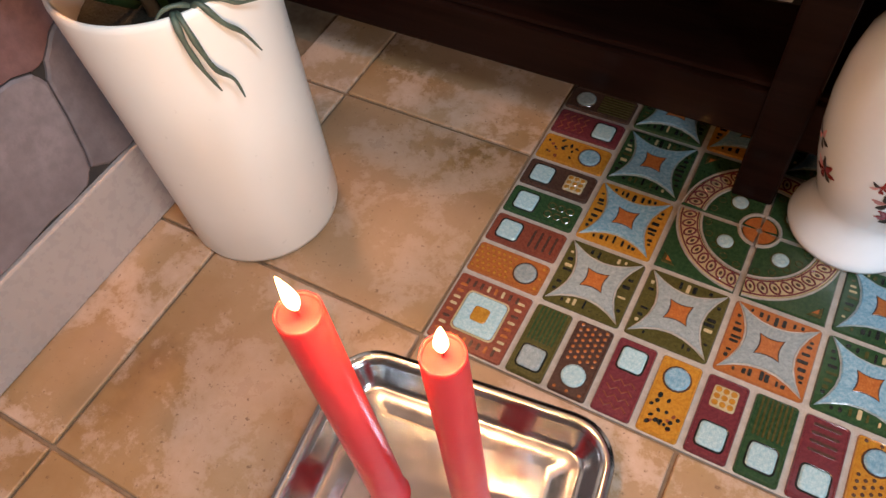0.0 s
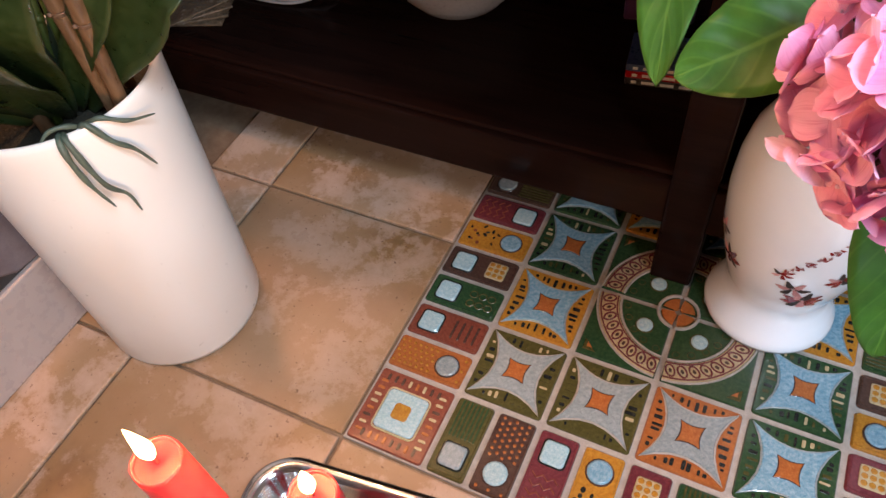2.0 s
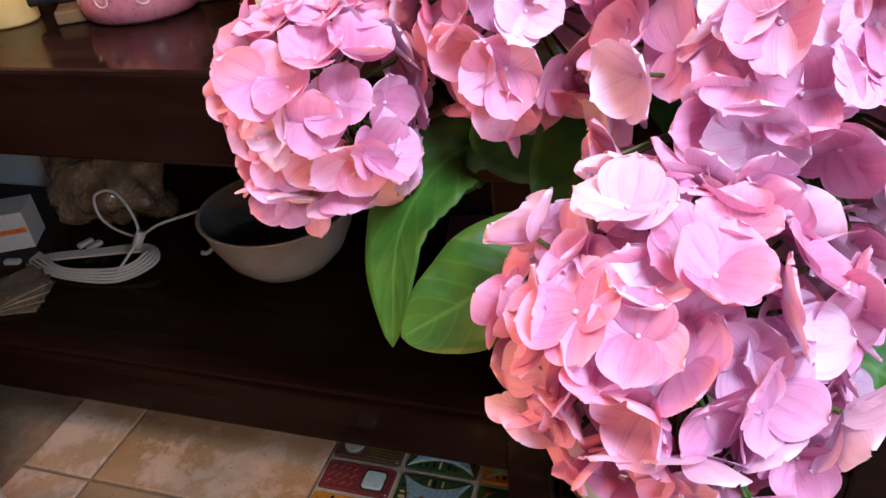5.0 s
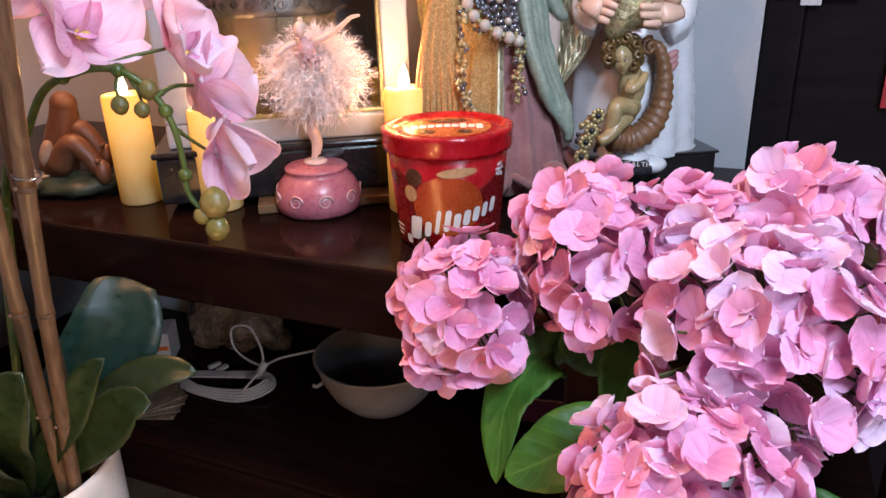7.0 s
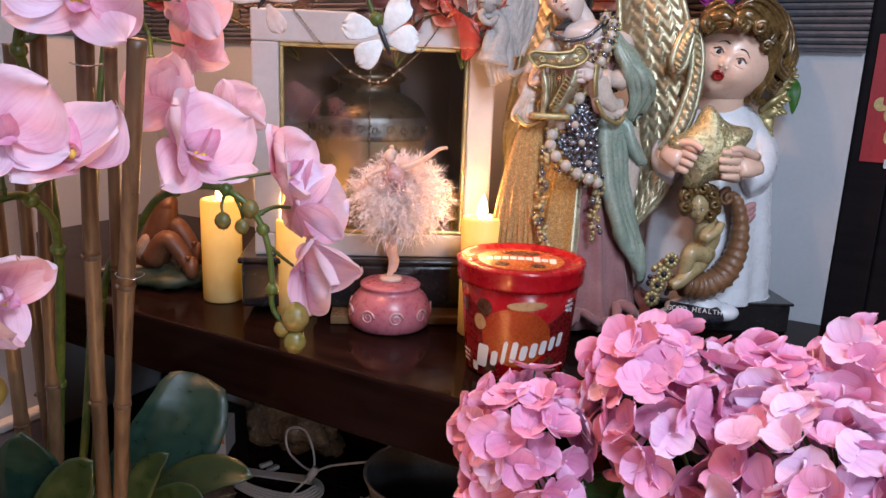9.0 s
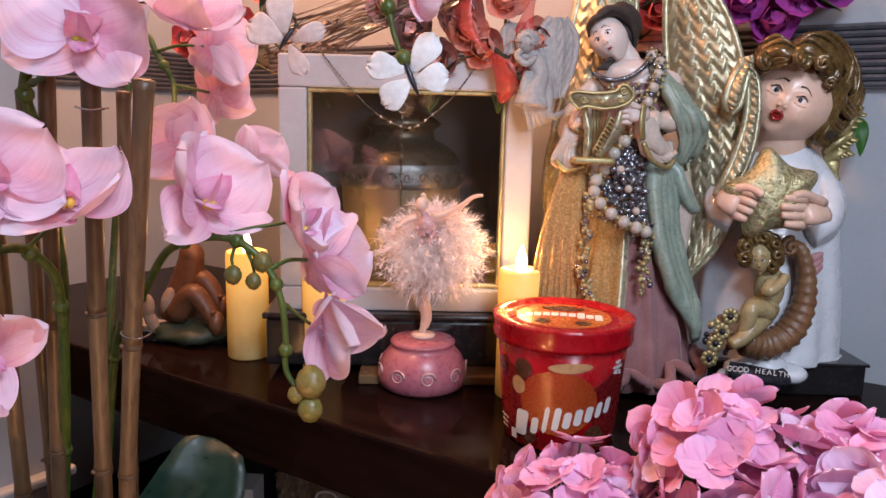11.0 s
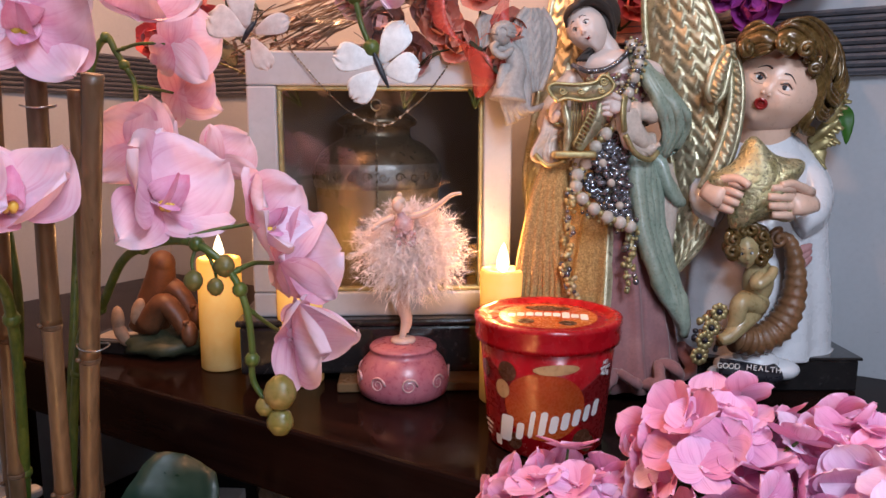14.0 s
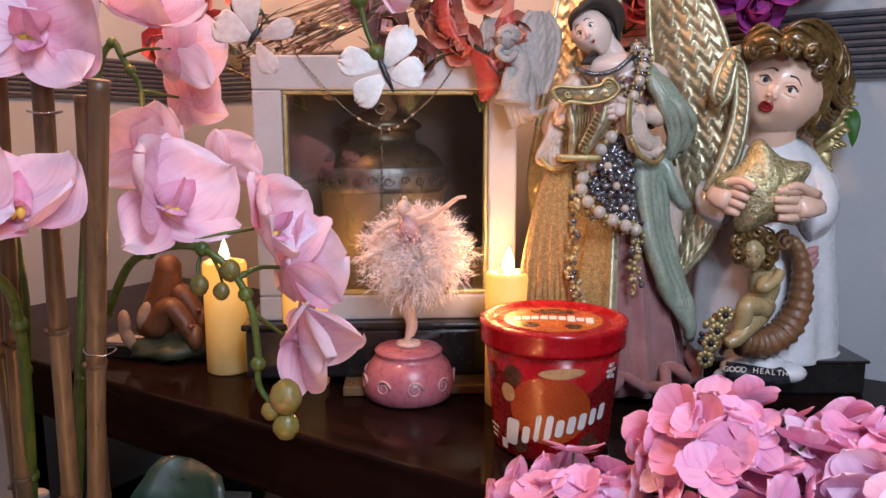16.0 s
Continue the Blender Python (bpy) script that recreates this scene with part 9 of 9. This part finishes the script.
def medallion_quarter(turn):
    """One quarter of the round medallion, its centre at the origin, in the first quadrant."""
    bm = bm_new()
    e = GAP
    m = IDENT
    b_slab(bm, [(e, e), (Q - e, e), (Q - e, Q - e), (e, Q - e)], -0.006, 0.0, GREEN, inset=0.0018)
    lo, hi = 0.05, math.pi / 2 - 0.05
    arc_slab(bm, 0.0695, 0.0950, lo, hi, -0.0005, 0.0016, CREAM, m, 16, 0.0012)
    for r, q in ((0.0680, 0.0016), (0.0962, 0.0014)):
        b_tube(bm, [(r * math.cos(lo + (hi - lo) * k / 14), r * math.sin(lo + (hi - lo) * k / 14), 0.0010) for k in range(15)], q, 5, PALE)
    for r in (0.0725, 0.0920):
        b_tube(bm, [(r * math.cos(lo + (hi - lo) * k / 14), r * math.sin(lo + (hi - lo) * k / 14), 0.0016) for k in range(15)], 0.0012, 5, MAROON)
    n = 9
    for k in range(n):
        a = lo + (hi - lo) * (k + 0.5) / n
        x, y = 0.0822 * math.cos(a), 0.0822 * math.sin(a)
        b_tube(bm, [(px, py, 0.0018) for px, py in disc(0.0078, 12, x, y, 0.0048, a + 0.35)], 0.0012, 5, MAROON, close=True)
        b_slab(bm, disc(0.0030, 7, x, y, 0.0018, a + 0.35), 0.001, 0.0024, BROWN)
    # centre
    arc_slab(bm, 0.0035, 0.0200, 0.12, math.pi / 2 - 0.12, -0.0005, 0.0018, ORANGE, m, 8, 0.0012)
    b_tube(bm, [(0.0235 * math.cos(lo + (hi - lo) * k / 8), 0.0235 * math.sin(lo + (hi - lo) * k / 8), 0.0008) for k in range(9)], 0.0022, 6, PALE)
    c = 0.0455 * math.sqrt(0.5)
    b_slab(bm, disc(0.0095, 18, c, c), -0.0005, 0.0030, ICE, inset=0.0022)
    ridge(bm, disc(0.0106, 16, c, c), 0.0004, 0.0009, OLIVE)
    # engraved curls round the blue dot
    for k in range(5):
        a = lo + (hi - lo) * (k + 0.5) / 5
        x, y = 0.0595 * math.cos(a), 0.0595 * math.sin(a)
        ridge(bm, disc(0.0042, 9, x, y), 0.0001, 0.0006, OLIVE)
    # three-cornered field outside the ring
    t0, t1 = 0.0905, 0.0535
    tri = [(t0, t1 + 0.0215), (t0, t0), (t1 + 0.0215, t0)]
    b_slab(bm, tri, -0.0005, 0.0012, OLIVE, inset=0.0015)
    b_slab(bm, [(0.0865, 0.0795), (0.0865, 0.0865), (0.0795, 0.0865)], 0.0005, 0.0020, ORANGE, inset=0.0006)
    ob = part("mosaic_tile", bm, MG, floor, smooth=False)
    ob.location, ob.rotation_euler.z = (3 * Q, 3 * Q, 0.0015), radians(turn)


for k in range(4):
    medallion_quarter(90 * k)

STAR_GROUND = {(1, 1): (OLIVE, GREYBLUE), (1, 2): (AMBER, SKY), (1, 3): (GREEN, SKY), (1, 4): (GREEN, SKY), (2, 1): (OLIVE, GREYBLUE), (3, 1): (ORANGE, GREYBLUE),
               (4, 1): (GREEN, SKY), (4, 2): (GREEN, SKY), (4, 3): (AMBER, SKY), (2, 4): (AMBER, SKY), (3, 4): (GREEN, SKY), (4, 4): (AMBER, SKY)}
for (i, j), (ground, body) in STAR_GROUND.items():
    star_tile(i, j, ground, body, ORANGE, 10 * i + j)

# border: ground, icon, its glaze, the end where it sits, pattern and its glaze
BORDER = [(ORANGE, "disc", GREYBLUE, 1, "dots", AMBER), (RUST, "square", ICE, -1, "bars", BROWN), (GREEN, "square", ICE, -1, "rings", OLIVE), (BROWN, "square", ICE, -1, "dotted_square", AMBER),
          (AMBER, "disc", SKY, 1, "marks", BLACK), (MAROON, "square", ICE, 1, "zigzag", RUST), (BROWN, "disc", GREYBLUE, -1, "stripes", OLIVE), (GREEN, "square", ICE, -1, "rings", OLIVE)]
for k, spec in enumerate(BORDER):
    half_tile(0.05, 0.125 + 0.05 * k, 0, *spec, 100 + k)
FRONT = [(OLIVE, "square", GREYBLUE, -1, "stripes", GREEN), (BROWN, "disc", ICE, -1, "dots", ORANGE), (MAROON, "square", ICE, 1, "zigzag", RUST), (AMBER, "disc", SKY, 1, "marks", BLACK),
         (MAROON, "square", ICE, -1, "dotted_square", AMBER), (GREEN, "square", ICE, -1, "stripes", OLIVE), (MAROON, "square", ICE, -1, "bars", BROWN), (AMBER, "disc", SKY, 1, "dots", BROWN)]
for k, spec in enumerate(FRONT):
    half_tile(0.125 + 0.05 * k, 0.05, 90, *spec, 200 + k)
RIGHT = [(GREEN, "square", ICE, 1, "rings", OLIVE), (MAROON, "square", SKY, 1, "dotted_square", AMBER), (AMBER, "disc", SKY, -1, "marks", BLACK), (BROWN, "square", ICE, 1, "dotted_square", AMBER),
         (GREEN, "square", ICE, 1, "stripes", OLIVE), (MAROON, "square", ICE, 1, "bars", BROWN), (ORANGE, "disc", ICE, -1, "dots", AMBER), (GREEN, "square", ICE, 1, "rings", OLIVE)]
for k, spec in enumerate(RIGHT):
    half_tile(0.55, 0.125 + 0.05 * k, 0, *spec, 300 + k)
for k, spec in enumerate(FRONT[::-1]):
    half_tile(0.125 + 0.05 * k, 0.55, 90, *spec, 400 + k)
for i, j in ((0, 0), (5, 0), (0, 5), (5, 5)):
    corner_tile(i, j, 50 + i + j)

# large square cotto tiles
rng = random.Random(12)
S = 0.30
for i in range(-2, 9):
    for j in range(-9, 3):
        if 0 <= i <= 1 and 0 <= j <= 1:
            continue
        x0, x1 = max(S * i + 0.0022, -0.411), min(S * (i + 1) - 0.0022, 2.499)
        y0, y1 = max(S * j + 0.0022, -2.599), S * (j + 1) - 0.0022
        bm = bm_new()
        b_box(bm, (x0 - (x0 + x1) / 2, y0 - (y0 + y1) / 2, -0.006), (x1 - (x0 + x1) / 2, y1 - (y0 + y1) / 2, 0.0), 0.0022)
        ob = part("floor_tile", bm, M_TILE, floor, smooth=False)
        ob.location = ((x0 + x1) / 2, (y0 + y1) / 2, rng.uniform(-0.0006, 0.0))


# ---- stones of the wall ----
def clip(poly, nx, ny, c):
    """Keeps the part of a polygon where nx * x + ny * y <= c."""
    out = []
    for (ax, ay), (bx, by) in zip(poly, poly[1:] + poly[:1]):
        da, db = nx * ax + ny * ay - c, nx * bx + ny * by - c
        if da <= 0:
            out.append((ax, ay))
        if da * db < 0:
            t = da / (da - db)
            out.append((ax + (bx - ax) * t, ay + (by - ay) * t))
    return out


block("joint_bed", (-0.412, -2.6, 0.118), (-0.408, 0.16, 0.468), M_JOINT)
rng = random.Random(7)
seeds = []
for a in range(17):
    for b in range(2):
        seeds.append((0.06 - 0.165 * a + rng.uniform(-0.05, 0.05) + 0.07 * b, 0.205 + 0.175 * b + rng.uniform(-0.045, 0.045)))
to_wall = Matrix(((0, 0, 1, -0.408), (1, 0, 0, 0), (0, 1, 0, 0), (0, 0, 0, 1)))
for k, (sx, sy) in enumerate(seeds):
    poly = [(-2.59, 0.121), (0.157, 0.121), (0.157, 0.465), (-2.59, 0.465)]
    for q, (ox, oy) in enumerate(seeds):
        if q != k:
            nx, ny = ox - sx, oy - sy
            ln = math.hypot(nx, ny)
            poly = clip(poly, nx / ln, ny / ln, (nx * (ox + sx) / 2 + ny * (oy + sy) / 2) / ln - 0.0012)
            if not poly:
                break
    if len(poly) < 3:
        continue
    # worn rims: the corners rounded off, the sides wandering
    rough = [q for (ax, ay), (bx, by) in zip(poly, poly[1:] + poly[:1]) for q in ((ax * 0.90 + bx * 0.10, ay * 0.90 + by * 0.10), (ax * 0.10 + bx * 0.90, ay * 0.10 + by * 0.90))]
    rough = [(ax + (bx - ax) * k / 5, ay + (by - ay) * k / 5) for (ax, ay), (bx, by) in zip(rough, rough[1:] + rough[:1]) for k in range(5)]
    rough = [(x + 0.009 * noise.noise(Vector((x * 22, y * 22, 1.0))) + 0.0022 * noise.noise(Vector((x * 90, y * 90, 4.0))), y + 0.009 * noise.noise(Vector((x * 22, y * 22, 7.0))) + 0.0022 * noise.noise(Vector((x * 90, y * 90, 9.0)))) for x, y in rough]
    rough = [(x, min(max(y, 0.1205), 0.466)) for x, y in rough]
    bm = bm_new()
    b_slab(bm, rough, 0.0, rng.uniform(0.004, 0.007), 0, to_wall, inset=0.004)
    part("stone", bm, M_STONE if rng.random() < 0.55 else M_STONE_B, wall_left, smooth=False)
